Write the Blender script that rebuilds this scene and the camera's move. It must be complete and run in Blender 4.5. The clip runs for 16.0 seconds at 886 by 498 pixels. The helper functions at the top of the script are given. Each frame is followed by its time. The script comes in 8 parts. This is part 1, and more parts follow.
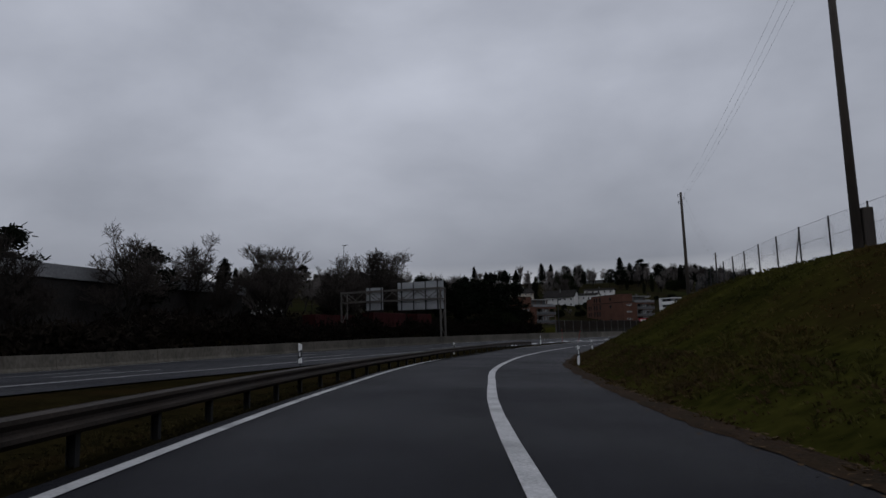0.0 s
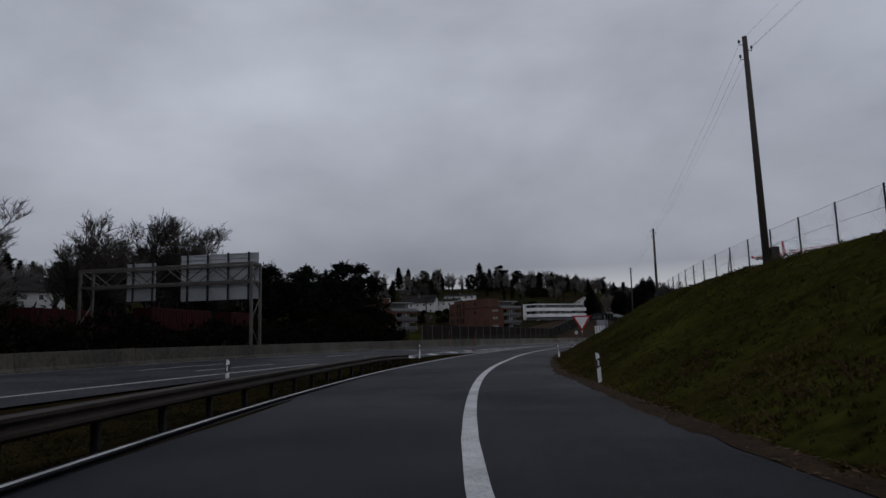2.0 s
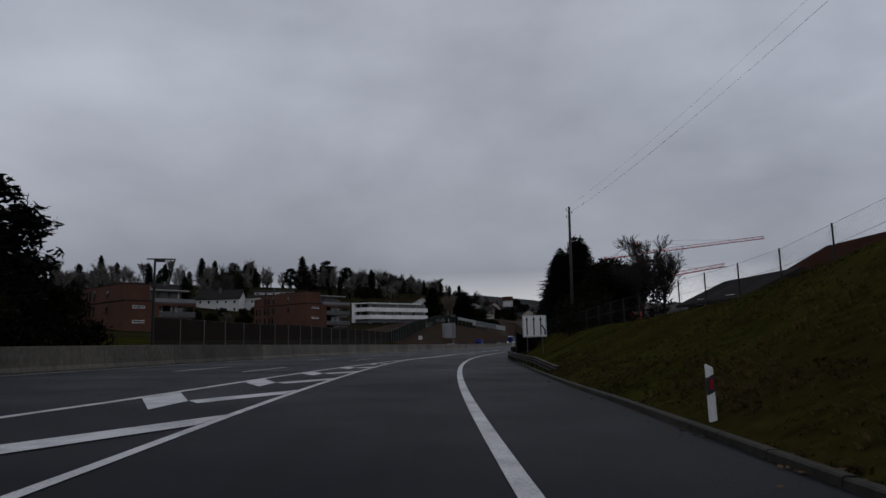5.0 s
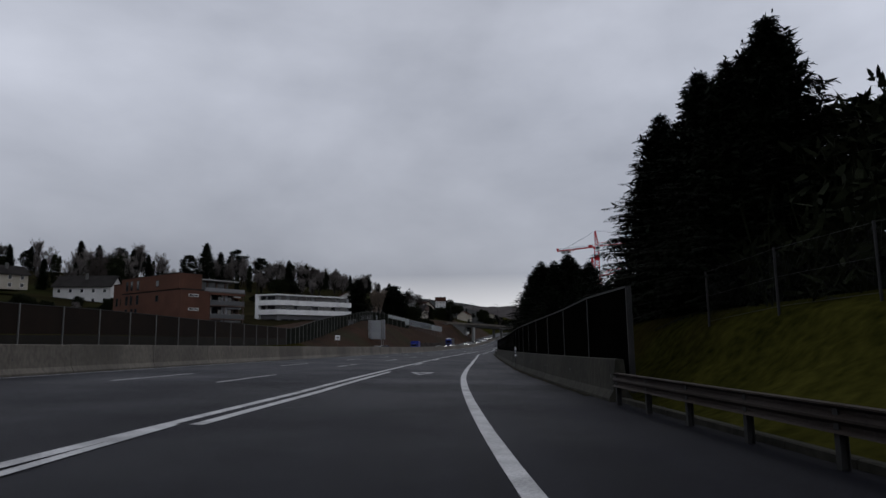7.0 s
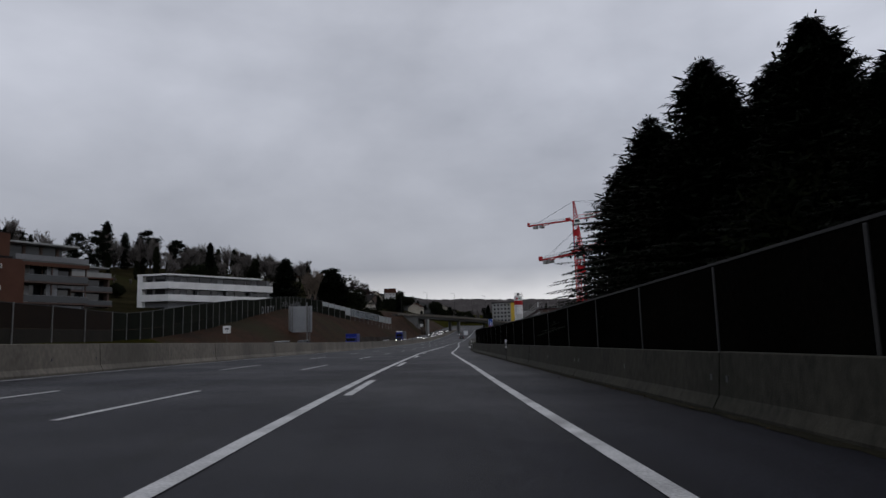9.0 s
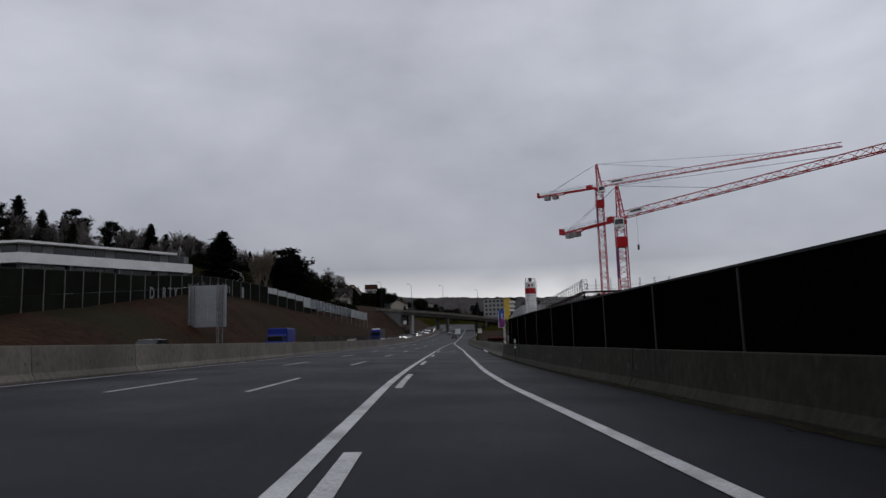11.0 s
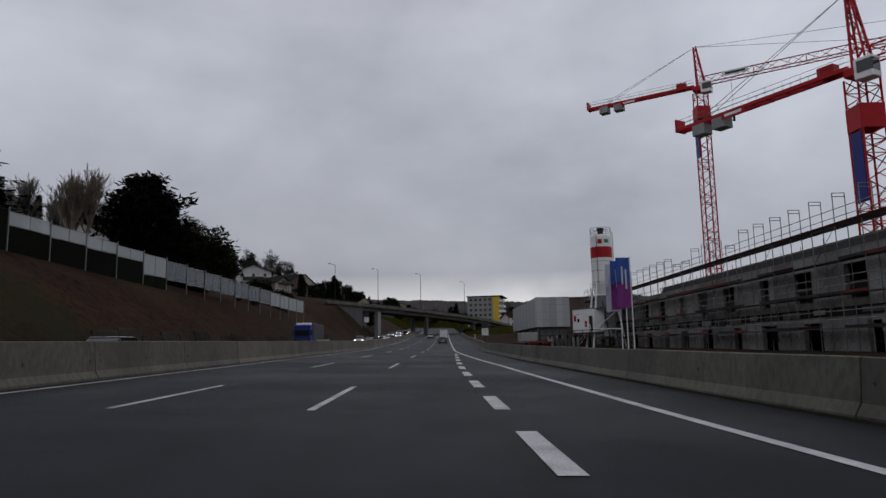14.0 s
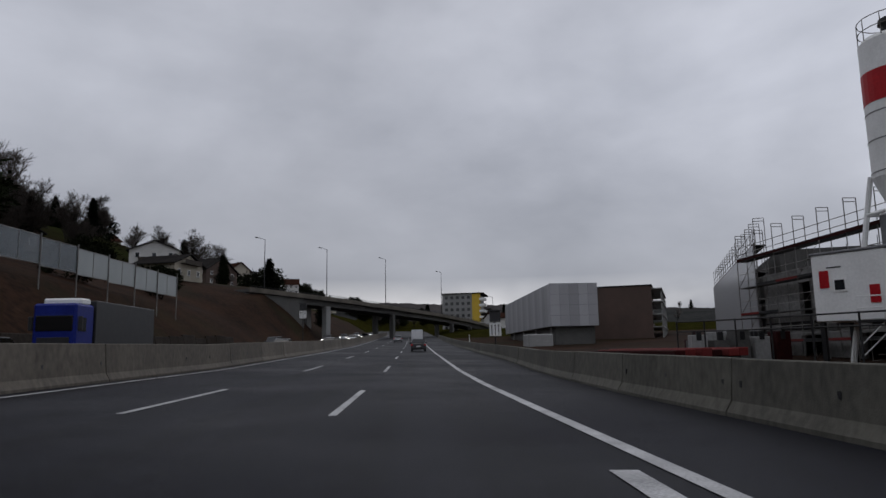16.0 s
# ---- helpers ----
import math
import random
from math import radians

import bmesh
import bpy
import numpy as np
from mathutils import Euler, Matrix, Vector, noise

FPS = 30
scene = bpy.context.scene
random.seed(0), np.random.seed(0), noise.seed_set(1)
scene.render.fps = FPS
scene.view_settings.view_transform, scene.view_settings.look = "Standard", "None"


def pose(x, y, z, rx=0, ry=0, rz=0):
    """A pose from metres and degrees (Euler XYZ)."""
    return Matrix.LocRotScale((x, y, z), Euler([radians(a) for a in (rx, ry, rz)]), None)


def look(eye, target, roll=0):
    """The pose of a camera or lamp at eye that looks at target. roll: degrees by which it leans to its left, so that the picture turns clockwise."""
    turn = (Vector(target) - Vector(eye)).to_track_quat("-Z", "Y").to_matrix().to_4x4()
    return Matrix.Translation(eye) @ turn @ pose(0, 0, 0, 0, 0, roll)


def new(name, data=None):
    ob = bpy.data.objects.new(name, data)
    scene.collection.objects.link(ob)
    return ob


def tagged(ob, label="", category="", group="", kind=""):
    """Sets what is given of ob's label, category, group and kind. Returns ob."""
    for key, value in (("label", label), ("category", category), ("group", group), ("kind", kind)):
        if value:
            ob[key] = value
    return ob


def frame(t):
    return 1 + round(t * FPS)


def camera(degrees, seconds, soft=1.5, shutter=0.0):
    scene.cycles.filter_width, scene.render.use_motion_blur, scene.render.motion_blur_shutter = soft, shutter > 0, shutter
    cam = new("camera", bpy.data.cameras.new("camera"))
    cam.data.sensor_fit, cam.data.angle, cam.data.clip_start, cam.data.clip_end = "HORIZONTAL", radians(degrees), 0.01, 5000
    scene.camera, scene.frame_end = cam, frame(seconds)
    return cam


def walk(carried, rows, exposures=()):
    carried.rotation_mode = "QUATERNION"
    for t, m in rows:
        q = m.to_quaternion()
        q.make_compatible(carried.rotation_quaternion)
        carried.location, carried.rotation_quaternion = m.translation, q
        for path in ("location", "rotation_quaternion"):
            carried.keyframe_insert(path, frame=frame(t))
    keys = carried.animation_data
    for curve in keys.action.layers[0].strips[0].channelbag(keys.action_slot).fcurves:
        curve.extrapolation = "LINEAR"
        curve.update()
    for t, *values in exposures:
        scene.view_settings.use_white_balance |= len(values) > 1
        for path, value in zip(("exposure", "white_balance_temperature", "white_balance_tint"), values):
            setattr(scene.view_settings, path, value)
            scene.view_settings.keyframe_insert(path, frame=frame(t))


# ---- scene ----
cam = camera(66.28, 16.0)
PATH = [
    (0.0, pose(1.553, -19.019, 1.388, 97.393, 1.474, 6.235)),
    (0.5, pose(0.532, -9.585, 1.337, 97.563, 1.440, 3.204)),
    (1.0, pose(-0.000, 0.000, 1.300, 97.722, 1.365, 0.186)),
    (1.5, pose(0.059, 9.576, 1.279, 97.721, 1.527, -2.915)),
    (2.0, pose(0.683, 19.638, 1.271, 97.826, 1.574, -6.057)),
    (2.5, pose(1.829, 29.978, 1.271, 97.904, 1.615, -9.023)),
    (3.0, pose(3.422, 40.595, 1.255, 97.879, 1.673, -11.928)),
    (3.5, pose(5.585, 51.580, 1.244, 97.946, 1.690, -14.583)),
    (4.0, pose(8.329, 62.873, 1.262, 98.031, 1.688, -16.812)),
    (4.5, pose(11.574, 74.415, 1.300, 98.078, 1.385, -18.647)),
    (5.0, pose(15.366, 86.260, 1.330, 98.048, 1.280, -20.484)),
    (5.5, pose(19.579, 98.381, 1.344, 98.069, 1.136, -22.176)),
    (6.0, pose(24.212, 110.777, 1.342, 98.140, 0.953, -23.723)),
    (6.5, pose(29.226, 123.297, 1.328, 98.204, 0.813, -25.150)),
    (7.0, pose(34.581, 135.794, 1.307, 98.201, 0.798, -26.482)),
    (7.5, pose(40.236, 148.116, 1.280, 98.074, 0.992, -27.745)),
    (8.0, pose(46.192, 160.263, 1.250, 97.822, 1.394, -28.941)),
    (8.5, pose(52.639, 172.574, 1.221, 97.638, 1.590, -29.780)),
    (9.0, pose(59.186, 184.803, 1.193, 97.675, 1.646, -30.653)),
    (9.5, pose(65.830, 196.973, 1.170, 97.693, 1.706, -31.264)),
    (10.0, pose(72.572, 209.082, 1.154, 97.693, 1.770, -31.614)),
    (10.5, pose(79.437, 221.242, 1.139, 97.679, 1.815, -31.816)),
    (11.0, pose(86.449, 233.564, 1.119, 97.654, 1.815, -31.984)),
    (11.5, pose(93.633, 246.161, 1.089, 97.625, 1.748, -32.232)),
    (12.0, pose(100.990, 259.031, 1.050, 97.590, 1.614, -32.561)),
    (12.5, pose(108.551, 271.756, 1.029, 97.707, 1.541, -32.881)),
    (13.0, pose(116.278, 284.606, 1.058, 97.898, 1.600, -33.225)),
    (13.5, pose(124.003, 297.535, 1.087, 98.016, 1.328, -33.708)),
    (14.0, pose(131.990, 310.641, 1.130, 98.122, 1.147, -34.402)),
    (14.5, pose(140.504, 324.062, 1.206, 98.265, 1.106, -35.155)),
    (15.0, pose(149.304, 337.443, 1.307, 98.336, 0.799, -35.908)),
    (15.5, pose(158.190, 350.597, 1.432, 98.389, 1.094, -36.474)),
    (16.0, pose(167.065, 363.466, 1.568, 98.504, 1.103, -37.050)),
]
walk(cam, PATH, exposures=[(0.0, -0.03, 6470, 10), (5.0, -0.08, 6450, 10), (7.5, 0.25, 6540, 10), (11.5, 0.24, 6660, 10), (16.0, 0.21, 6660, 10)])

# ---------------------------------------------------------------- world and light
world = bpy.data.worlds.new("overcast_sky")
scene.world = world
world.use_nodes = True
wn, wl = world.node_tree.nodes, world.node_tree.links
wn.clear()
w_out = wn.new("ShaderNodeOutputWorld")
w_bg = wn.new("ShaderNodeBackground")
w_sky = wn.new("ShaderNodeTexSky")
w_sky.sky_type = "NISHITA"
w_sky.sun_disc = False
w_sky.sun_elevation, w_sky.sun_rotation = radians(55), radians(39)
w_geo = wn.new("ShaderNodeTexCoord")
w_map = wn.new("ShaderNodeMapping")
w_map.inputs["Scale"].default_value = (1.0, 1.0, 1.9)
w_noise = wn.new("ShaderNodeTexNoise")
w_noise.inputs["Scale"].default_value = 2.1
w_noise.inputs["Detail"].default_value = 6.0
w_noise.inputs["Roughness"].default_value = 0.50
w_noise.inputs["Distortion"].default_value = 0.12
w_ramp = wn.new("ShaderNodeValToRGB")
w_ramp.color_ramp.elements[0].position, w_ramp.color_ramp.elements[0].color = 0.30, (0.292, 0.311, 0.364, 1)
w_ramp.color_ramp.elements[1].position, w_ramp.color_ramp.elements[1].color = 0.68, (0.500, 0.525, 0.600, 1)
w_sep = wn.new("ShaderNodeSeparateXYZ")
# a brighter strip of cloud low over the horizon
w_low = wn.new("ShaderNodeMapRange")
w_low.inputs["From Min"].default_value, w_low.inputs["From Max"].default_value = 0.035, 0.105
w_low.inputs["To Min"].default_value, w_low.inputs["To Max"].default_value = 1.0, 0.0
w_n2 = wn.new("ShaderNodeTexNoise")
w_n2.inputs["Scale"].default_value = 3.2
w_n2.inputs["Detail"].default_value = 4.0
w_r2 = wn.new("ShaderNodeMapRange")
w_r2.inputs["From Min"].default_value, w_r2.inputs["From Max"].default_value = 0.33, 0.54
w_mul = wn.new("ShaderNodeMath")
w_mul.operation = "MULTIPLY"
w_brk = wn.new("ShaderNodeMixRGB")
w_brk.inputs["Color2"].default_value = (1.15, 1.15, 1.19, 1)
w_mix = wn.new("ShaderNodeMixRGB")
w_mix.inputs["Fac"].default_value = 0.97
w_scale = wn.new("ShaderNodeVectorMath")
w_scale.operation = "SCALE"
w_scale.inputs["Scale"].default_value = 0.10
wl.new(w_geo.outputs["Generated"], w_map.inputs["Vector"])
wl.new(w_map.outputs["Vector"], w_noise.inputs["Vector"])
wl.new(w_map.outputs["Vector"], w_n2.inputs["Vector"])
wl.new(w_noise.outputs["Fac"], w_ramp.inputs["Fac"])
wl.new(w_geo.outputs["Generated"], w_sep.inputs["Vector"])
wl.new(w_sep.outputs["Z"], w_low.inputs["Value"])
wl.new(w_n2.outputs["Fac"], w_r2.inputs["Value"])
wl.new(w_low.outputs["Result"], w_mul.inputs[0])
wl.new(w_r2.outputs["Result"], w_mul.inputs[1])
wl.new(w_mul.outputs["Value"], w_brk.inputs["Fac"])
wl.new(w_ramp.outputs["Color"], w_brk.inputs["Color1"])
wl.new(w_sky.outputs["Color"], w_scale.inputs[0])
wl.new(w_scale.outputs["Vector"], w_mix.inputs["Color1"])
wl.new(w_brk.outputs["Color"], w_mix.inputs["Color2"])
# thicker cloud, and so less light, towards the horizon
w_dim = wn.new("ShaderNodeMapRange")
w_dim.inputs["From Min"].default_value, w_dim.inputs["From Max"].default_value = 0.02, 0.34
w_dim.inputs["To Min"].default_value, w_dim.inputs["To Max"].default_value = 0.60, 1.06
w_dull = wn.new("ShaderNodeVectorMath")
w_dull.operation = "SCALE"
wl.new(w_sep.outputs["Z"], w_dim.inputs["Value"])
# the cloud is thicker to the north-east and thins towards the east
w_east = wn.new("ShaderNodeVectorMath")
w_east.operation = "DOT_PRODUCT"
w_east.inputs[1].default_value = (0.966, 0.259, 0.0)
w_thin = wn.new("ShaderNodeValToRGB")
for k, (at_, v) in enumerate(((0.0, 0.5), (0.62, 0.485), (0.82, 0.445), (0.96, 0.56))):
    e = w_thin.color_ramp.elements[k] if k < 2 else w_thin.color_ramp.elements.new(at_)
    e.position, e.color = at_, (v, v, v, 1)
w_half = wn.new("ShaderNodeMath")
w_half.operation = "MULTIPLY_ADD"
w_half.inputs[1].default_value, w_half.inputs[2].default_value = 0.5, 0.5
w_two = wn.new("ShaderNodeMath")
w_two.operation = "MULTIPLY"
w_lit = wn.new("ShaderNodeMath")
w_lit.operation = "MULTIPLY"
w_lit.inputs[1].default_value = 2.0
wl.new(w_geo.outputs["Generated"], w_east.inputs[0])
wl.new(w_east.outputs["Value"], w_half.inputs[0])
wl.new(w_half.outputs["Value"], w_thin.inputs["Fac"])
wl.new(w_thin.outputs["Color"], w_lit.inputs[0])
wl.new(w_lit.outputs["Value"], w_two.inputs[0])
wl.new(w_dim.outputs["Result"], w_two.inputs[1])
wl.new(w_two.outputs["Value"], w_dull.inputs["Scale"])
wl.new(w_mix.outputs["Color"], w_dull.inputs[0])
wl.new(w_dull.outputs["Vector"], w_bg.inputs["Color"])
wl.new(w_bg.outputs["Background"], w_out.inputs["Surface"])
w_bg.inputs["Strength"].default_value = 1.0

sun = new("sun", bpy.data.lights.new("sun", "SUN"))
sun.data.energy, sun.data.angle, sun.data.color = 0.22, radians(45), (1.0, 0.97, 0.93)
sun.matrix_world = look((100, 123, 226), (0, 0, 0))

# ---------------------------------------------------------------- plan: a centre line with distance s along it and n across it
CENTRE = [
    (8.27, -78.64, 0.344), (6.03, -58.77, 0.259), (3.79, -38.89, 0.173), (1.55, -19.02, 0.088),
    (-0.02, 0.91, -0.002), (0.80, 20.88, -0.029), (3.44, 40.70, -0.045), (7.65, 60.25, -0.042),
    (13.15, 79.48, 0.013), (19.59, 98.41, 0.020), (26.70, 117.10, 0.005), (34.47, 135.53, -0.010),
    (42.91, 153.66, -0.034), (52.04, 171.45, -0.076), (61.50, 189.07, -0.114), (71.17, 206.58, -0.144),
    (81.00, 224.00, -0.174), (90.90, 241.37, -0.203), (100.82, 258.74, -0.249), (111.05, 275.93, -0.262),
    (121.33, 293.08, -0.223), (131.71, 310.18, -0.172), (142.45, 327.05, -0.072), (153.51, 343.71, 0.066),
    (164.82, 360.21, 0.234), (176.17, 376.67, 0.401), (187.53, 393.14, 0.567),
]

_c = np.array(CENTRE)
_s = np.arange(-60.0, 461.0, 20.0)
# the road goes on ahead in a straight line and climbs under the bridge
_d = (_c[-1, :2] - _c[-2, :2]) / np.hypot(*(_c[-1, :2] - _c[-2, :2]))
_e = (_c[0, :2] - _c[1, :2]) / 20.0
_s = np.concatenate([[-400.0], _s, [500.0, 540.0, 590.0, 650.0, 750.0, 900.0, 1600.0, 3200.0]])
_zfar = [1.35, 2.3, 3.9, 6.0, 9.6, 15.0, 30.0, 40.0]
_c = np.vstack([[*(_c[0, :2] + _e * 340), _c[0, 2] + 1.0], _c,
                [[*(_c[-1, :2] + _d * (s - 460)), z] for s, z in zip(_s[len(_c) + 1:], _zfar)]])


def _tangents():
    t = np.gradient(_c[:, :2], _s, axis=0)
    return t / np.hypot(t[:, 0], t[:, 1])[:, None]


_t = _tangents()


def centre(s):
    i = int(min(max(np.searchsorted(_s, s) - 1, 0), len(_s) - 2))
    h = _s[i + 1] - _s[i]
    u = (s - _s[i]) / h
    a, b = _c[i, :2], _c[i + 1, :2]
    p = ((2 * u**3 - 3 * u**2 + 1) * a + (u**3 - 2 * u**2 + u) * h * _t[i]
         + (3 * u**2 - 2 * u**3) * b + (u**3 - u**2) * h * _t[i + 1])
    d = _t[i] * (1 - u) + _t[i + 1] * u
    return p, d / np.hypot(*d)


def rz(s):
    """The road's height on the centre line."""
    return float(np.interp(s, _s, _c[:, 2]))


def W(s, n, z=0.0):
    """A place at s along, n to the right, z above the centre line's height."""
    p, d = centre(s)
    return Vector((p[0] + n * d[1], p[1] - n * d[0], rz(s) + z))


def heading(s):
    """Degrees about z that turn +y to the way ahead at s."""
    d = centre(s)[1]
    return math.degrees(math.atan2(-d[0], d[1]))


def table(pairs):
    xs, ys = zip(*pairs)
    return lambda s: float(np.interp(s, xs, ys))


lane_b = table([(-60, -27.2), (20, -23.4), (38, -21.2), (48, -19.6), (62, -17.2), (75, -14.6), (85, -12.9), (93, -11.8), (110, -11.15), (120, -10.7), (140, -9.6), (186, -7.6), (206, -6.95), (227, -6.2), (256, -5.6), (331, -3.4),
                (352, -2.6), (359, -2.43), (375, -2.06), (394, -1.8), (445, -1.45), (500, -1.4), (3200, -1.4)])
ramp_left = table([(-60, -3.5), (6, -3.4), (20, -3.4), (36, -3.95), (47, -4.1), (53, -4.25), (68, -4.1), (94, -3.75), (113, -3.55), (125, -3.8),
                   (150, -4.2), (165, -4.3), (186, -3.75)])
edge_line = table([(-60, 0.7), (6, 0.73), (20, 0.8), (28, 0.46), (35, 0.36), (47, 0.32), (66, 0.55), (77, 0.71), (85, 0.88), (113, 0.92), (150, 0.95), (170, 1.05),
                   (193, 1.37), (221, 2.2), (251, 2.65), (291, 2.78), (302, 3.06), (321, 3.72), (334, 4.08), (350, 4.55), (358, 4.8), (365, 4.85), (372, 4.72), (382, 4.6), (390, 4.38), (399, 4.16), (405, 3.84), (414, 3.42),
                   (423, 3.06), (430, 2.8), (440, 2.55), (448, 2.4), (500, 2.4), (3200, 2.4)])
grass_edge = table([(-60, 3.8), (6, 3.83), (22, 4.05), (35, 3.55), (45, 3.8), (63, 4.0), (66, 3.7), (80, 3.9), (100, 4.0), (113, 3.9),
                    (123, 4.37), (131, 4.5), (149, 4.9), (170, 5.05), (190, 5.0)])
wall_right = table([(150, 5.3), (176, 5.05), (200, 5.15), (230, 5.75), (274, 6.1), (302, 6.25), (314, 6.4), (326, 6.75), (334, 7.0), (342, 7.2), (350, 7.6), (360, 8.0), (370, 8.0), (380, 7.75), (390, 7.55), (398, 7.35), (405, 7.05), (415, 6.75),
                    (430, 6.4), (443, 6.1), (452, 6.3), (476, 7.4), (520, 7.8), (3200, 7.8)])
merge_line = table([(-60, -24.0), (20, -20.3), (38, -18.2), (48, -16.6), (62, -14.2), (75, -11.8), (85, -10.2), (92, -9.1), (100, -8.5), (108, -8.3), (117, -7.95), (124, -7.2), (140, -6.45), (160, -5.1), (180, -3.66), (196, -3.14), (221, -2.38), (233, -2.2), (248, -1.92),
                    (292, -0.90), (321, 0.02), (348, 1.0), (357, 1.27), (364, 1.48), (377, 1.68), (391, 1.8), (407, 1.97), (431, 2.2), (445, 2.25), (500, 2.3), (3200, 2.3)])
nose_edge = table([(80, -7.9), (86, -7.8), (92, -7.0), (100, -6.5), (102, -5.8), (104, -4.9), (105.3, -4.0)])
main_drop = table([(-60, 0.75), (40, 0.65), (60, 0.4), (80, 0.12), (110, 0.0), (3200, 0.0)])


median_gap = table([(140, 9.1), (205, 9.7), (280, 9.6), (306, 9.3), (350, 9.25), (3200, 9.3)])


def bank_foot(s):
    return lane_b(s) - median_gap(s)


_median = table([(-60, -34.0), (20, -30.0), (47, -26.3), (70, -22.9), (100, -19.3), (124, -18.0), (150, 0)])


def barrier_left(s):
    """The line of the median barrier, which bends away behind the junction."""
    return min(_median(s), bank_foot(s)) if s < 140 else bank_foot(s)


def fall(s, n):
    """Height of the road surface at n, with its crossfall and the lower main carriageway at the start."""
    k = min(1.0, max(0.0, (-n - 4.0) / 3.0))
    return -0.025 * max(n, -22.0) - main_drop(s) * k


def R(s, n, z=0.0):
    """A place z above the road surface."""
    return W(s, n, fall(s, n) + z)

# ---------------------------------------------------------------- materials


def surface(name, dark, light, scale=1.0, fine=20.0, rough=(0.6, 0.9), metal=0.0, bump=0.0, bump_scale=40.0, stain=0.0,
            stain_colour=(0.05, 0.045, 0.04), stretch=(1, 1, 1), jitter=0.0, spec=0.5):
    """A material that runs between two colours at two scales, with stains, roughness that varies, and a fine relief."""
    m = bpy.data.materials.new(name)
    m.use_nodes = True
    n, l = m.node_tree.nodes, m.node_tree.links
    p = n["Principled BSDF"]
    pos = n.new("ShaderNodeNewGeometry")
    mp = n.new("ShaderNodeMapping")
    mp.inputs["Scale"].default_value = stretch
    l.new(pos.outputs["Position"], mp.inputs["Vector"])
    a, b = n.new("ShaderNodeTexNoise"), n.new("ShaderNodeTexNoise")
    for node, sc, det in ((a, scale, 5.0), (b, fine, 3.0)):
        node.inputs["Scale"].default_value, node.inputs["Detail"].default_value = sc, det
        l.new(mp.outputs["Vector"], node.inputs["Vector"])
    add = n.new("ShaderNodeMath")
    add.operation = "MULTIPLY_ADD"
    add.inputs[1].default_value = 0.5
    half = n.new("ShaderNodeMath")
    half.operation = "MULTIPLY"
    half.inputs[1].default_value = 0.5
    l.new(b.outputs["Fac"], half.inputs[0])
    l.new(a.outputs["Fac"], add.inputs[0])
    l.new(half.outputs["Value"], add.inputs[2])
    span = n.new("ShaderNodeMapRange")
    span.inputs["From Min"].default_value, span.inputs["From Max"].default_value = 0.33, 0.67
    l.new(add.outputs["Value"], span.inputs["Value"])
    mix = n.new("ShaderNodeMixRGB")
    mix.inputs["Color1"].default_value, mix.inputs["Color2"].default_value = (*dark, 1), (*light, 1)
    l.new(span.outputs["Result"], mix.inputs["Fac"])
    colour = mix.outputs["Color"]
    if stain:
        c = n.new("ShaderNodeTexNoise")
        c.inputs["Scale"].default_value, c.inputs["Detail"].default_value = scale * 0.45, 8.0
        l.new(mp.outputs["Vector"], c.inputs["Vector"])
        r = n.new("ShaderNodeMapRange")
        r.inputs["From Min"].default_value, r.inputs["From Max"].default_value = 0.5, 0.72
        r.inputs["To Max"].default_value = stain
        l.new(c.outputs["Fac"], r.inputs["Value"])
        sm = n.new("ShaderNodeMixRGB")
        sm.inputs["Color2"].default_value = (*stain_colour, 1)
        l.new(r.outputs["Result"], sm.inputs["Fac"])
        l.new(colour, sm.inputs["Color1"])
        colour = sm.outputs["Color"]
    if jitter:
        info = n.new("ShaderNodeObjectInfo")
        hsv = n.new("ShaderNodeHueSaturation")
        v = n.new("ShaderNodeMapRange")
        v.inputs["To Min"].default_value, v.inputs["To Max"].default_value = 1 - jitter, 1 + jitter
        l.new(info.outputs["Random"], v.inputs["Value"])
        l.new(v.outputs["Result"], hsv.inputs["Value"])
        l.new(colour, hsv.inputs["Color"])
        colour = hsv.outputs["Color"]
    l.new(colour, p.inputs["Base Color"])
    rr = n.new("ShaderNodeMapRange")
    rr.inputs["To Min"].default_value, rr.inputs["To Max"].default_value = rough
    l.new(a.outputs["Fac"], rr.inputs["Value"])
    l.new(rr.outputs["Result"], p.inputs["Roughness"])
    p.inputs["Metallic"].default_value = metal
    p.inputs["Specular IOR Level"].default_value = spec
    if bump:
        bn, bt = n.new("ShaderNodeBump"), n.new("ShaderNodeTexNoise")
        bt.inputs["Scale"].default_value, bt.inputs["Detail"].default_value = bump_scale, 4.0
        l.new(pos.outputs["Position"], bt.inputs["Vector"])
        bn.inputs["Strength"].default_value, bn.inputs["Distance"].default_value = bump, 0.02
        l.new(bt.outputs["Fac"], bn.inputs["Height"])
        l.new(bn.outputs["Normal"], p.inputs["Normal"])
    return m




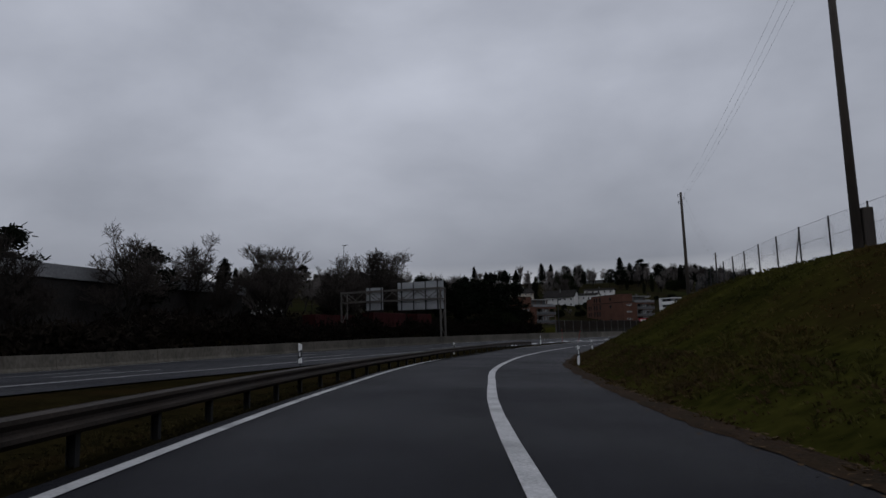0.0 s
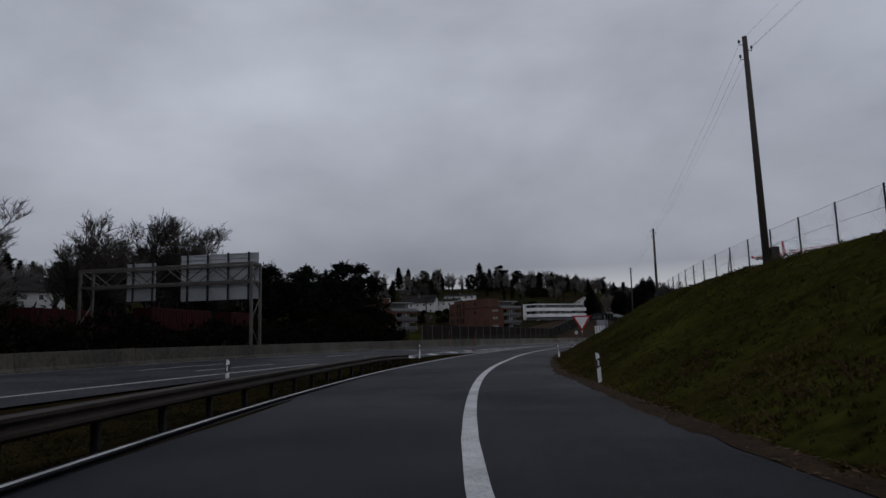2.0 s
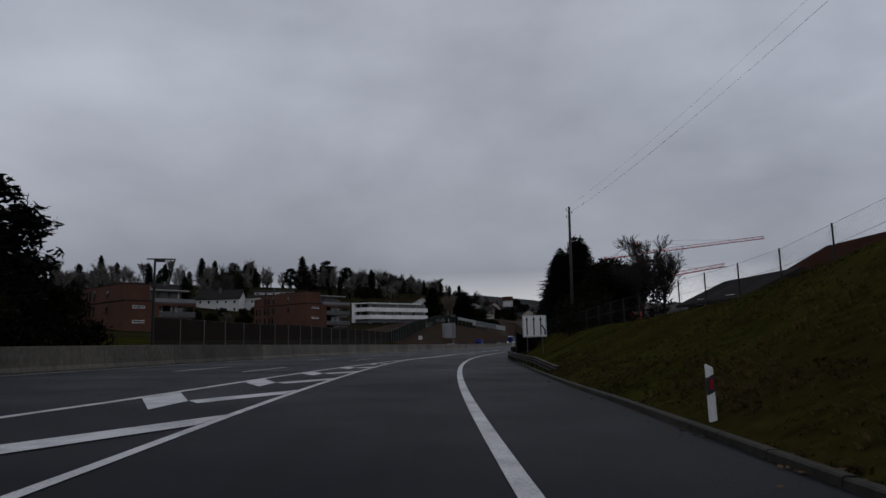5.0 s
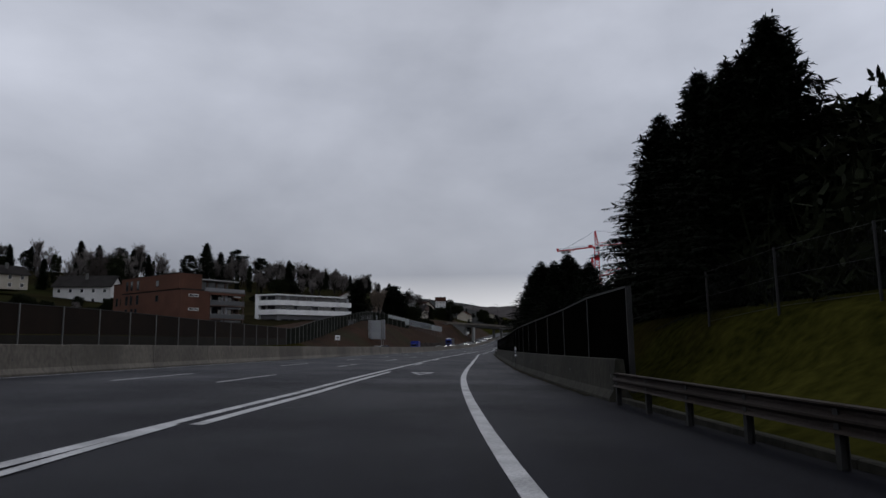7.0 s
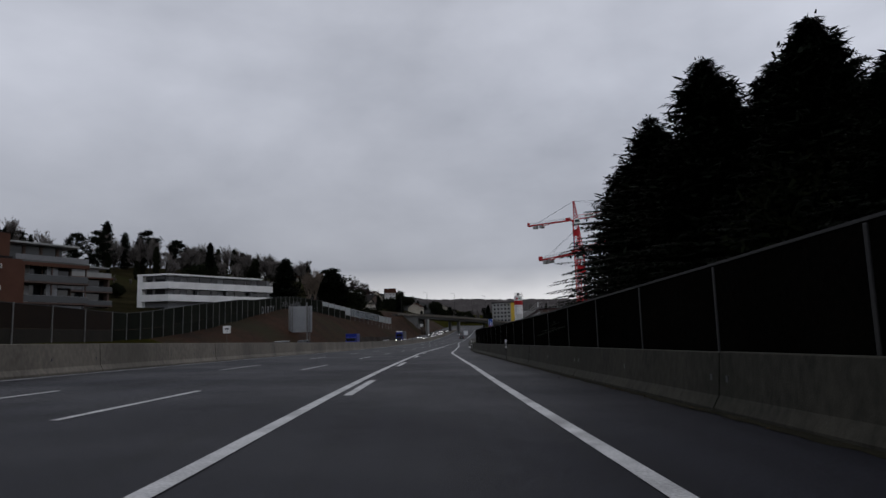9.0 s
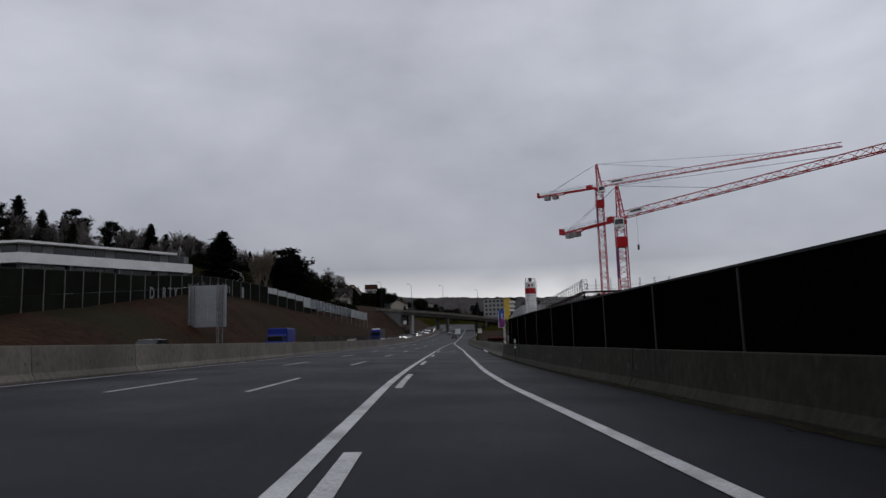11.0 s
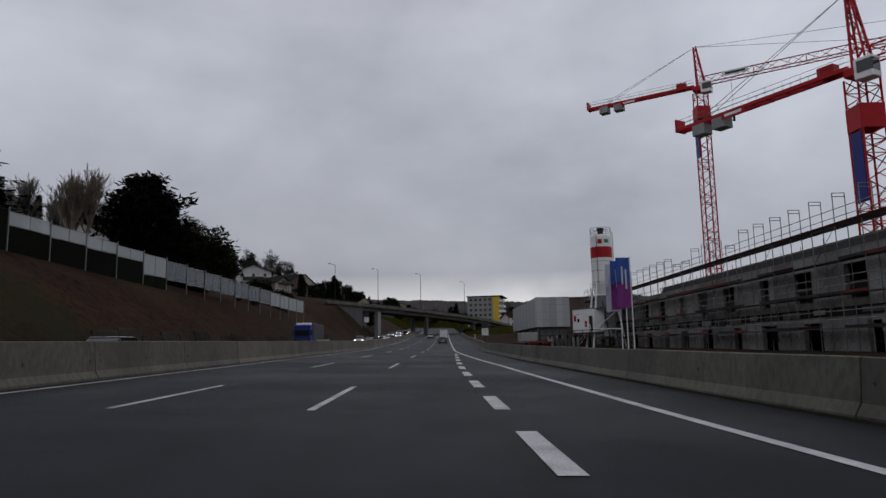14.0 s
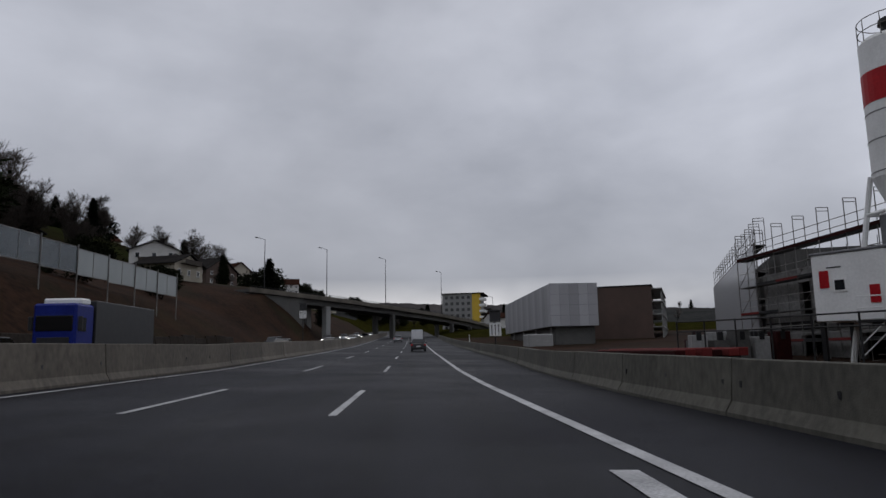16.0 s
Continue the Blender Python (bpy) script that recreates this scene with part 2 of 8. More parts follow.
def asphalt(name, tone=1.0):
    """Damp asphalt: coarse aggregate, patches, wheel tracks and seams that run along the road."""
    m = bpy.data.materials.new(name)
    m.use_nodes = True
    n, l = m.node_tree.nodes, m.node_tree.links
    p = n["Principled BSDF"]
    pos, uv = n.new("ShaderNodeNewGeometry"), n.new("ShaderNodeUVMap")
    uv.uv_map = "road"

    def grain(scale, detail, source, stretch=None, rough=0.55):
        t = n.new("ShaderNodeTexNoise")
        t.inputs["Scale"].default_value, t.inputs["Detail"].default_value, t.inputs["Roughness"].default_value = scale, detail, rough
        if stretch:
            mp = n.new("ShaderNodeMapping")
            mp.inputs["Scale"].default_value = stretch
            l.new(source, mp.inputs["Vector"])
            source = mp.outputs["Vector"]
        l.new(source, t.inputs["Vector"])
        return t.outputs["Fac"]

    def mix(kind, a, b, fac):
        x = n.new("ShaderNodeMixRGB")
        x.blend_type = kind
        for socket, v in ((x.inputs["Color1"], a), (x.inputs["Color2"], b), (x.inputs["Fac"], fac)):
            if isinstance(v, (tuple, float)):
                socket.default_value = v
            else:
                l.new(v, socket)
        return x.outputs["Color"]

    def span(v, a, b, lo, hi):
        r = n.new("ShaderNodeMapRange")
        for k, w in (("From Min", a), ("From Max", b), ("To Min", lo), ("To Max", hi)):
            r.inputs[k].default_value = w
        l.new(v, r.inputs["Value"])
        return r.outputs["Result"]

    tracks = grain(1.0, 3.0, uv.outputs["UV"], (1.1, 0.018, 1.0))
    patches = grain(0.16, 6.0, pos.outputs["Position"])
    coarse = grain(16.0, 4.0, pos.outputs["Position"], None, 0.75)
    fleck = grain(70.0, 1.0, pos.outputs["Position"])
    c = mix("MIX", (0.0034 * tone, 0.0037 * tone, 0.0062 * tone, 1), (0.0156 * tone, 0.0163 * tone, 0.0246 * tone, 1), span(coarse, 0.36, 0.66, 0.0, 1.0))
    c = mix("MULTIPLY", c, mix("MIX", (0.66, 0.66, 0.68, 1), (1.25, 1.25, 1.22, 1), span(tracks, 0.34, 0.66, 0.0, 1.0)), 1.0)
    c = mix("MULTIPLY", c, mix("MIX", (0.90, 0.90, 0.92, 1), (1.07, 1.07, 1.06, 1), span(patches, 0.36, 0.64, 0.0, 1.0)), 1.0)
    c = mix("MIX", c, (0.085, 0.085, 0.088, 1), span(fleck, 0.70, 0.80, 0.0, 0.5))
    l.new(c, p.inputs["Base Color"])
    l.new(span(patches, 0.35, 0.65, 0.50, 0.64), p.inputs["Roughness"])
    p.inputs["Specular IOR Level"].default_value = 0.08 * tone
    b = n.new("ShaderNodeBump")
    b.inputs["Strength"].default_value, b.inputs["Distance"].default_value = 0.7, 0.02
    l.new(grain(95.0, 4.0, pos.outputs["Position"]), b.inputs["Height"])
    l.new(b.outputs["Normal"], p.inputs["Normal"])
    return m


ASPHALT = asphalt("damp_asphalt")
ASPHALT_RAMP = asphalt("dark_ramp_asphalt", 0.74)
LINE = surface("road_paint", (0.25, 0.25, 0.255), (0.60, 0.60, 0.60), 1.6, 26, (0.5, 0.8), bump=0.4, bump_scale=90, stain=0.7, stain_colour=(0.15, 0.15, 0.15))
GRASS = surface("grass_turf", (0.0062, 0.0074, 0.0019), (0.040, 0.0385, 0.0085), 0.30, 3.0, (0.9, 1.0), bump=0.9, bump_scale=9, stain=0.8,
                stain_colour=(0.022, 0.0145, 0.006), spec=0.0)
BLADES = surface("grass_blades", (0.007, 0.0082, 0.0022), (0.098, 0.091, 0.024), 0.30, 5.0, (0.8, 1.0), stain=0.95, stain_colour=(0.088, 0.050, 0.020), spec=0.05)
VERGE_BLADES = surface("verge_grass_blades", (0.006, 0.0065, 0.002), (0.058, 0.046, 0.017), 0.5, 6.0, (0.8, 1.0), stain=0.9, stain_colour=(0.046, 0.027, 0.012), spec=0.05)
SOIL = surface("brown_bank", (0.006, 0.0034, 0.0022), (0.046, 0.0225, 0.0125), 0.13, 1.6, (0.9, 1.0), bump=1.0, bump_scale=5, stain=0.85,
               stain_colour=(0.019, 0.019, 0.008), spec=0.05)
VERGE_TURF = surface("verge_turf", (0.0045, 0.0042, 0.002), (0.021, 0.0165, 0.0065), 0.5, 5.0, (0.9, 1.0), bump=0.9, bump_scale=12, stain=0.8, stain_colour=(0.020, 0.012, 0.0055), spec=0.0)
HILL = surface("wooded_hill_floor", (0.006, 0.006, 0.0035), (0.026, 0.022, 0.011), 0.06, 0.7, (0.9, 1.0), bump=1.0, bump_scale=2, stain=0.7,
               stain_colour=(0.022, 0.027, 0.009), spec=0.0)
CONCRETE = surface("barrier_concrete", (0.048, 0.045, 0.036), (0.125, 0.118, 0.096), 0.45, 6, (0.75, 0.95), bump=0.3, bump_scale=30, stain=0.75,
                   stain_colour=(0.040, 0.040, 0.030), jitter=0.16, stretch=(1, 1, 0.6))
# shade below the noise wall is put into this colour; the kerb shares it
CONCRETE_DIM = surface("dim_mossy_concrete", (0.013, 0.0125, 0.0095), (0.044, 0.0415, 0.032), 0.45, 6, (0.8, 0.95), bump=0.3, bump_scale=30, stain=0.75,
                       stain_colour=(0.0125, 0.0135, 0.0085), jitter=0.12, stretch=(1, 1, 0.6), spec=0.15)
CONCRETE_LIGHT = surface("pale_concrete", (0.20, 0.20, 0.195), (0.33, 0.33, 0.32), 0.25, 6, (0.75, 0.95), bump=0.2, stain=0.4, stain_colour=(0.2, 0.2, 0.19), jitter=0.06)
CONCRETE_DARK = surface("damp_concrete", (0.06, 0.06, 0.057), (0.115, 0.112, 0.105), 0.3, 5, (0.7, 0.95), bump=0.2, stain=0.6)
STEEL = surface("weathered_galvanised_steel", (0.055, 0.050, 0.045), (0.15, 0.138, 0.125), 1.2, 25, (0.45, 0.7), 0.75, stain=0.55, stain_colour=(0.12, 0.09, 0.07))
RAIL_STEEL = surface("weathered_rail_steel", (0.013, 0.0098, 0.008), (0.052, 0.040, 0.033), 1.4, 25, (0.6, 0.85), 0.25, bump=0.15, stain=0.8, stain_colour=(0.016, 0.0095, 0.0062), spec=0.2)
STEEL_DARK = surface("dull_dark_steel", (0.010, 0.010, 0.011), (0.028, 0.028, 0.028), 1.5, 20, (0.5, 0.75), 0.5, stain=0.4)
SHELL = surface("raw_concrete_wall", (0.14, 0.137, 0.130), (0.30, 0.293, 0.280), 0.35, 5, (0.8, 0.95), bump=0.2, stain=0.7, stain_colour=(0.10, 0.098, 0.093), jitter=0.25)
TUBE = surface("scaffold_tube", (0.15, 0.145, 0.14), (0.27, 0.26, 0.25), 2.0, 20, (0.4, 0.65), 0.7, stain=0.4, stain_colour=(0.13, 0.10, 0.08))
WHITE = surface("white_paint", (0.74, 0.74, 0.72), (0.88, 0.88, 0.86), 0.6, 9, (0.45, 0.7), stain=0.3, stain_colour=(0.42, 0.41, 0.38))
BLACK = surface("black_plastic", (0.012, 0.012, 0.013), (0.025, 0.025, 0.027), 2, 20, (0.4, 0.6))
RED = surface("red_paint", (0.34, 0.007, 0.012), (0.50, 0.014, 0.020), 0.8, 8, (0.35, 0.6), stain=0.3, stain_colour=(0.22, 0.012, 0.014), jitter=0.06, spec=0.2)
BLUE = surface("blue_paint", (0.003, 0.010, 0.14), (0.006, 0.020, 0.21), 0.8, 8, (0.35, 0.55), spec=0.25)
YELLOW = surface("yellow_render", (0.55, 0.36, 0.03), (0.68, 0.46, 0.06), 0.5, 6, (0.7, 0.9))
WOOD_POLE = surface("tarred_wood", (0.030, 0.024, 0.019), (0.060, 0.048, 0.038), 2.0, 30, (0.8, 0.95), stretch=(1, 1, 0.08))
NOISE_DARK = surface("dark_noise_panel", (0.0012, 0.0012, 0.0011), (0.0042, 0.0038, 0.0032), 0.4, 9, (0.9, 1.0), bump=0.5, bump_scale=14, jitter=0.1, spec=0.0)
CONCRETE_WARM = surface("median_concrete", (0.078, 0.067, 0.053), (0.178, 0.156, 0.126), 0.4, 5, (0.75, 0.95), bump=0.3, bump_scale=30, stain=0.75,
                        stain_colour=(0.058, 0.051, 0.039), jitter=0.18, stretch=(1, 1, 0.7))
MEDIAN_DARK = surface("dark_median_concrete", (0.046, 0.041, 0.034), (0.118, 0.107, 0.089), 0.4, 5, (0.8, 0.95), bump=0.3, bump_scale=30, stain=0.8,
                     stain_colour=(0.030, 0.028, 0.022), jitter=0.2, stretch=(1, 1, 0.7), spec=0.15)
NOISE_GREEN = surface("dark_green_panel", (0.004, 0.0052, 0.0036), (0.0135, 0.0150, 0.0105), 0.4, 9, (0.85, 1.0), bump=0.5, bump_scale=14, jitter=0.2, spec=0.03)
BRICK = surface("brick_red_render", (0.068, 0.034, 0.024), (0.122, 0.060, 0.042), 0.25, 14, (0.85, 1.0), stain=0.45, stain_colour=(0.058, 0.032, 0.023), spec=0.08)
ROOF_TILE = surface("brown_roof_tile", (0.022, 0.011, 0.008), (0.045, 0.022, 0.016), 0.5, 6, (0.85, 1.0), jitter=0.15, spec=0.0)
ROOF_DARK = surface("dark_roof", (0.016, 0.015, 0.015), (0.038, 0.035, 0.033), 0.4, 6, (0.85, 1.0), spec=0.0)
RENDER_WHITE = surface("off_white_render", (0.46, 0.455, 0.435), (0.66, 0.65, 0.63), 0.3, 7, (0.8, 0.95), stain=0.35, stain_colour=(0.36, 0.35, 0.32), jitter=0.1)
RENDER_CREAM = surface("cream_render", (0.28, 0.255, 0.205), (0.42, 0.38, 0.31), 0.3, 7, (0.8, 0.95), stain=0.35, stain_colour=(0.3, 0.27, 0.22), jitter=0.1)
CLAD_GREY = surface("pale_grey_cladding", (0.13, 0.133, 0.14), (0.23, 0.234, 0.242), 0.12, 4, (0.45, 0.7), 0.2, stain=0.3, stain_colour=(0.18, 0.18, 0.19))
CLAD_BROWN = surface("brown_brick_cladding", (0.060, 0.040, 0.032), (0.105, 0.068, 0.054), 0.25, 8, (0.8, 0.95))
BARK = surface("grey_bark", (0.010, 0.009, 0.008), (0.028, 0.024, 0.020), 1.0, 12, (0.9, 1.0), spec=0.1)
TWIG = surface("bare_twigs", (0.024, 0.020, 0.018), (0.062, 0.052, 0.045), 0.6, 5, (0.9, 1.0), jitter=0.3, spec=0.1)
# twigs of distant trees, paled to carry the haze in their colour
TWIG_HAZE = surface("hazy_bare_twigs", (0.075, 0.066, 0.062), (0.165, 0.148, 0.138), 0.3, 2, (0.9, 1.0), jitter=0.35, spec=0.0)
TWIG_PALE = surface("pale_twigs", (0.10, 0.078, 0.062), (0.20, 0.158, 0.125), 0.6, 5, (0.9, 1.0), jitter=0.2, spec=0.1)
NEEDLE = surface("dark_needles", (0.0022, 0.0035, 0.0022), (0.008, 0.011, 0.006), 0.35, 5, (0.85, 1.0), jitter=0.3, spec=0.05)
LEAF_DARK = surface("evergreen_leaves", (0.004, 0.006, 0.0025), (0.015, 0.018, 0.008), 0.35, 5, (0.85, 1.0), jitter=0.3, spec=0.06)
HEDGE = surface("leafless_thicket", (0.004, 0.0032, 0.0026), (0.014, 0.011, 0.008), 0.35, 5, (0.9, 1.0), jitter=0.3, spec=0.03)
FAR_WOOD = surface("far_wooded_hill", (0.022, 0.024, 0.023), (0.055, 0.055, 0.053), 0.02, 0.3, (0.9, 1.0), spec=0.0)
CLADDING_TIMBER = surface("formwork_timber", (0.22, 0.13, 0.06), (0.34, 0.21, 0.10), 0.8, 12, (0.7, 0.9))
RUBBER = surface("tyre_rubber", (0.012, 0.012, 0.012), (0.022, 0.022, 0.022), 3, 30, (0.7, 0.9))
CAR_DARK = surface("dark_car_paint", (0.010, 0.010, 0.012), (0.022, 0.022, 0.026), 0.8, 6, (0.2, 0.35))
CAR_WHITE = surface("white_car_paint", (0.55, 0.56, 0.58), (0.68, 0.69, 0.70), 0.8, 6, (0.2, 0.35))
CAR_SILVER = surface("silver_car_paint", (0.30, 0.31, 0.32), (0.40, 0.41, 0.42), 0.8, 6, (0.2, 0.35), 0.4)
GREEN_SIGN = surface("sign_back_aluminium", (0.30, 0.31, 0.32), (0.44, 0.45, 0.46), 0.5, 6, (0.45, 0.65), 0.5)


def glass(name, tint, rough=0.06):
    m = bpy.data.materials.new(name)
    m.use_nodes = True
    p = m.node_tree.nodes["Principled BSDF"]
    n = m.node_tree.nodes.new("ShaderNodeTexNoise")
    n.inputs["Scale"].default_value = 0.35
    r = m.node_tree.nodes.new("ShaderNodeMixRGB")
    r.inputs["Color1"].default_value = (*[c * 0.6 for c in tint], 1)
    r.inputs["Color2"].default_value = (*tint, 1)
    m.node_tree.links.new(n.outputs["Fac"], r.inputs["Fac"])
    m.node_tree.links.new(r.outputs["Color"], p.inputs["Base Color"])
    p.inputs["Roughness"].default_value = rough
    p.inputs["Specular IOR Level"].default_value = 0.6
    return m


GLASS = glass("window_glass", (0.025, 0.028, 0.032))
GLASS_CAR = glass("car_glass", (0.015, 0.016, 0.018))


def clear_pane(name, tint, mixf):
    m = bpy.data.materials.new(name)
    m.use_nodes = True
    n, l = m.node_tree.nodes, m.node_tree.links
    p = n["Principled BSDF"]
    tr, mx = n.new("ShaderNodeBsdfTransparent"), n.new("ShaderNodeMixShader")
    dirt = n.new("ShaderNodeTexNoise")
    dirt.inputs["Scale"].default_value = 0.7
    rg = n.new("ShaderNodeMapRange")
    rg.inputs["To Min"].default_value, rg.inputs["To Max"].default_value = mixf - 0.12, mixf + 0.12
    l.new(dirt.outputs["Fac"], rg.inputs["Value"])
    p.inputs["Base Color"].default_value = (*tint, 1)
    p.inputs["Roughness"].default_value = 0.25
    l.new(rg.outputs["Result"], mx.inputs["Fac"])
    l.new(tr.outputs["BSDF"], mx.inputs[1])
    l.new(p.outputs["BSDF"], mx.inputs[2])
    l.new(mx.outputs["Shader"], n["Material Output"].inputs["Surface"])
    return m


NET_WHITE = clear_pane("scaffold_net", (0.40, 0.41, 0.43), 0.86)
GLASS_DIM = glass("balcony_glass", (0.05, 0.055, 0.06), 0.35)


def glow(name, colour, strength):
    m = bpy.data.materials.new(name)
    m.use_nodes = True
    p = m.node_tree.nodes["Principled BSDF"]
    p.inputs["Base Color"].default_value = (*colour, 1)
    p.inputs["Emission Color"].default_value = (*colour, 1)
    p.inputs["Emission Strength"].default_value = strength
    return m


HEADLIGHT = glow("lit_headlight", (1.0, 0.97, 0.9), 3.0)

# ---------------------------------------------------------------- mesh helpers


def mesh_from(name, verts, faces):
    me = bpy.data.meshes.new(name)
    me.from_pydata([tuple(v) for v in verts], [], faces)
    me.update()
    return me


def link_mesh(name, me, material, parent=None, label="", m=None, smooth=False):
    if material and not me.materials:
        me.materials.append(material)
    if smooth:
        me.polygons.foreach_set("use_smooth", [True] * len(me.polygons))
    ob = new(name, me)
    if parent:
        ob.parent = parent
    if m is not None:
        ob.matrix_basis = m
    if label:
        ob["label"] = label
    return ob


def part(name, bm, material, parent, label="", smooth=False):
    me = bpy.data.meshes.new(name)
    bm.to_mesh(me)
    bm.free()
    return link_mesh(name, me, material, parent, label, smooth=smooth)


def base(name, m, label, category, group="", kind=""):
    ob = new(name)
    ob.empty_display_size = 0.1
    ob.matrix_basis = m
    return tagged(ob, label, category, group, kind)


def box(bm, x0, x1, y0, y1, z0, z1, m=None, bevel=0.0):
    """A box between corners, edges bevelled where asked."""
    r = bmesh.ops.create_cube(bm, size=1.0)
    vs = r["verts"]
    for v in vs:
        v.co = Vector((x0 + (v.co.x + 0.5) * (x1 - x0), y0 + (v.co.y + 0.5) * (y1 - y0), z0 + (v.co.z + 0.5) * (z1 - z0)))
    if bevel:
        es = list({e for v in vs for e in v.link_edges})
        r = bmesh.ops.bevel(bm, geom=es, offset=bevel, segments=1, affect="EDGES")
        vs = list({v for f in r["faces"] for v in f.verts} | {v for v in vs if v.is_valid})
    if m is not None:
        bmesh.ops.transform(bm, matrix=m, verts=[v for v in vs if v.is_valid])
    return vs


def tube(bm, a, b, r0, r1=None, sides=6):
    """A rod from a to b."""
    a, b = Vector(a), Vector(b)
    r1 = r0 if r1 is None else r1
    d = b - a
    if d.length < 1e-6:
        return
    q = d.to_track_quat("Z", "Y").to_matrix()
    ra, rb = [], []
    for i in range(sides):
        t = 2 * math.pi * i / sides
        c = Vector((math.cos(t), math.sin(t), 0))
        ra.append(bm.verts.new(a + q @ (c * r0)))
        rb.append(bm.verts.new(b + q @ (c * r1)))
    for i in range(sides):
        j = (i + 1) % sides
        bm.faces.new((ra[i], ra[j], rb[j], rb[i]))
    bm.faces.new(ra[::-1])
    bm.faces.new(rb)


def one(f, *a, **k):
    bm = bmesh.new()
    f(bm, *a, **k)
    return bm


def prism(bm, outline, y0, y1, m=None):
    """An outline in x and z, drawn out from y0 to y1."""
    a = [bm.verts.new((x, y0, z)) for x, z in outline]
    b = [bm.verts.new((x, y1, z)) for x, z in outline]
    n = len(outline)
    for i in range(n):
        j = (i + 1) % n
        bm.faces.new((a[i], a[j], b[j], b[i]))
    bm.faces.new(a[::-1])
    bm.faces.new(b)
    if m is not None:
        bmesh.ops.transform(bm, matrix=m, verts=a + b)


def sweep(name, stations, outline, place, material, closed=True):
    """An outline of (offset across, height) drawn along stations by place(s, offset, height)."""
    verts, faces, k = [], [], len(outline)
    for s in stations:
        verts += [place(s, o, h) for o, h in outline]
    for i in range(len(stations) - 1):
        for j in range(k if closed else k - 1):
            a, b = i * k + j, i * k + (j + 1) % k
            faces.append((a, b, b + k, a + k))
    if closed:
        faces += [tuple(range(k - 1, -1, -1)), tuple((len(stations) - 1) * k + j for j in range(k))]
    me = mesh_from(name, verts, faces)
    return me


def steps(a, b, d):
    n = max(1, round((b - a) / d))
    return [a + (b - a) * i / n for i in range(n + 1)]


def at(s, n, z=0.0, turn=0.0):
    """A pose at s, n, z above the centre line's height, facing along the road and turned by degrees."""
    p = W(s, n, z)
    return pose(p.x, p.y, p.z, 0, 0, heading(s) + turn)


# ---------------------------------------------------------------- ground, roads and markings

crest_n = table([(-60, 13), (110, 13), (124, 14), (140, 13), (165, 12), (180, 10), (3200, 10)])
crest_z = table([(-60, 3.7), (20, 3.9), (35, 4.1), (65, 4.35), (100, 4.45), (124, 4.5), (135, 3.1), (148, 2.75), (165, 2.6), (200, 2.4), (325, 1.5), (333, 0.75),
                 (350, 0.1), (430, -0.3), (500, -0.4), (540, -1.3), (620, -1.3), (690, 1.5), (3200, 4.0)])
# the left bank, by stretches: heights at given n
bank_at = [-60, 60, 150, 175, 300, 335, 352, 385, 422, 460, 500, 545, 590, 640, 900, 1600, 3200]
bank = {
    -34: [0.6, 0.6, 0.7, 0.9, 2.6, 4.0, 5.0, 7.6, 8.0, 8.0, 7.4, 6.0, 13.0, 6.0, 6.0, 8.0, 10.0],
    -41: [1.6, 1.8, 2.0, 2.4, 3.6, 6.0, 7.4, 11.2, 11.6, 10.8, 9.5, 9.0, 14.0, 9.0, 9.0, 10.0, 12.0],
    -60: [3.0, 3.5, 3.8, 3.8, 4.4, 6.6, 8.0, 10.6, 13.0, 14.5, 15.0, 15.0, 16.0, 16.0, 14.0, 14.0, 16.0],
    -100: [5.0, 6.0, 6.4, 6.8, 9.0, 11.0, 12.5, 14.0, 18.0, 22.0, 24.0, 27.0, 32.0, 34.0, 26.0, 20.0, 24.0],
    -170: [9.0, 11.0, 13.0, 17.0, 21.0, 22.0, 22.0, 24.0, 29.0, 36.0, 38.0, 40.0, 43.0, 44.0, 32.0, 30.0, 40.0],
    -320: [15.0, 17.0, 20.0, 25.0, 34.0, 40.0, 46.0, 48.0, 48.0, 48.0, 48.0, 46.0, 44.0, 42.0, 38.0, 50.0, 70.0],
    -900: [18.0, 20.0, 23.0, 28.0, 38.0, 44.0, 52.0, 54.0, 54.0, 54.0, 54.0, 52.0, 50.0, 48.0, 44.0, 80.0, 110.0],
}


def ground_z(s, n):
    """Height of the ground above the centre line's height."""
    return ground_form(s, n) + float(np.interp(s, [900, 985, 1300, 3200], [0, 8, 16, 24]))


def ground_form(s, n):
    far_lift = float(np.interp(s, [900, 1400, 2000, 3200], [0, 8, 30, 60]))
    if n > grass_edge(s):
        e = grass_edge(s) if s < 176 else wall_right(s) + 0.6
        c, h = max(crest_n(s), e + 2), crest_z(s)
        h0 = fall(s, e) - (0.02 if s < 176 else 0.25)
        z = float(np.interp(n, [e, e + 0.5, e + 0.5 + (c - e) * 0.35, c - 1.2, c, c + 8, 90, 400],
                            [h0, h0 + 0.06, h0 + 0.06 + (h - h0) * 0.36, h - 0.3, h, h + 0.25, h + 1.5, h + 4]))
        return z + far_lift * min(1.0, max(0.0, (n - 20) / 120))
    lo = bank_foot(s) - 14.0
    if n >= lo:
        return fall(s, n) - 0.07
    ns = sorted(bank)
    hs = [float(np.interp(s, bank_at, bank[k])) for k in ns]
    ns, hs = ns + [lo], hs + [fall(s, lo) - 0.07]
    while len(ns) > 1 and ns[-2] >= lo - 0.5:
        del ns[-2], hs[-2]
    return float(np.interp(n, ns, hs)) + far_lift * min(1.0, max(0.0, (-n - 60) / 120))


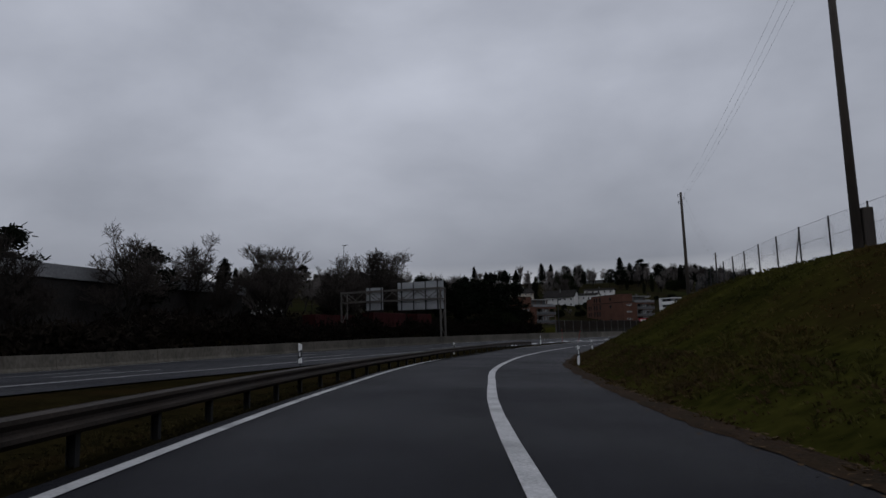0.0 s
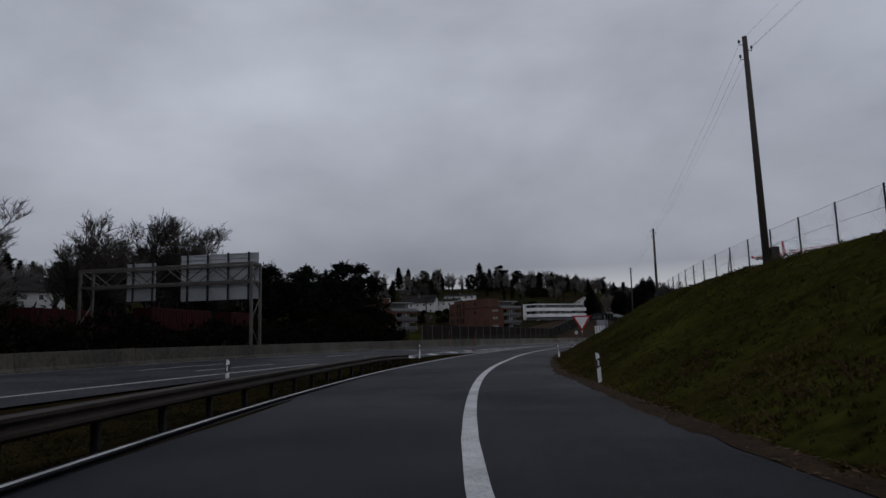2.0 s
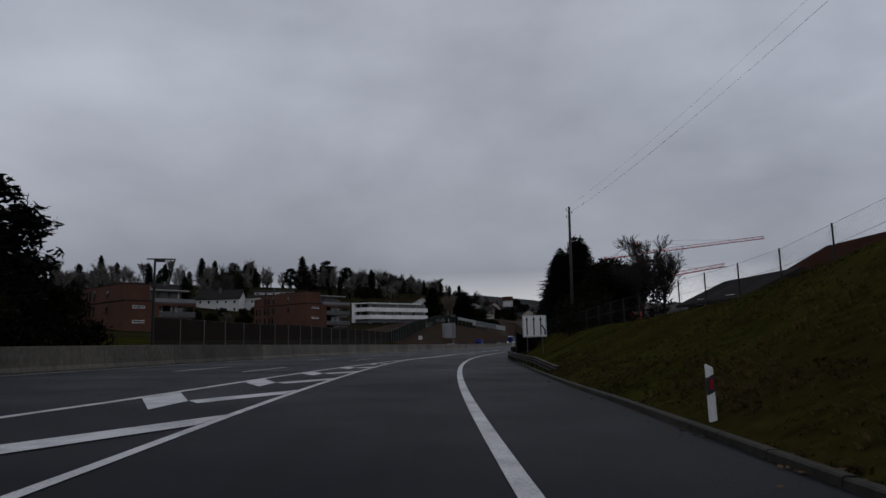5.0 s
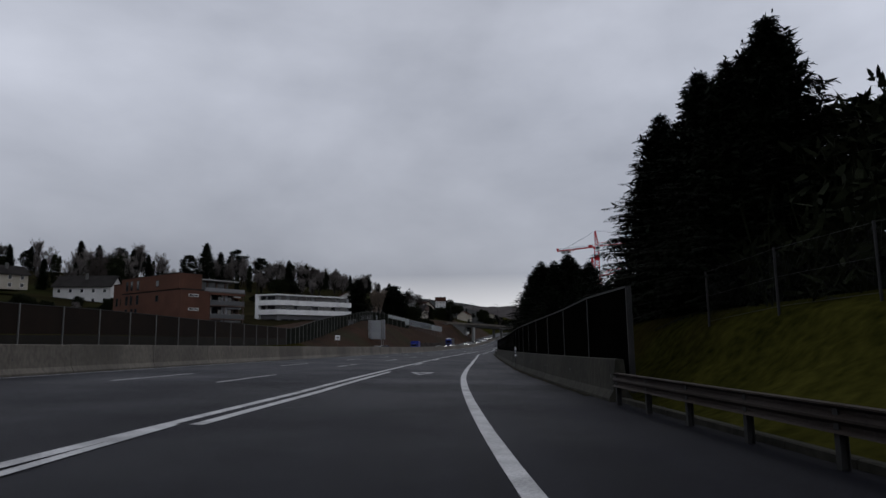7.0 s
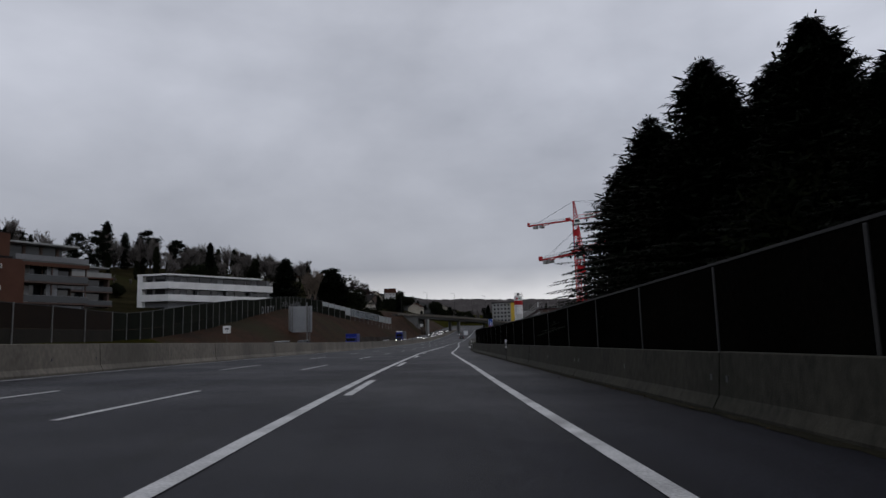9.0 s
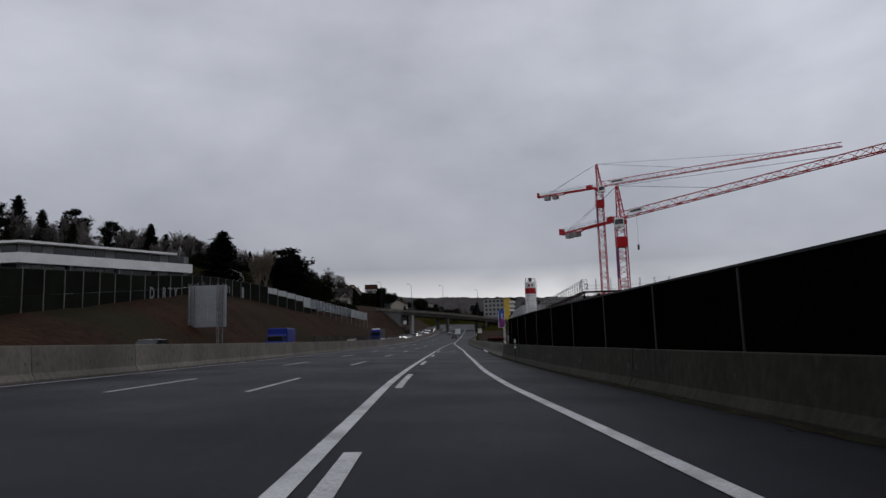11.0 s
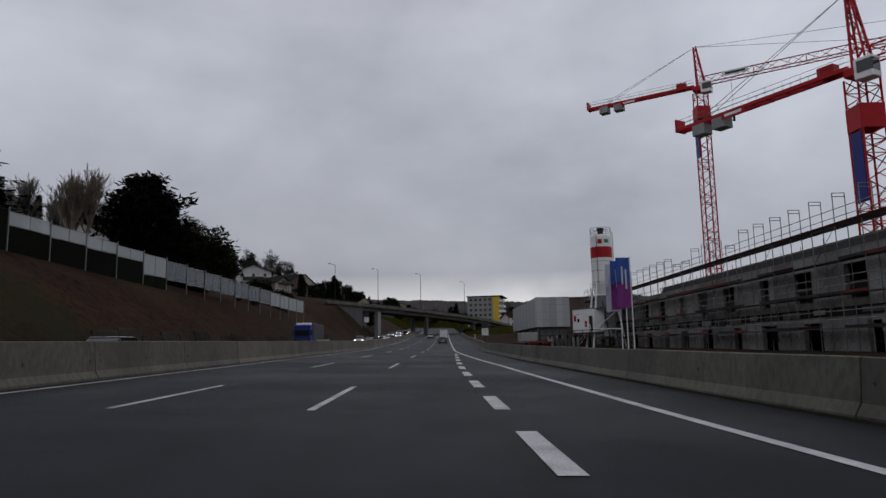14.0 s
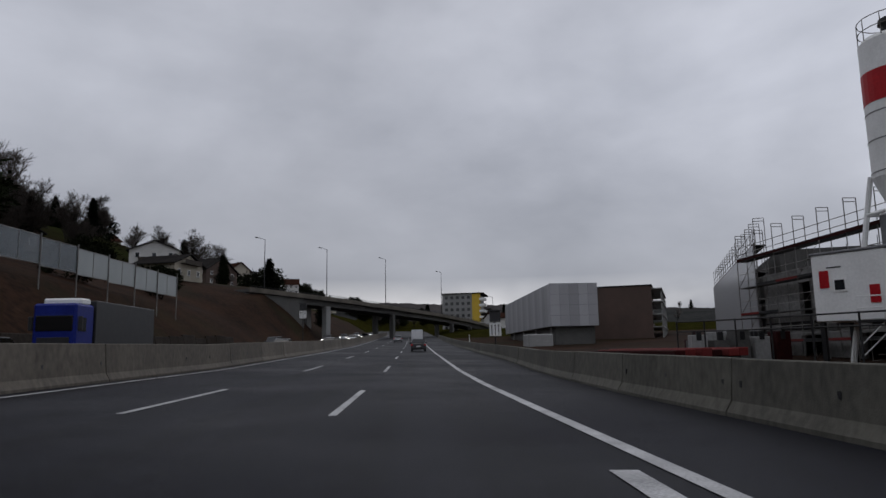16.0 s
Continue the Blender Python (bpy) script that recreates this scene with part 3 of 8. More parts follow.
def build_ground():
    ss = steps(-400, -60, 40)[:-1] + steps(-60, 560, 4)[:-1] + steps(560, 900, 10)[:-1] + steps(900, 3200, 100)
    cols = ([-2500, -1500, -900, -600, -420] + [float(v) for v in range(-320, -100, 20)] + [float(v) for v in range(-100, -40, 6)]
            + [float(v) for v in np.arange(-40, -3.9, 1.5)] + [-3.0, -1.0, 1.0, 3.0] + [float(v) for v in np.arange(3.6, 16.1, 0.7)]
            + [18.0, 21.0, 25.0, 30.0, 36.0, 44.0, 54.0, 66.0, 80.0, 100.0, 120.0, 160.0, 240.0, 400.0, 800.0, 1600.0])
    verts, faces, out = [], [], Vector((0.9, -0.436, 0)).normalized()
    for s in ss:
        for n in cols:
            z = ground_z(s, n)
            rough = 0.0
            if n > grass_edge(s) + 0.6 or n < bank_foot(s) - 15:
                q = W(s, min(n, 100))
                rough = 0.10 * noise.noise(Vector((q.x * 0.22, q.y * 0.22, 0))) + 0.05 * noise.noise(Vector((q.x * 0.9, q.y * 0.9, 3)))
                rough *= min(1.0, max(0.0, n - grass_edge(s) - 0.6)) if n > 0 else 1.0
            q = W(s, n, z + rough) if n <= 100 else W(s, 100.0, z + rough) + out * (n - 100)
            verts.append(q)
    k = len(cols)
    for i in range(len(ss) - 1):
        for j in range(k - 1):
            a = i * k + j
            faces.append((a, a + 1, a + 1 + k, a + k))
    me = mesh_from("ground", verts, faces)
    me.materials.append(GRASS)
    me.materials.append(SOIL)
    me.materials.append(FAR_WOOD)
    me.materials.append(HILL)
    me.materials.append(VERGE_TURF)
    for f in me.polygons:
        i, j = divmod(f.index, k - 1)
        s, n = ss[i], cols[j]
        f.use_smooth = True
        if s < 112 and n < -3:
            f.material_index = 4
        elif s > 150 and n < -58 and s <= 880:
            f.material_index = 3
        elif 297 <= s <= 780 and -60 <= n < barrier_left(s) - 12:
            f.material_index = 1
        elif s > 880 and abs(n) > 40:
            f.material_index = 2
        elif 330 < s < 640 and n > 9:
            f.material_index = 1
    ob = new("ground", me)
    return tagged(ob, "uneven turf and brown earth on the banks", "ground", kind="structure")


ground = build_ground()


def ribbon(name, s0, s1, left, right, lift, material, step=3.0):
    """A strip that lies on the road between two lines, as a closed slab."""
    ss = steps(s0, s1, step)
    k = max(max(1, int(abs(right(s) - left(s)) / 3.0)) for s in ss)
    verts, faces, across = [], [], []
    for s in ss:
        a, b = left(s), right(s)
        for i in range(k + 1):
            n = a + (b - a) * i / k
            verts.append(R(s, n, lift))
            across.append((n, s))
    for i in range(len(ss) - 1):
        for j in range(k):
            a = i * (k + 1) + j
            faces.append((a, a + 1, a + k + 2, a + k + 1))
    me = mesh_from(name, verts, faces)
    uv = me.uv_layers.new(name="road")
    for loop in me.loops:
        uv.data[loop.index].uv = across[loop.vertex_index]
    return me


def structure(ob, label, category):
    return tagged(ob, label, category, kind="structure")


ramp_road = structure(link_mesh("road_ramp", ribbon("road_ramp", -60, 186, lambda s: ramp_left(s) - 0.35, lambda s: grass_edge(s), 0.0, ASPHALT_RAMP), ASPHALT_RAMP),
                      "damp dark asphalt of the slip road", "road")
gore = table([(-60, -7.2), (0, -6.6), (60, -6.9), (90, -7.3), (107, -4.6), (125, -4.1), (186, -4.0)])


hard_strip = table([(40, 3.5), (85, 1.2), (95, 0.5)])


def main_edge(s):
    return merge_line(s)


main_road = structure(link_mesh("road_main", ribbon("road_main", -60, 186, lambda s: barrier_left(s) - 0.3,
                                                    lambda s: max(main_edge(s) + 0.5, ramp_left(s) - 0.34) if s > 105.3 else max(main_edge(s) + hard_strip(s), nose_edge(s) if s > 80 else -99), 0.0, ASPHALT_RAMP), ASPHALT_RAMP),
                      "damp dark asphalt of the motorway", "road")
main_road_2 = structure(link_mesh("road_main_ahead", ribbon("road_main_ahead", 186, 900, lambda s: barrier_left(s) - 0.3, lambda s: wall_right(s) + 0.1, 0.0, ASPHALT), ASPHALT),
                        "damp dark asphalt of the motorway with the merging lane", "road")
opposite_road = structure(link_mesh("road_opposite", ribbon("road_opposite", -60, 900, lambda s: min(bank_foot(s) - 13.5, barrier_left(s) - 4.0), lambda s: barrier_left(s) - 0.7, 0.0, ASPHALT), ASPHALT),
                          "damp asphalt of the opposite carriageway", "road")


def painted(name, s0, s1, mid, width, label, step=3.0):
    w = width / 2
    me = ribbon(name, s0, s1, lambda s: mid(s) - w, lambda s: mid(s) + w, 0.012, LINE, step)
    return structure(link_mesh(name, me, LINE), label, "road marking")


painted("line_ramp_left", -60, 172, ramp_left, 0.18, "worn white edge line beside the guardrail")
painted("line_ramp_right", -60, 700, edge_line, 0.24, "worn white edge line on damp asphalt")
painted("line_merge", 90, 357.5, main_edge, 0.24, "solid white line along the merging lane")
painted("line_merge_second", 172, 197.8, lambda s: max(merge_line(s) + 0.5, ramp_left(s) - 0.1) if s < 180 else merge_line(s) + 0.5, 0.24, "second white line beside the merging lane")
painted("line_merge_before", -60, 90, main_edge, 0.2, "white edge line of the motorway")
painted("line_main_left", -60, 800, lambda s: barrier_left(s) + 0.95, 0.18, "white edge line along the median barrier")



def dashes(name, s0, s1, period, length, mid, width, group, phase=0.0, count=300):
    s, i = s0 + phase, 0
    while s < s1 and i < count:
        me = ribbon(name, s, s + length, lambda q: mid(q) - width / 2, lambda q: mid(q) + width / 2, 0.012, LINE, 2.5)
        ob = structure(link_mesh(name, me, LINE), "short worn white lane dash on damp asphalt", "road marking")
        ob["group"] = group
        s, i = s + period, i + 1


for d0, d1 in ((10.5, 130), (140.3, 150), (164.2, 640)):
    dashes("lane_dash", d0, d1, 20.97, 7.1, lane_b, 0.16, "dashes between the lanes")
    dashes("lane_dash", d0 + 0.3, d1, 20.97, 7.1, lambda s: lane_b(s) - (3.5 if s < 160 else 3.95), 0.16, "dashes between the lanes")
dashes("merge_dash", 212.0, 300, 20.2, 6.8, lambda s: main_edge(s) + 0.41, 0.22, "dashes along the merging lane")
dashes("merge_dash", 291.0, 352, 19.75, 6.9, lambda s: main_edge(s) + 0.41, 0.22, "dashes along the merging lane")
dashes("merge_dash", 360.7, 431, 6.72, 3.4, main_edge, 0.32, "short wide dashes where the lane ends")


def flat_shape(name, outline, label, lift=0.013):
    """A painted shape on the road, from corners in s and n."""
    me = mesh_from(name, [R(s, n, lift) for s, n in outline], [tuple(range(len(outline)))])
    return structure(link_mesh(name, me, LINE), label, "road marking")


# the hatched nose between motorway and slip road
for k in range(12):
    a = 87.3 + 7.35 * k
    m0, r0 = main_edge(a + 1.0) + 0.12, ramp_left(a + 2) - 0.1
    gap = r0 - m0
    if gap < 0.7:
        break
    tip = m0 + 0.44 * gap if a > 105 else nose_edge(a - 3.5) - 0.12
    foot = a - 2.1 * (tip - m0)
    flat_shape("hatch_bar", [(a, m0), (a + 2.4, m0), (foot + 2.2, tip), (foot, tip)], "worn white hatching block on the nose of the junction", 0.014)
    if a > 105:
        low = foot + 1.5 + 2.25 * max(0.2, r0 - tip - 0.45)
        flat_shape("hatch_bar", [(foot + 2.3, tip - 0.02), (foot + 1.5, tip + 0.45), (low, r0), (low + 1.7, r0)], "worn white hatching bar on the nose of the junction", 0.017)
# give-way triangles painted on the merging lane
for a, n0, n1 in ((193.7, -1.43, -0.12), (353.0, 2.9, 3.95)):
    o = [(a + 3.6, n0), (a + 3.6, n1), (a, (n0 + n1) / 2)]
    c = (a + 2.4, (n0 + n1) / 2)
    i_ = [(c[0] + (p - c[0]) * 0.55, c[1] + (q - c[1]) * 0.6) for p, q in o]
    for j in range(3):
        flat_shape("painted_triangle", [o[j], o[(j + 1) % 3], i_[(j + 1) % 3], i_[j]], "white give-way triangle painted on asphalt", 0.013 + 0.001 * j)
# a stone kerb along the foot of the bank
kerb_root = structure(base("kerb", pose(0, 0, 0), "low stone kerb between asphalt and grass", "kerb"), "", "")
for a, b in zip(steps(104, 181, 1.6), steps(104, 181, 1.6)[1:]):
    h = 0.12 * min(1.0, (a - 102) / 12)
    me = sweep("kerb_stone", [a + 0.01, b - 0.01], [(0.0, -0.1), (0.02, h - 0.02), (0.05, h), (0.17, h), (0.19, -0.1)], lambda q, o, z: R(q, grass_edge(q) + o - 0.05, z), CONCRETE_DIM)
    link_mesh("kerb_stone", me, CONCRETE_DIM, kerb_root)

# ---------------------------------------------------------------- barriers and walls


def barrier_profile(top, w=0.31):
    return [(-w, -0.1), (-w, 0.08), (-w * 0.60, 0.30), (-w * 0.38, top - 0.02), (-w * 0.32, top), (w * 0.32, top), (w * 0.38, top - 0.02),
            (w * 0.60, 0.30), (w, 0.08), (w, -0.1)]


def concrete_barrier(name, s0, s1, across, top, length, label, material=CONCRETE, rise=lambda q: 1.0):
    """A row of cast segments with open joints and lifting holes."""
    root = structure(base(name, pose(0, 0, 0), label, "barrier"), label, "barrier")
    s = s0
    while s < s1 - 1:
        e = min(s + length, s1)
        dz = random.uniform(-0.012, 0.012)
        dn = random.uniform(-0.012, 0.012)
        me = sweep("barrier_segment", steps(s + 0.02, e - 0.02, 2.0), barrier_profile(top), lambda q, o, h: R(q, across(q) + o + dn, h * rise(q) + (dz if h > 0.2 else 0)), material)
        ob = link_mesh("barrier_segment", me, material, root)
        side = 1 if across(s) < 0 else -1
        bm = bmesh.new()
        for q in (s + 0.35, e - 0.35, (s + e) / 2):
            c = R(q, across(q) + side * 0.145, 0.62)
            t = W(q + 0.5, across(q), 0) - W(q - 0.5, across(q), 0)
            a = math.degrees(math.atan2(-t.x, t.y))
            box(bm, -0.02, 0.02, -0.045, 0.045, -0.06, 0.06, Matrix.Translation(c) @ pose(0, 0, 0, 0, 0, a))
        part("lifting_hole", bm, BLACK, ob, "small dark lifting socket")
        s = e
    return root


concrete_barrier("barrier_median_dark", -40, 168, barrier_left, 1.29, 8.0, "dark stained concrete median barrier in cast segments", MEDIAN_DARK, table([(110, 0.8), (150, 1.0)]))
concrete_barrier("barrier_median", 168, 700, barrier_left, 1.29, 8.0, "stained concrete median barrier in cast segments", CONCRETE_WARM, table([(110, 0.8), (150, 1.0)]))
concrete_barrier("barrier_noise_foot", 178, 327.3, wall_right, 1.1, 12.44, "mossy cast concrete wall below the noise barrier, shade put into its colour", CONCRETE_DIM)
concrete_barrier("barrier_right", 327.3, 640, wall_right, 1.1, 6.45, "weathered concrete barrier along the hard shoulder")

noise_top = table([(176, 2.95), (183, 3.05), (190, 2.9), (203, 2.88), (217, 2.95), (228, 2.85), (250, 2.7), (280, 2.75), (310, 3.0), (331, 3.1)])


def noise_wall_right():
    root = structure(base("noise_wall_right", pose(0, 0, 0), "dark noise barrier panels between steel posts above concrete", "noise barrier"), "", "")
    ss = [178.5 + 5.045 * i for i in range(30)] + [327.4]
    across = lambda q: wall_right(q) + 0.45
    for a, b in zip(ss, ss[1:]):
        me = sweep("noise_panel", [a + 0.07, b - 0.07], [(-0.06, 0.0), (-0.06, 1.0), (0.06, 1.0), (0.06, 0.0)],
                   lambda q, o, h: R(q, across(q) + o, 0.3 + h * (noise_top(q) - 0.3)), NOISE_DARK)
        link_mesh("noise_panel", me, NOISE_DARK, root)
        me = sweep("panel_cap", [a, b], [(-0.08, 0.0), (-0.08, 0.05), (0.08, 0.05), (0.08, 0.0)], lambda q, o, h: R(q, across(q) + o, noise_top(q) + h), STEEL_DARK)
        link_mesh("panel_cap", me, STEEL_DARK, root)
    for q in ss:
        bm = bmesh.new()
        p = R(q, across(q), 0.2)
        box(bm, -0.075, 0.075, -0.045, 0.045, 0, noise_top(q) - 0.22, Matrix.Translation(p) @ pose(0, 0, 0, 0, 0, heading(q)), bevel=0.01)
        part("post", bm, STEEL_DARK, root)
    return root


noise_wall_right()

# ---------------------------------------------------------------- guardrails, posts, signs


def w_beam(lift, depth=0.08, height=0.31):
    """Outline of a W beam rail: across and up."""
    h = height / 2
    front = [(0.0, -h), (depth, -h * 0.72), (depth, -h * 0.42), (0.02, -h * 0.1), (0.02, h * 0.1), (depth, h * 0.42), (depth, h * 0.72), (0.0, h)]
    return [(x, z + lift) for x, z in front] + [(x - 0.012, z + lift) for x, z in reversed(front)]


def guardrail(name, s0, s1, across, lift, post_gap, face, label, back=0.2):
    root = tagged(base(name, pose(0, 0, 0), label, "guardrail"), label, "guardrail", kind="structure")
    z_at = lambda q: lift(q) if callable(lift) else lift
    ss = steps(s0, s1, 4.0)
    for a, b in zip(ss, ss[1:]):
        me = sweep("rail", steps(a, b + 0.15, 2.0), w_beam(0.0), lambda q, o, h: R(q, across(q) + face * o, z_at(q) + h), RAIL_STEEL)
        link_mesh("rail", me, RAIL_STEEL, root)
        me = sweep("rail", steps(a, b + 0.1, 2.0), w_beam(0.0), lambda q, o, h: R(q, across(q) - back - face * o, z_at(q) + h - 0.005), RAIL_STEEL)
        link_mesh("rail", me, RAIL_STEEL, root)
        me = sweep("box_beam", steps(a, b, 2.0), [(-back + 0.02, 0.14), (-back + 0.02, 0.165), (-0.01, 0.165), (-0.01, 0.14)], lambda q, o, h: R(q, across(q) + o, z_at(q) + h), RAIL_STEEL)
        link_mesh("box_beam", me, RAIL_STEEL, root)
    q = s0 + 0.5
    while q < s1:
        bm = bmesh.new()
        h = z_at(q) + 0.18
        box(bm, -0.055, -0.045, -0.05, 0.05, -0.3, h - 0.05, bevel=0)
        box(bm, 0.045, 0.055, -0.05, 0.05, -0.3, h - 0.05)
        box(bm, -0.05, 0.05, -0.006, 0.006, -0.3, h - 0.05)
        p = R(q, across(q) - back / 2, 0)
        bmesh.ops.transform(bm, matrix=Matrix.Translation(p) @ pose(0, 0, 0, 0, 0, heading(q)), verts=bm.verts)
        part("post", bm, STEEL_DARK, root)
        q += post_gap
    return root


rail_n = table([(-60, -4.1), (10, -4.1), (30, -4.35), (40, -4.75), (60, -4.8), (70, -5.0), (84, -5.4)])
rail_h = table([(-60, 0.50), (30, 0.48), (45, 0.54), (60, 0.54), (75, 0.54), (82, 0.40), (85, 0.3)])
guardrail("guardrail_left", -40, 82.5, rail_n, lambda q: rail_h(q) - 0.02, 2.15, 1, "weathered steel guardrail on posts along the slip road", 0.48)
rail_r = table([(138, 5.6), (150, 5.25), (165, 4.95), (181, 4.75)])
guardrail("guardrail_right", 139, 177, rail_r, table([(139, 0.2), (147, 0.5), (182, 0.62)]), 2.2, -1, "pale steel guardrail that rises out of the grass")


def delineator(s, n, z0, lean, side, label, height=1.0, dark=0.34):
    """A white roadside marker post with its black band and reflector."""
    root = base("marker_post", at(s, n, z0) @ pose(0, 0, 0, 0, lean, 0), label, "marker post", "roadside marker posts")
    bm = bmesh.new()
    prism(bm, [(-0.055, 0), (0.055, 0), (0.055, height - 0.06), (-0.055, height)], -0.05, 0.05)
    bmesh.ops.bevel(bm, geom=list(bm.edges), offset=0.012, segments=1, affect="EDGES")
    part("body", bm, WHITE, root)
    bm = bmesh.new()
    z = height - 0.16 - dark
    prism(bm, [(-0.059, z), (0.059, z + 0.06), (0.059, z + dark), (-0.059, z + dark - 0.06)], -0.054, 0.054)
    part("black_band", bm, BLACK, root, "black slanted band")
    bm = bmesh.new()
    box(bm, -0.022, 0.022, -0.060, -0.050, z + 0.09, z + dark - 0.08, bevel=0.003)
    part("reflector", bm, RED if side == "red" else WHITE, root, "red reflector" if side == "red" else "pale reflector")
    return root


for s, n, h in ((32.6, 4.05, 0.95), (60.8, 4.35, 0.95), (90.1, 4.32, 0.95), (118.4, 4.65, 1.0)):
    delineator(s, n, fall(s, n) + 0.02, random.uniform(-3, 3), "white" if s < 100 else "red", "white marker post with black band in the grass verge", h)
for s, n, h in ((63.0, -8.6, 1.1), (92.7, -6.7, 1.1)):
    delineator(s, n, fall(s, n) - 0.05, random.uniform(-2, 6), "white", "white marker post with black band between the roads", h)


def rod_marker(s, n, z, label):
    """A short marker plate on a thin steel rod before the barrier."""
    root = base("marker_post", at(s, n, z), label, "marker post", "roadside marker posts")
    part("rod", one(tube, (0, 0, -0.02), (0, 0, 0.95), 0.016, 0.016, 6), STEEL_DARK, root)
    bm = bmesh.new()
    prism(bm, [(-0.05, 0.86), (0.05, 0.86), (0.05, 1.40), (-0.05, 1.45)], -0.025, 0.025)
    bmesh.ops.bevel(bm, geom=list(bm.edges), offset=0.008, segments=1, affect="EDGES")
    part("body", bm, WHITE, root)
    bm = bmesh.new()
    prism(bm, [(-0.054, 0.98), (0.054, 1.03), (0.054, 1.25), (-0.054, 1.20)], -0.029, 0.029)
    part("black_band", bm, BLACK, root, "black slanted band")
    part("reflector", one(box, -0.018, 0.018, -0.034, -0.028, 1.06, 1.17), WHITE, root, "pale reflector")


for s in (204.1, 262.0, 313.7):
    rod_marker(s, wall_right(s) - 0.45, fall(s, 5), "short white marker plate on a thin rod before the concrete barrier")
rod_marker(19.9, -4.85, fall(20, -5) - 0.03, "white marker plate with black band behind the guardrail")
for s in (525.0,):
    delineator(s, wall_right(s) + 0.5, 0.3, 0, "white", "white marker post behind the concrete barrier", 1.6)


def snow_pole(s, n, lean, h=2.0):
    root = base("snow_pole", at(s, n, fall(s, n) - 0.05) @ pose(0, 0, 0, 0, lean, 0), "thin red snow pole leaning in the verge", "snow pole", "red snow poles")
    part("rod", one(tube, (0, 0, 0), (0, 0, h), 0.022, 0.015, 6), RED, root)
    part("tip", one(tube, (0, 0, h), (0, 0, h + 0.10), 0.016, 0.016, 6), WHITE, root)


snow_pole(102.9, -6.2, 0)
snow_pole(106.8, -4.75, 12)
snow_pole(101.1, 4.1, 1, 1.35)


def yield_sign(s, n, z0, top):
    root = base("give_way_sign", at(s, n, z0, 4), "red-rimmed white triangular give-way sign on a banded post", "traffic sign")
    part("post", one(tube, (0, 0.04, -0.2), (0, 0.04, top), 0.038, 0.038, 10), STEEL, root)
    for k, (a, b, m) in enumerate(((1.05, 1.22, WHITE), (0.93, 1.05, RED), (1.22, 1.36, RED))):
        part("post_band", one(tube, (0, 0.04, a), (0, 0.04, b), 0.042, 0.042, 10), m, root)
    w, hgt = 0.80, 1.36
    tri_ = lambda k, y0, y1, dz: one(prism, [(-w * k, top + dz), (0, top - hgt * k + dz - (1 - k) * 0.0), (w * k, top + dz)], y0, y1)
    part("rim", tri_(1.0, -0.01, 0.012, 0), RED, root, "red triangular rim")
    bm = one(prism, [(-0.58, top - 0.13), (0, top - 1.12), (0.58, top - 0.13)], -0.016, -0.011)
    part("face", bm, WHITE, root, "plain white centre")
    part("back_rail", one(box, -0.5, 0.5, 0.012, 0.04, top - 0.3, top - 0.25), STEEL, root)


yield_sign(99.5, 6.2, 0.72, 2.5)


def arrow(bm, x, z0, z1, bend=0.0, y=-0.02):
    """An upward arrow of thin bars."""
    prism(bm, [(x - 0.045, z0), (x + 0.045, z0), (x + 0.045, z1 - 0.2), (x - 0.045, z1 - 0.2)], y - 0.004, y)
    prism(bm, [(x - 0.11, z1 - 0.22), (x + 0.11, z1 - 0.22), (x, z1)], y - 0.004, y)


def lane_sign(s, n, z0, w, h, foot, merge, label, turn=0):
    root = base("lane_sign", at(s, n, z0, turn), label, "traffic sign")
    for x in (-w * 0.32, w * 0.32):
        part("post", one(tube, (x, 0.05, 0), (x, 0.05, foot + h), 0.04, 0.04, 8), STEEL, root)
    part("panel", one(box, -w / 2, w / 2, -0.015, 0.015, foot, foot + h, bevel=0.01), WHITE, root, "white panel")
    bm = bmesh.new()
    for z in (foot + 0.03, foot + h - 0.055):
        box(bm, -w / 2 + 0.03, w / 2 - 0.03, -0.021, -0.017, z, z + 0.025)
    for x in (-w / 2 + 0.03, w / 2 - 0.055):
        box(bm, x, x + 0.025, -0.021, -0.017, foot + 0.03, foot + h - 0.03)
    part("border", bm, BLACK, root, "thin black border")
    xs = (-0.32, -0.03, 0.26) if merge else (-0.27, 0.0, 0.27)
    for x in xs:
        part("arrow", one(arrow, x * w, foot + h * 0.1, foot + h * 0.93), BLACK, root, "black lane arrow")
    if merge:
        bm = bmesh.new()
        prism(bm, [(w * 0.40, foot + h * 0.1), (w * 0.46, foot + h * 0.1), (w * 0.46, foot + h * 0.34), (w * 0.31, foot + h * 0.58), (w * 0.27, foot + h * 0.52), (w * 0.40, foot + h * 0.32)], -0.026, -0.02)
        part("merge_stroke", bm, BLACK, root, "black merging stroke")
    return root


lane_sign(156.5, 6.15, 0.6, 1.7, 1.55, 1.15, True, "white lane sign with three black arrows and a merge")

# ---------------------------------------------------------------- wooden poles, wires and the fence on the bank


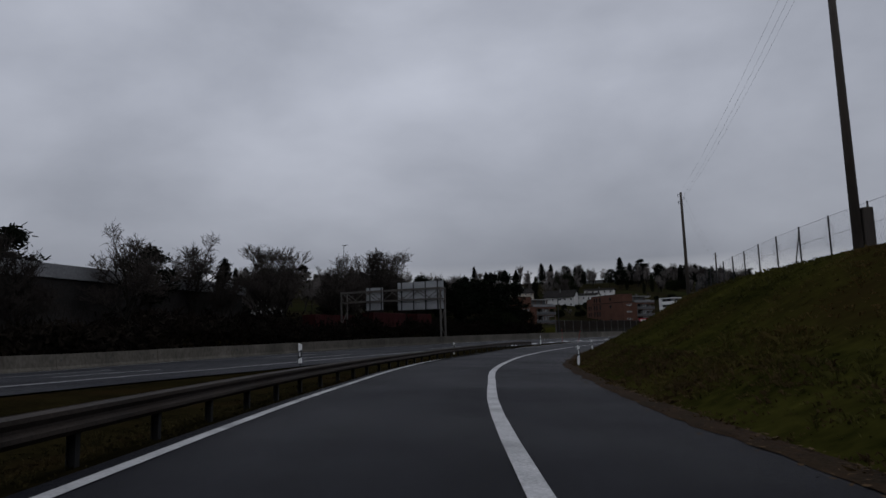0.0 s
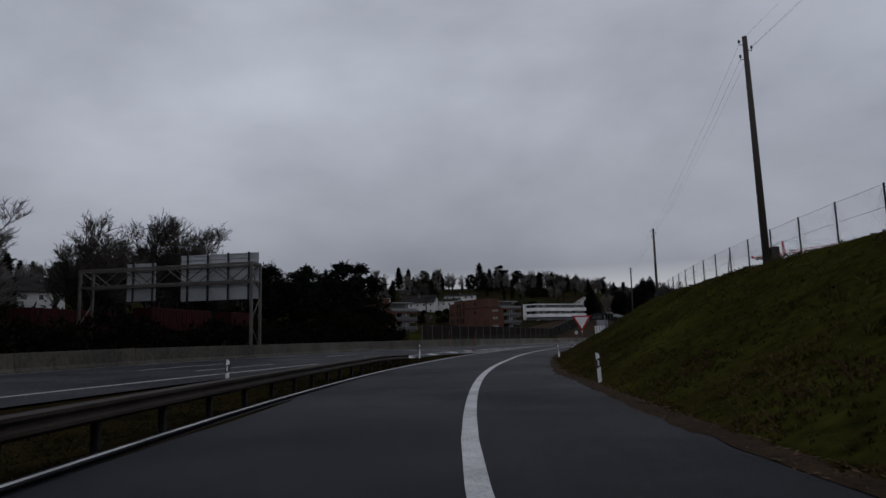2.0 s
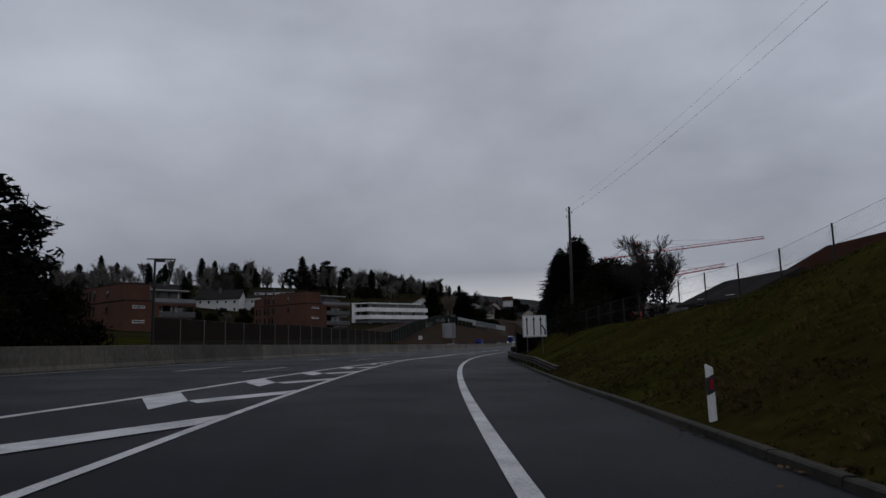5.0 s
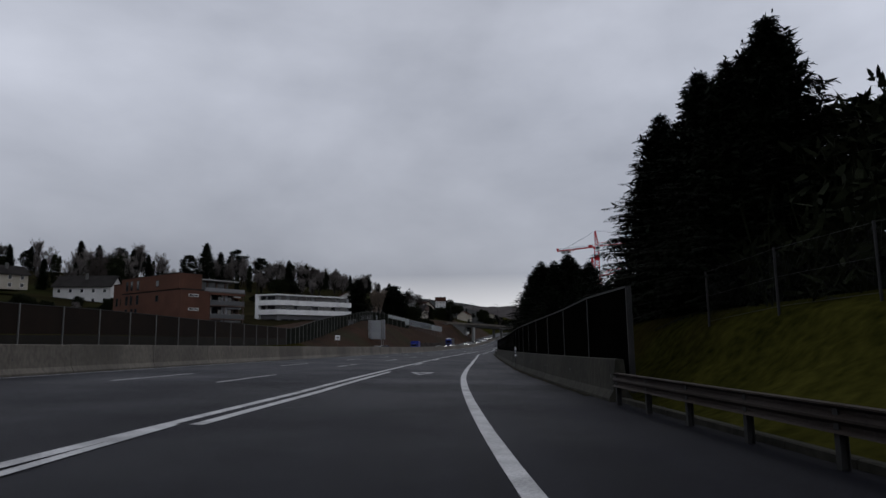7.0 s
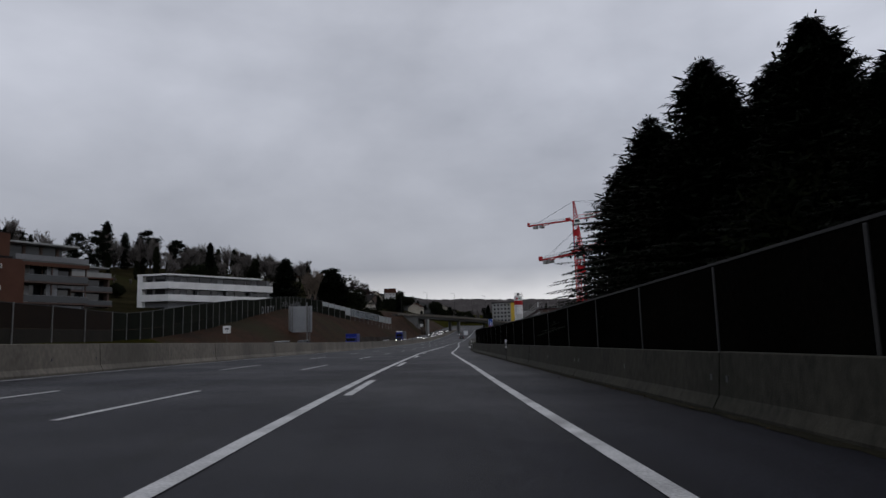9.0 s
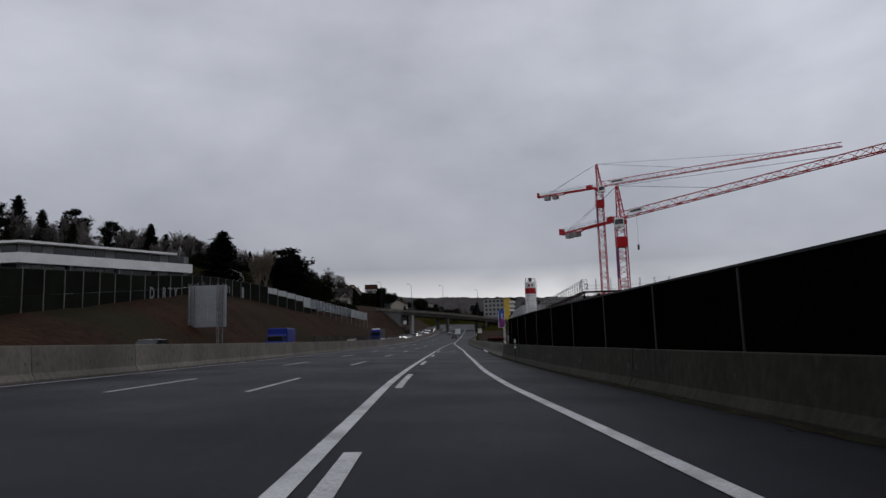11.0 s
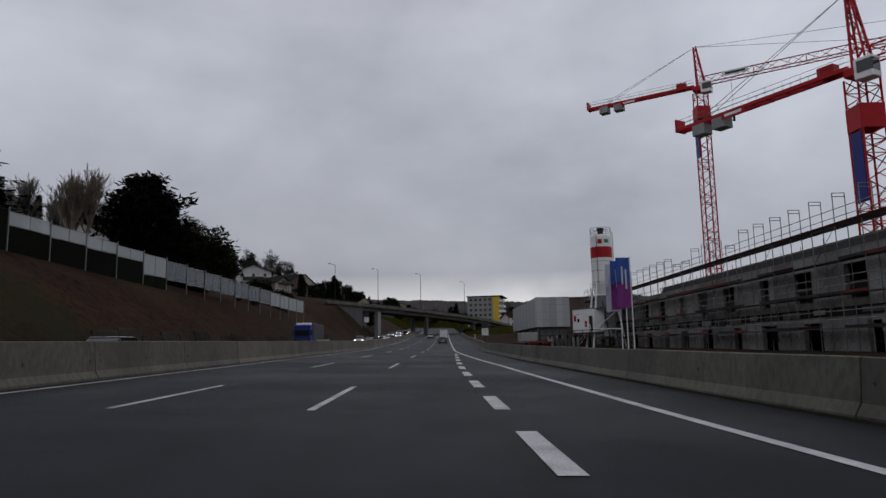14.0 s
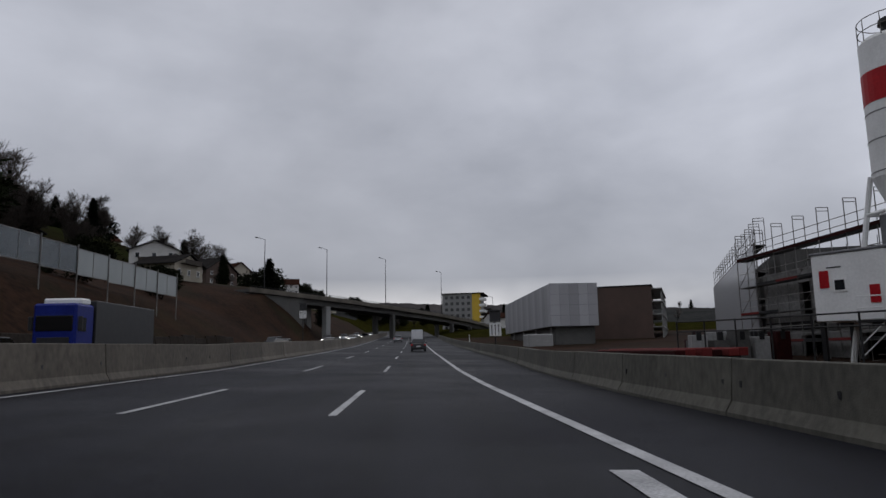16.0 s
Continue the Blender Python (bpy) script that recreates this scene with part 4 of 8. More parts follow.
def wire_pole(s, n, z0, h, lean, label, box_at=0.0):
    root = base("utility_pole", at(s, n, z0) @ pose(0, 0, 0, 0, lean, 0), label, "utility pole", "wooden utility poles")
    part("shaft", one(tube, (0, 0, -0.5), (0, 0, h), 0.17, 0.11, 10), WOOD_POLE, root, smooth=True)
    for k, (dz, side) in enumerate(((0.25, -1), (0.55, 1), (0.95, -1))):
        bm = bmesh.new()
        z = h - dz
        tube(bm, (0, 0, z - 0.1), (side * 0.26, 0, z - 0.14), 0.016, 0.016, 5)
        tube(bm, (side * 0.26, 0, z - 0.14), (side * 0.26, 0, z), 0.016, 0.016, 5)
        tube(bm, (side * 0.26, 0, z - 0.02), (side * 0.26, 0, z + 0.10), 0.055, 0.04, 7)
        part("insulator", bm, BLACK, root, "bracket with insulator")
    if box_at:
        part("stub", one(box, 0.17, 0.52, -0.17, 0.17, -0.3, box_at, bevel=0.03), WOOD_POLE, root, "short dark pole base")
    return root


POLES = [(24.0, 13.05, 3.6, 12.5), (69.1, 12.8, 4.1, 10.5), (123.9, 14.6, 4.2, 9.9), (172.5, 10.8, 2.3, 12.0)]
for k, (s, n, z, h) in enumerate(POLES):
    wire_pole(s, n, z, h, (-0.2, -0.4, 0.3, 0.8)[k], "dark tarred wooden utility pole with insulators on the bank", (1.75, 0.9, 1.2, 0.0)[k])


def wires():
    root = base("overhead_wire", pose(0, 0, 0), "thin dark overhead wires between the poles", "wire", "overhead wires")
    ends = [W(s, n, z + h) for s, n, z, h in POLES]
    ends = [W(-40, 13.5, 16.5)] + ends
    for off, dz in ((-0.26, -0.2), (0.26, -0.5), (-0.26, -0.9)):
        for a, b in zip(ends, ends[1:]):
            bm = bmesh.new()
            pts = []
            for i in range(13):
                u = i / 12
                p = a.lerp(b, u)
                pts.append(p + Vector((off, 0, dz - 4 * 0.55 * u * (1 - u))))
            rings = [[bm.verts.new(p + Vector(o)) for o in ((0.0045, 0, 0), (0, 0, 0.0045), (-0.0045, 0, 0), (0, 0, -0.0045))] for p in pts]
            for r0, r1 in zip(rings, rings[1:]):
                for k in range(4):
                    bm.faces.new((r0[k], r0[(k + 1) % 4], r1[(k + 1) % 4], r1[k]))
            part("wire", bm, BLACK, root)


wires()


def fence_on_bank():
    root = tagged(base("wire_fence", pose(0, 0, 0), "wire mesh fence on dark steel posts along the crest", "fence"), kind="structure")
    line = table([(-10, 13.6), (20, 13.5), (65, 13.6), (110, 13.8), (128, 14.4), (140, 13.2), (160, 11.6), (182, 8.4)])
    ss = [-9.25 + 3.335 * i for i in range(58)]
    foot = lambda q: ground_z(q, line(q))
    for i, q in enumerate(ss):
        bm = bmesh.new()
        tube(bm, W(q, line(q), foot(q) - 0.3), W(q, line(q), foot(q) + 1.62), 0.034, 0.034, 6)
        if i % 7 == 5:
            tube(bm, W(q + 0.9, line(q), foot(q) - 0.1), W(q, line(q), foot(q) + 1.35), 0.026, 0.026, 6)
        part("fence_post", bm, STEEL_DARK, root)
    for a, b in zip(ss, ss[1:]):
        bm = bmesh.new()
        for h in (0.1, 0.85, 1.58):
            tube(bm, W(a, line(a), foot(a) + h), W(b, line(b), foot(b) + h), 0.006, 0.006, 4)
        # crossing mesh wires
        k = 16
        for j in range(-6, k):
            u0, u1 = max(0.0, j / k), min(1.0, (j + 7) / k)
            for x0, x1 in ((u0, u1), (u1, u0)):
                p0 = W(a + (b - a) * x0, line(a + (b - a) * x0), foot(a + (b - a) * x0) + 0.1)
                p1 = W(a + (b - a) * x1, line(a + (b - a) * x1), foot(a + (b - a) * x1) + 1.58)
                tube(bm, p0, p1, 0.0014, 0.0014, 3)
        part("mesh_panel", bm, STEEL_DARK, root)
    return root


fence_on_bank()

# ---------------------------------------------------------------- trees and shrubs


def limb_points(start, way, length, bend, k, rnd, droop=0.0):
    pts, p, d = [start], start.copy(), way.normalized()
    for i in range(k):
        d = (d + Vector((rnd.uniform(-bend, bend), rnd.uniform(-bend, bend), rnd.uniform(-bend, bend) - droop))).normalized()
        p = p + d * (length / k)
        pts.append(p.copy())
    return pts


def strip(V, F, pts, r0, r1, sides):
    """Adds a tapered rod through points to the vertex and face lists."""
    rings = []
    n = len(pts)
    for i, p in enumerate(pts):
        d = (pts[min(i + 1, n - 1)] - pts[max(i - 1, 0)])
        if d.length < 1e-6:
            d = Vector((0, 0, 1))
        q = d.to_track_quat("Z", "Y").to_matrix()
        r = r0 + (r1 - r0) * i / (n - 1)
        b = len(V)
        for j in range(sides):
            t = 2 * math.pi * j / sides
            V.append(p + q @ Vector((math.cos(t) * r, math.sin(t) * r, 0)))
        rings.append(b)
    for a, b in zip(rings, rings[1:]):
        for j in range(sides):
            k = (j + 1) % sides
            F.append((a + j, a + k, b + k, b + j))


def bare_tree_meshes(seed, height=12.0, spread=0.75, dense=1.0, upright=0.35, levels=5, twig=1.0):
    """Trunk and limbs, and a crown of fine twigs, of a leafless tree."""
    rnd = random.Random(seed)
    V, F, TV, TF = [], [], [], []

    def grow(p, d, length, r, level):
        k = 4 if level < 2 else 3
        pts = limb_points(p, d, length, 0.16 + 0.05 * level, k, rnd, -0.03)
        if level < 3:
            strip(V, F, pts, r, r * 0.55, 6 if level < 2 else 4)
        else:
            strip(TV, TF, pts, max(r, 0.022 * twig), 0.009 * twig, 3)
        if level >= levels:
            return
        count = {0: 6, 1: 5, 2: 5, 3: 4, 4: 3}[level]
        for i in range(max(2, round(count * (dense if level > 1 else 1)))):
            u = rnd.uniform(0.35 if level else 0.3, 1.0)
            j = min(int(u * k), k - 1)
            q = pts[j].lerp(pts[j + 1], u * k - j)
            a = rnd.uniform(0, 2 * math.pi)
            side = Vector((math.cos(a), math.sin(a), 0))
            way = (d.normalized() * 0.75 + side * spread * rnd.uniform(0.6, 1.25) + Vector((0, 0, upright))).normalized()
            grow(q, way, length * rnd.uniform(0.5, 0.72), r * 0.5, level + 1)
        grow(pts[-1], (pts[-1] - pts[-2]).normalized(), length * 0.62, r * 0.5, level + 1)

    grow(Vector((0, 0, -0.3)), Vector((0, 0, 1)), height * 0.42, height * 0.021, 0)
    return mesh_from("trunk", V, F), mesh_from("crown", TV, TF)


def tuft(V, F, p, size, rnd, flat=0.35, blades=7, way=None):
    """A spray of small leaf blades round a point."""
    for _ in range(blades):
        d = Vector((rnd.gauss(0, 1), rnd.gauss(0, 1), rnd.gauss(0, flat)))
        if way:
            d += way * 1.2
        d.normalize()
        s = Vector((rnd.gauss(0, 1), rnd.gauss(0, 1), rnd.gauss(0, 1))).cross(d)
        if s.length < 1e-3:
            continue
        s.normalize()
        c = p + Vector((rnd.gauss(0, 1), rnd.gauss(0, 1), rnd.gauss(0, 0.7))) * size * 0.45
        l, w = size * rnd.uniform(0.6, 1.2), size * rnd.uniform(0.16, 0.30)
        b = len(V)
        V += [c - s * w * 0.6, c + s * w * 0.6, c + d * l * 0.6 + s * w * 0.5, c + d * l, c + d * l * 0.6 - s * w * 0.5]
        F.append((b, b + 1, b + 2, b + 3, b + 4))


def pine_meshes(seed, height=14.0, wide=4.0, low=0.3, clumps=230, size=0.75):
    """A dark pine: bent trunk, limbs, and clumps of needles with gaps between."""
    rnd = random.Random(seed)
    V, F, LV, LF = [], [], [], []
    trunk = limb_points(Vector((0, 0, -0.3)), Vector((0, 0, 1)), height * 0.97, 0.06, 8, rnd)
    strip(V, F, trunk, height * 0.02, 0.04, 7)
    tiers = 15
    for i in range(tiers):
        u = low + (1 - low) * (i + rnd.uniform(0, 0.8)) / tiers
        k = min(int(u * 8), 7)
        p = trunk[k].lerp(trunk[k + 1], min(1, u * 8 - k))
        reach = wide * (math.sin(math.pi * min(1.0, 0.18 + 0.82 * (u - low) / (1 - low))) ** 0.7 * 0.9 + 0.12) * rnd.uniform(0.7, 1.15)
        for a in range(4):
            t = rnd.uniform(0, 2 * math.pi)
            pts = limb_points(p, Vector((math.cos(t), math.sin(t), rnd.uniform(-0.05, 0.45))), reach, 0.15, 4, rnd)
            strip(V, F, pts, 0.05, 0.015, 4)
            for j in range(max(2, round(clumps / (tiers * 4)))):
                w = rnd.uniform(0.35, 1.05)
                m = min(int(w * 4), 3)
                c = pts[m].lerp(pts[m + 1], w * 4 - m) + Vector((rnd.gauss(0, 0.2), rnd.gauss(0, 0.2), rnd.gauss(0.12, 0.16))) * size
                tuft(LV, LF, c, size, rnd, 0.5, 11)
    return mesh_from("trunk", V, F), mesh_from("crown", LV, LF)


def spruce_meshes(seed, height=14.0, wide=3.2, whorls=34, per=8, blade=0.30, droop=0.05, low=0.04, fill=5, slim=0.2, close=1.3):
    """A spruce: straight trunk and whorls of boughs that hang with needle sprays."""
    rnd = random.Random(seed)
    V, F, LV, LF = [], [], [], []
    strip(V, F, [Vector((0, 0, -0.3)), Vector((0.05, 0, height * 0.5)), Vector((0, 0.03, height))], height * 0.016, 0.02, 7)
    for i in range(whorls):
        u = low + (1 - low) * (i / whorls) ** 0.92
        z = height * u
        reach = wide * (1 - u) ** 0.8 * rnd.uniform(0.8, 1.15) + 0.12
        for a in range(per):
            t = 2 * math.pi * (a + rnd.uniform(-0.35, 0.35)) / per + i * 0.7
            r = reach * rnd.uniform(0.72, 1.18)
            d = Vector((math.cos(t), math.sin(t), 0.18 + 0.5 * u))
            pts = limb_points(Vector((0, 0, z)), d, r, 0.06, 5, rnd, droop)
            strip(V, F, pts, 0.035, 0.008, 3)
            k = max(3, int(r / blade * close))
            for j in range(k):
                w = (j + 0.6) / k
                m = min(int(w * 5), 4)
                p = pts[m].lerp(pts[m + 1], w * 5 - m)
                out = (pts[m + 1] - pts[m]).normalized()
                side = out.cross(Vector((0, 0, 1))).normalized()
                for s in (-1, 1, 0):
                    l = blade * (1.5 - 0.7 * w) * rnd.uniform(0.7, 1.3) * (1.0 if s else 0.8)
                    way = (side * s + out * rnd.uniform(0.3, 0.9) + Vector((0, 0, rnd.uniform(-0.75, -0.05)))).normalized()
                    n = way.cross(Vector((rnd.gauss(0, 0.3), rnd.gauss(0, 0.3), 1))).normalized()
                    wd = l * slim
                    b = len(LV)
                    LV.extend([p - n * wd, p + n * wd, p + way * l * 0.65 + n * wd * 0.7, p + way * l, p + way * l * 0.65 - n * wd * 0.7])
                    LF.append((b, b + 1, b + 2, b + 3, b + 4))
            if fill and u < 0.9:
                for _ in range(fill):
                    w = rnd.uniform(0.1, 0.8)
                    m = min(int(w * 5), 4)
                    tuft(LV, LF, pts[m].lerp(pts[m + 1], w * 5 - m) + Vector((0, 0, rnd.uniform(-0.25, 0.1))), blade * 1.5, rnd, 0.6, 3)
    for k in range(5):
        tuft(LV, LF, Vector((0, 0, height - 0.15 * k)), 0.25, rnd, 1.0, 5, Vector((0, 0, 1)))
    return mesh_from("trunk", V, F), mesh_from("crown", LV, LF)


def column_meshes(seed, height=9.0, wide=1.0, tufts=420, size=0.5, pointy=0.7):
    rnd = random.Random(seed)
    V, F, LV, LF = [], [], [], []
    strip(V, F, [Vector((0, 0, -0.3)), Vector((0, 0, height * 0.5)), Vector((0, 0, height * 0.95))], 0.14, 0.02, 6)
    for i in range(tufts):
        u = rnd.random() ** 0.8
        r = wide * (math.sin(math.pi * min(1, 0.12 + 0.88 * u)) ** pointy) * (0.75 + 0.4 * noise.noise(Vector((u * 7, seed, i % 5)))) * rnd.uniform(0.5, 1.1) ** 0.5
        t = rnd.uniform(0, 2 * math.pi)
        tuft(LV, LF, Vector((math.cos(t) * r, math.sin(t) * r, 0.25 + u * (height - 0.3))), size, rnd, 1.0, 6, Vector((math.cos(t) * 0.3, math.sin(t) * 0.3, 0.8)))
    return mesh_from("trunk", V, F), mesh_from("crown", LV, LF)


def bushy_meshes(seed, height=7.0, wide=5.0, tufts=900, size=0.6):
    """A round evergreen: stems and an uneven dome of leaf sprays."""
    rnd = random.Random(seed)
    V, F, LV, LF = [], [], [], []
    for k in range(5):
        t = rnd.uniform(0, 6.28)
        strip(V, F, limb_points(Vector((0, 0, -0.3)), Vector((math.cos(t) * 0.6, math.sin(t) * 0.6, 1)), height * 0.8, 0.12, 4, rnd), 0.16, 0.03, 5)
    lumps = [(Vector((rnd.uniform(-0.6, 0.6) * wide, rnd.uniform(-0.6, 0.6) * wide, rnd.uniform(0.3, 0.75) * height)), rnd.uniform(0.25, 0.45) * min(wide, height)) for _ in range(16)]
    for i in range(tufts):
        c, r = lumps[i % len(lumps)]
        d = Vector((rnd.gauss(0, 1), rnd.gauss(0, 1), rnd.gauss(0.2, 1))).normalized()
        p = c + d * r * rnd.uniform(0.55, 1.05)
        if p.z > 0.1:
            tuft(LV, LF, p, size, rnd, 0.8, 7, d * 0.6)
    return mesh_from("trunk", V, F), mesh_from("crown", LV, LF)


TREES = {}


def variant(key, meshes, bark, leaf):
    for me, m in zip(meshes, (bark, leaf)):
        me.materials.append(m)
    TREES[key] = meshes


for k in range(4):
    variant(f"bare{k}", bare_tree_meshes(10 + k, 12.0, (0.7, 0.9, 0.6, 0.8)[k], (1.0, 1.0, 0.9, 1.1)[k], (0.35, 0.2, 0.6, 0.3)[k]), BARK, TWIG)
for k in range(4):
    variant(f"wood{k}", bare_tree_meshes(20 + k, 12.0, (0.6, 0.75, 0.5, 0.7)[k], 0.85, (0.55, 0.4, 0.8, 0.5)[k], 4, 1.9), BARK, TWIG_HAZE)
variant("poplar", bare_tree_meshes(31, 14.0, 0.30, 0.8, 1.0, 4, 1.8), TWIG_PALE, TWIG_PALE)
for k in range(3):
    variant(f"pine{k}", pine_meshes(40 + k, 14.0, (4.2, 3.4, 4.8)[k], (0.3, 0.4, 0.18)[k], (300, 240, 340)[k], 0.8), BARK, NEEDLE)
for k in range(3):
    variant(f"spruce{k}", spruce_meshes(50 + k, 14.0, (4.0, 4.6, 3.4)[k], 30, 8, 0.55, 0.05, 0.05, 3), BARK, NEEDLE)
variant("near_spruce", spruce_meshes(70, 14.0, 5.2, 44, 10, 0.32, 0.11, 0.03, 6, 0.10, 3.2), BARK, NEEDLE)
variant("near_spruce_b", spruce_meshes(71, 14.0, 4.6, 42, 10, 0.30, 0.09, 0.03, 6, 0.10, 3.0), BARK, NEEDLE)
for k in range(2):
    variant(f"column{k}", column_meshes(80 + k, 9.0, (1.0, 1.5)[k], 420, 0.5), BARK, LEAF_DARK)
for k in range(2):
    variant(f"bush{k}", bushy_meshes(90 + k, 7.0, (4.0, 5.5)[k], 1100, 0.6), BARK, LEAF_DARK)

KIND = {
    "bare": ("leafless_tree", "tall leafless grey-brown tree with a fine twiggy crown", "tree", "crown"),
    "wood": ("leafless_tree", "leafless grey-brown tree of the wooded hillside, twigs paled for haze", "tree", "crown"),
    "popl": ("leafless_tree", "narrow leafless tree with upright pale twigs", "tree", "crown"),
    "pine": ("pine_tree", "dark green pine with an uneven clumped crown", "tree", "crown"),
    "spru": ("spruce_tree", "dark green spruce with hanging boughs", "tree", "crown"),
    "near": ("spruce_tree", "tall near-black spruce with drooping boughs behind the noise barrier", "tree", "crown"),
    "colu": ("cypress_tree", "slim dark columnar evergreen", "tree", "crown"),
    "bush": ("evergreen_shrub", "broad dark rounded evergreen shrub", "shrub", "crown"),
}
NOMINAL = {"bare": 12.0, "wood": 12.0, "popl": 14.0, "pine": 14.0, "spru": 14.0, "near": 14.0, "colu": 9.0, "bush": 7.0}


def tree(key, s, n, height, group="", z=None, wide=1.0):
    name, label, cat, crown = KIND[key[:4]]
    z = ground_z(s, n) - 0.1 if z is None else z
    k = height / NOMINAL[key[:4]]
    root = base(name, at(s, n, z, random.uniform(0, 360)), label, cat, group)
    for me, nm in zip(TREES[key], ("trunk", crown)):
        ob = link_mesh(nm, me, None, root)
        ob.scale = (k * wide, k * wide, k)
    return root


def thicket(name, s0, s1, n0, n1, height, seed, label, material=HEDGE, per=9.0, size=0.55, stems=True, z=None):
    """A band of undergrowth: stems and many small sprays, denser below."""
    rnd = random.Random(seed)
    V, F = [], []
    area = (s1 - s0) * abs(n1 - n0)
    for _ in range(int(area * per)):
        s, n = rnd.uniform(s0, s1), rnd.uniform(n0, n1)
        g = ground_z(s, n) if z is None else z
        top = height * (0.72 + 0.45 * noise.noise(Vector((s * 0.13, n * 0.2, seed))) + 0.2 * noise.noise(Vector((s * 0.6, n * 0.6, seed))))
        h = top * rnd.random() ** 0.75
        tuft(V, F, W(s, n, g + h), size, rnd, 0.9, 6, Vector((0, 0, 0.5)))
    if stems:
        for _ in range(int(area * per * 0.16)):
            s, n = rnd.uniform(s0, s1), rnd.uniform(n0, n1)
            g = ground_z(s, n) if z is None else z
            strip(V, F, limb_points(W(s, n, g - 0.1), Vector((0, 0, 1)), height * rnd.uniform(0.7, 1.25), 0.18, 4, rnd), 0.03, 0.008, 3)
    return tagged(link_mesh(name, mesh_from(name, V, F), material), label, "shrubs", kind="stuff")


# near spruces behind the noise wall
for s, n, h, key, w in ((186.5, 11.0, 9.8, "near_spruce", 1.15), (191.5, 10.9, 9.8, "near_spruce_b", 1.25), (183.5, 12.4, 10.6, "near_spruce", 1.15),
                        (188, 13.5, 11.2, "near_spruce_b", 1.2), (182.5, 10.4, 8.6, "near_spruce_b", 1.1), (194.0, 11.2, 8.6, "near_spruce", 1.2), (207.0, 12.5, 3.6, "near_spruce_b", 1.5), (224, 15.0, 5.0, "near_spruce", 1.7), (229, 17.5, 6.4, "near_spruce_b", 1.6), (234, 18.5, 7.2, "near_spruce", 1.5), (221, 13.0, 4.2, "near_spruce_b", 1.6),
                        (226, 12.0, 4.9, "near_spruce", 1.3), (229, 10.4, 5.2, "near_spruce_b", 1.4), (230.5, 13.5, 6.2, "near_spruce", 1.4),
                        (233, 11.2, 7.8, "near_spruce_b", 1.5), (236, 13.0, 9.4, "near_spruce", 1.4), (238, 10.3, 9.0, "near_spruce_b", 1.5),
                        (241.5, 12.2, 9.4, "near_spruce", 1.4), (243, 10.0, 8.6, "near_spruce_b", 1.5), (246.5, 12.0, 8.2, "near_spruce", 1.5),
                        (246.0, 9.8, 7.4, "near_spruce", 1.6), (250, 11.2, 5.6, "near_spruce_b", 1.5),
                        (239, 16.0, 8.8, "near_spruce_b", 1.3), (233.5, 14.8, 8.0, "near_spruce_b", 1.6), (240.0, 14.0, 9.6, "near_spruce_b", 1.6), (244.5, 13.6, 8.8, "near_spruce", 1.6), (247, 15.5, 7.6, "near_spruce", 1.3)):
    tree(key, s, n, h, "spruces behind the noise barrier", wide=w)
tree("bush0", 233, 10.8, 4.2, "")
tree("bush0", 240, 10.8, 4.4, "")
tree("bush1", 245, 11.0, 3.8, "")
tree("bare1", 203, 18.0, 10.0, "bare garden trees")
tree("bare3", 243, 8.8, 4.2, "bare garden trees", wide=0.8)
# shrubs and trees beyond the end of the green bank
tree("bush1", 178, 14.5, 6.6, "")
tree("bush1", 186, 17, 8.0, "")
tree("bare0", 172, 17.3, 9.2, "pollarded trees in the garden")
tree("bare2", 176, 20, 8.0, "pollarded trees in the garden")
thicket("garden_hedge", 165, 183, 9.5, 13.5, 3.2, 5, "dark evergreen hedge behind the wire fence", LEAF_DARK, 8, 0.5)

# ---------------------------------------------------------------- left: gantry, dark bank, noise barrier, slope


def gantry():
    s, n0, n1 = 94.6, -21.7, -38.4
    root = base("sign_gantry", at(s, 0, 0), "galvanised steel truss gantry with ribbed sign backs across the opposite carriageway", "sign gantry")
    for n in (n0, n1):
        for dy in (-0.85, 0.85):
            part("column", one(box, n - 0.11, n + 0.11, dy - 0.11, dy + 0.11, -0.6, 8.7, bevel=0.015), STEEL, root)
        for k, z in enumerate((1.2, 3.6, 6.0)):
            a, b = (-0.85, 0.85) if k % 2 else (0.85, -0.85)
            part("brace", one(tube, (n, a, z), (n, b, z + 2.0), 0.055, 0.055, 6), STEEL, root)
        for z in (7.05, 8.6):
            part("tie", one(box, n - 0.07, n + 0.07, -0.85, 0.85, z - 0.07, z + 0.07), STEEL, root)
    for dy in (-0.85, 0.85):
        for z in (7.05, 8.6):
            part("chord", one(box, n1, n0, dy - 0.09, dy + 0.09, z - 0.09, z + 0.09, bevel=0.012), STEEL, root)
        k = 8
        for i in range(k):
            a, b = n1 + (n0 - n1) * i / k, n1 + (n0 - n1) * (i + 1) / k
            z0, z1 = (7.05, 8.6) if i % 2 else (8.6, 7.05)
            part("diagonal", one(tube, (a, dy, z0), (b, dy, z1), 0.05, 0.05, 6), STEEL, root)
    for a, b, z0, z1 in ((-29.6, -22.0, 5.6, 9.75), (-35.1, -32.2, 5.8, 9.2)):
        panel = part("sign_panel", one(box, a, b, 1.18, 1.24, z0, z1), GREEN_SIGN, root, "ribbed aluminium back of a large sign")
        z = z0 + 0.12
        while z < z1:
            part("rib", one(box, a, b, 1.10, 1.18, z, z + 0.10), GREEN_SIGN, panel)
            z += 0.36
        x = a + 0.7
        while x < b:
            part("upright", one(box, x - 0.07, x + 0.07, 0.98, 1.10, z0 - 0.2, z1 + 0.1), STEEL_DARK, panel)
            x += 2.0
    return root


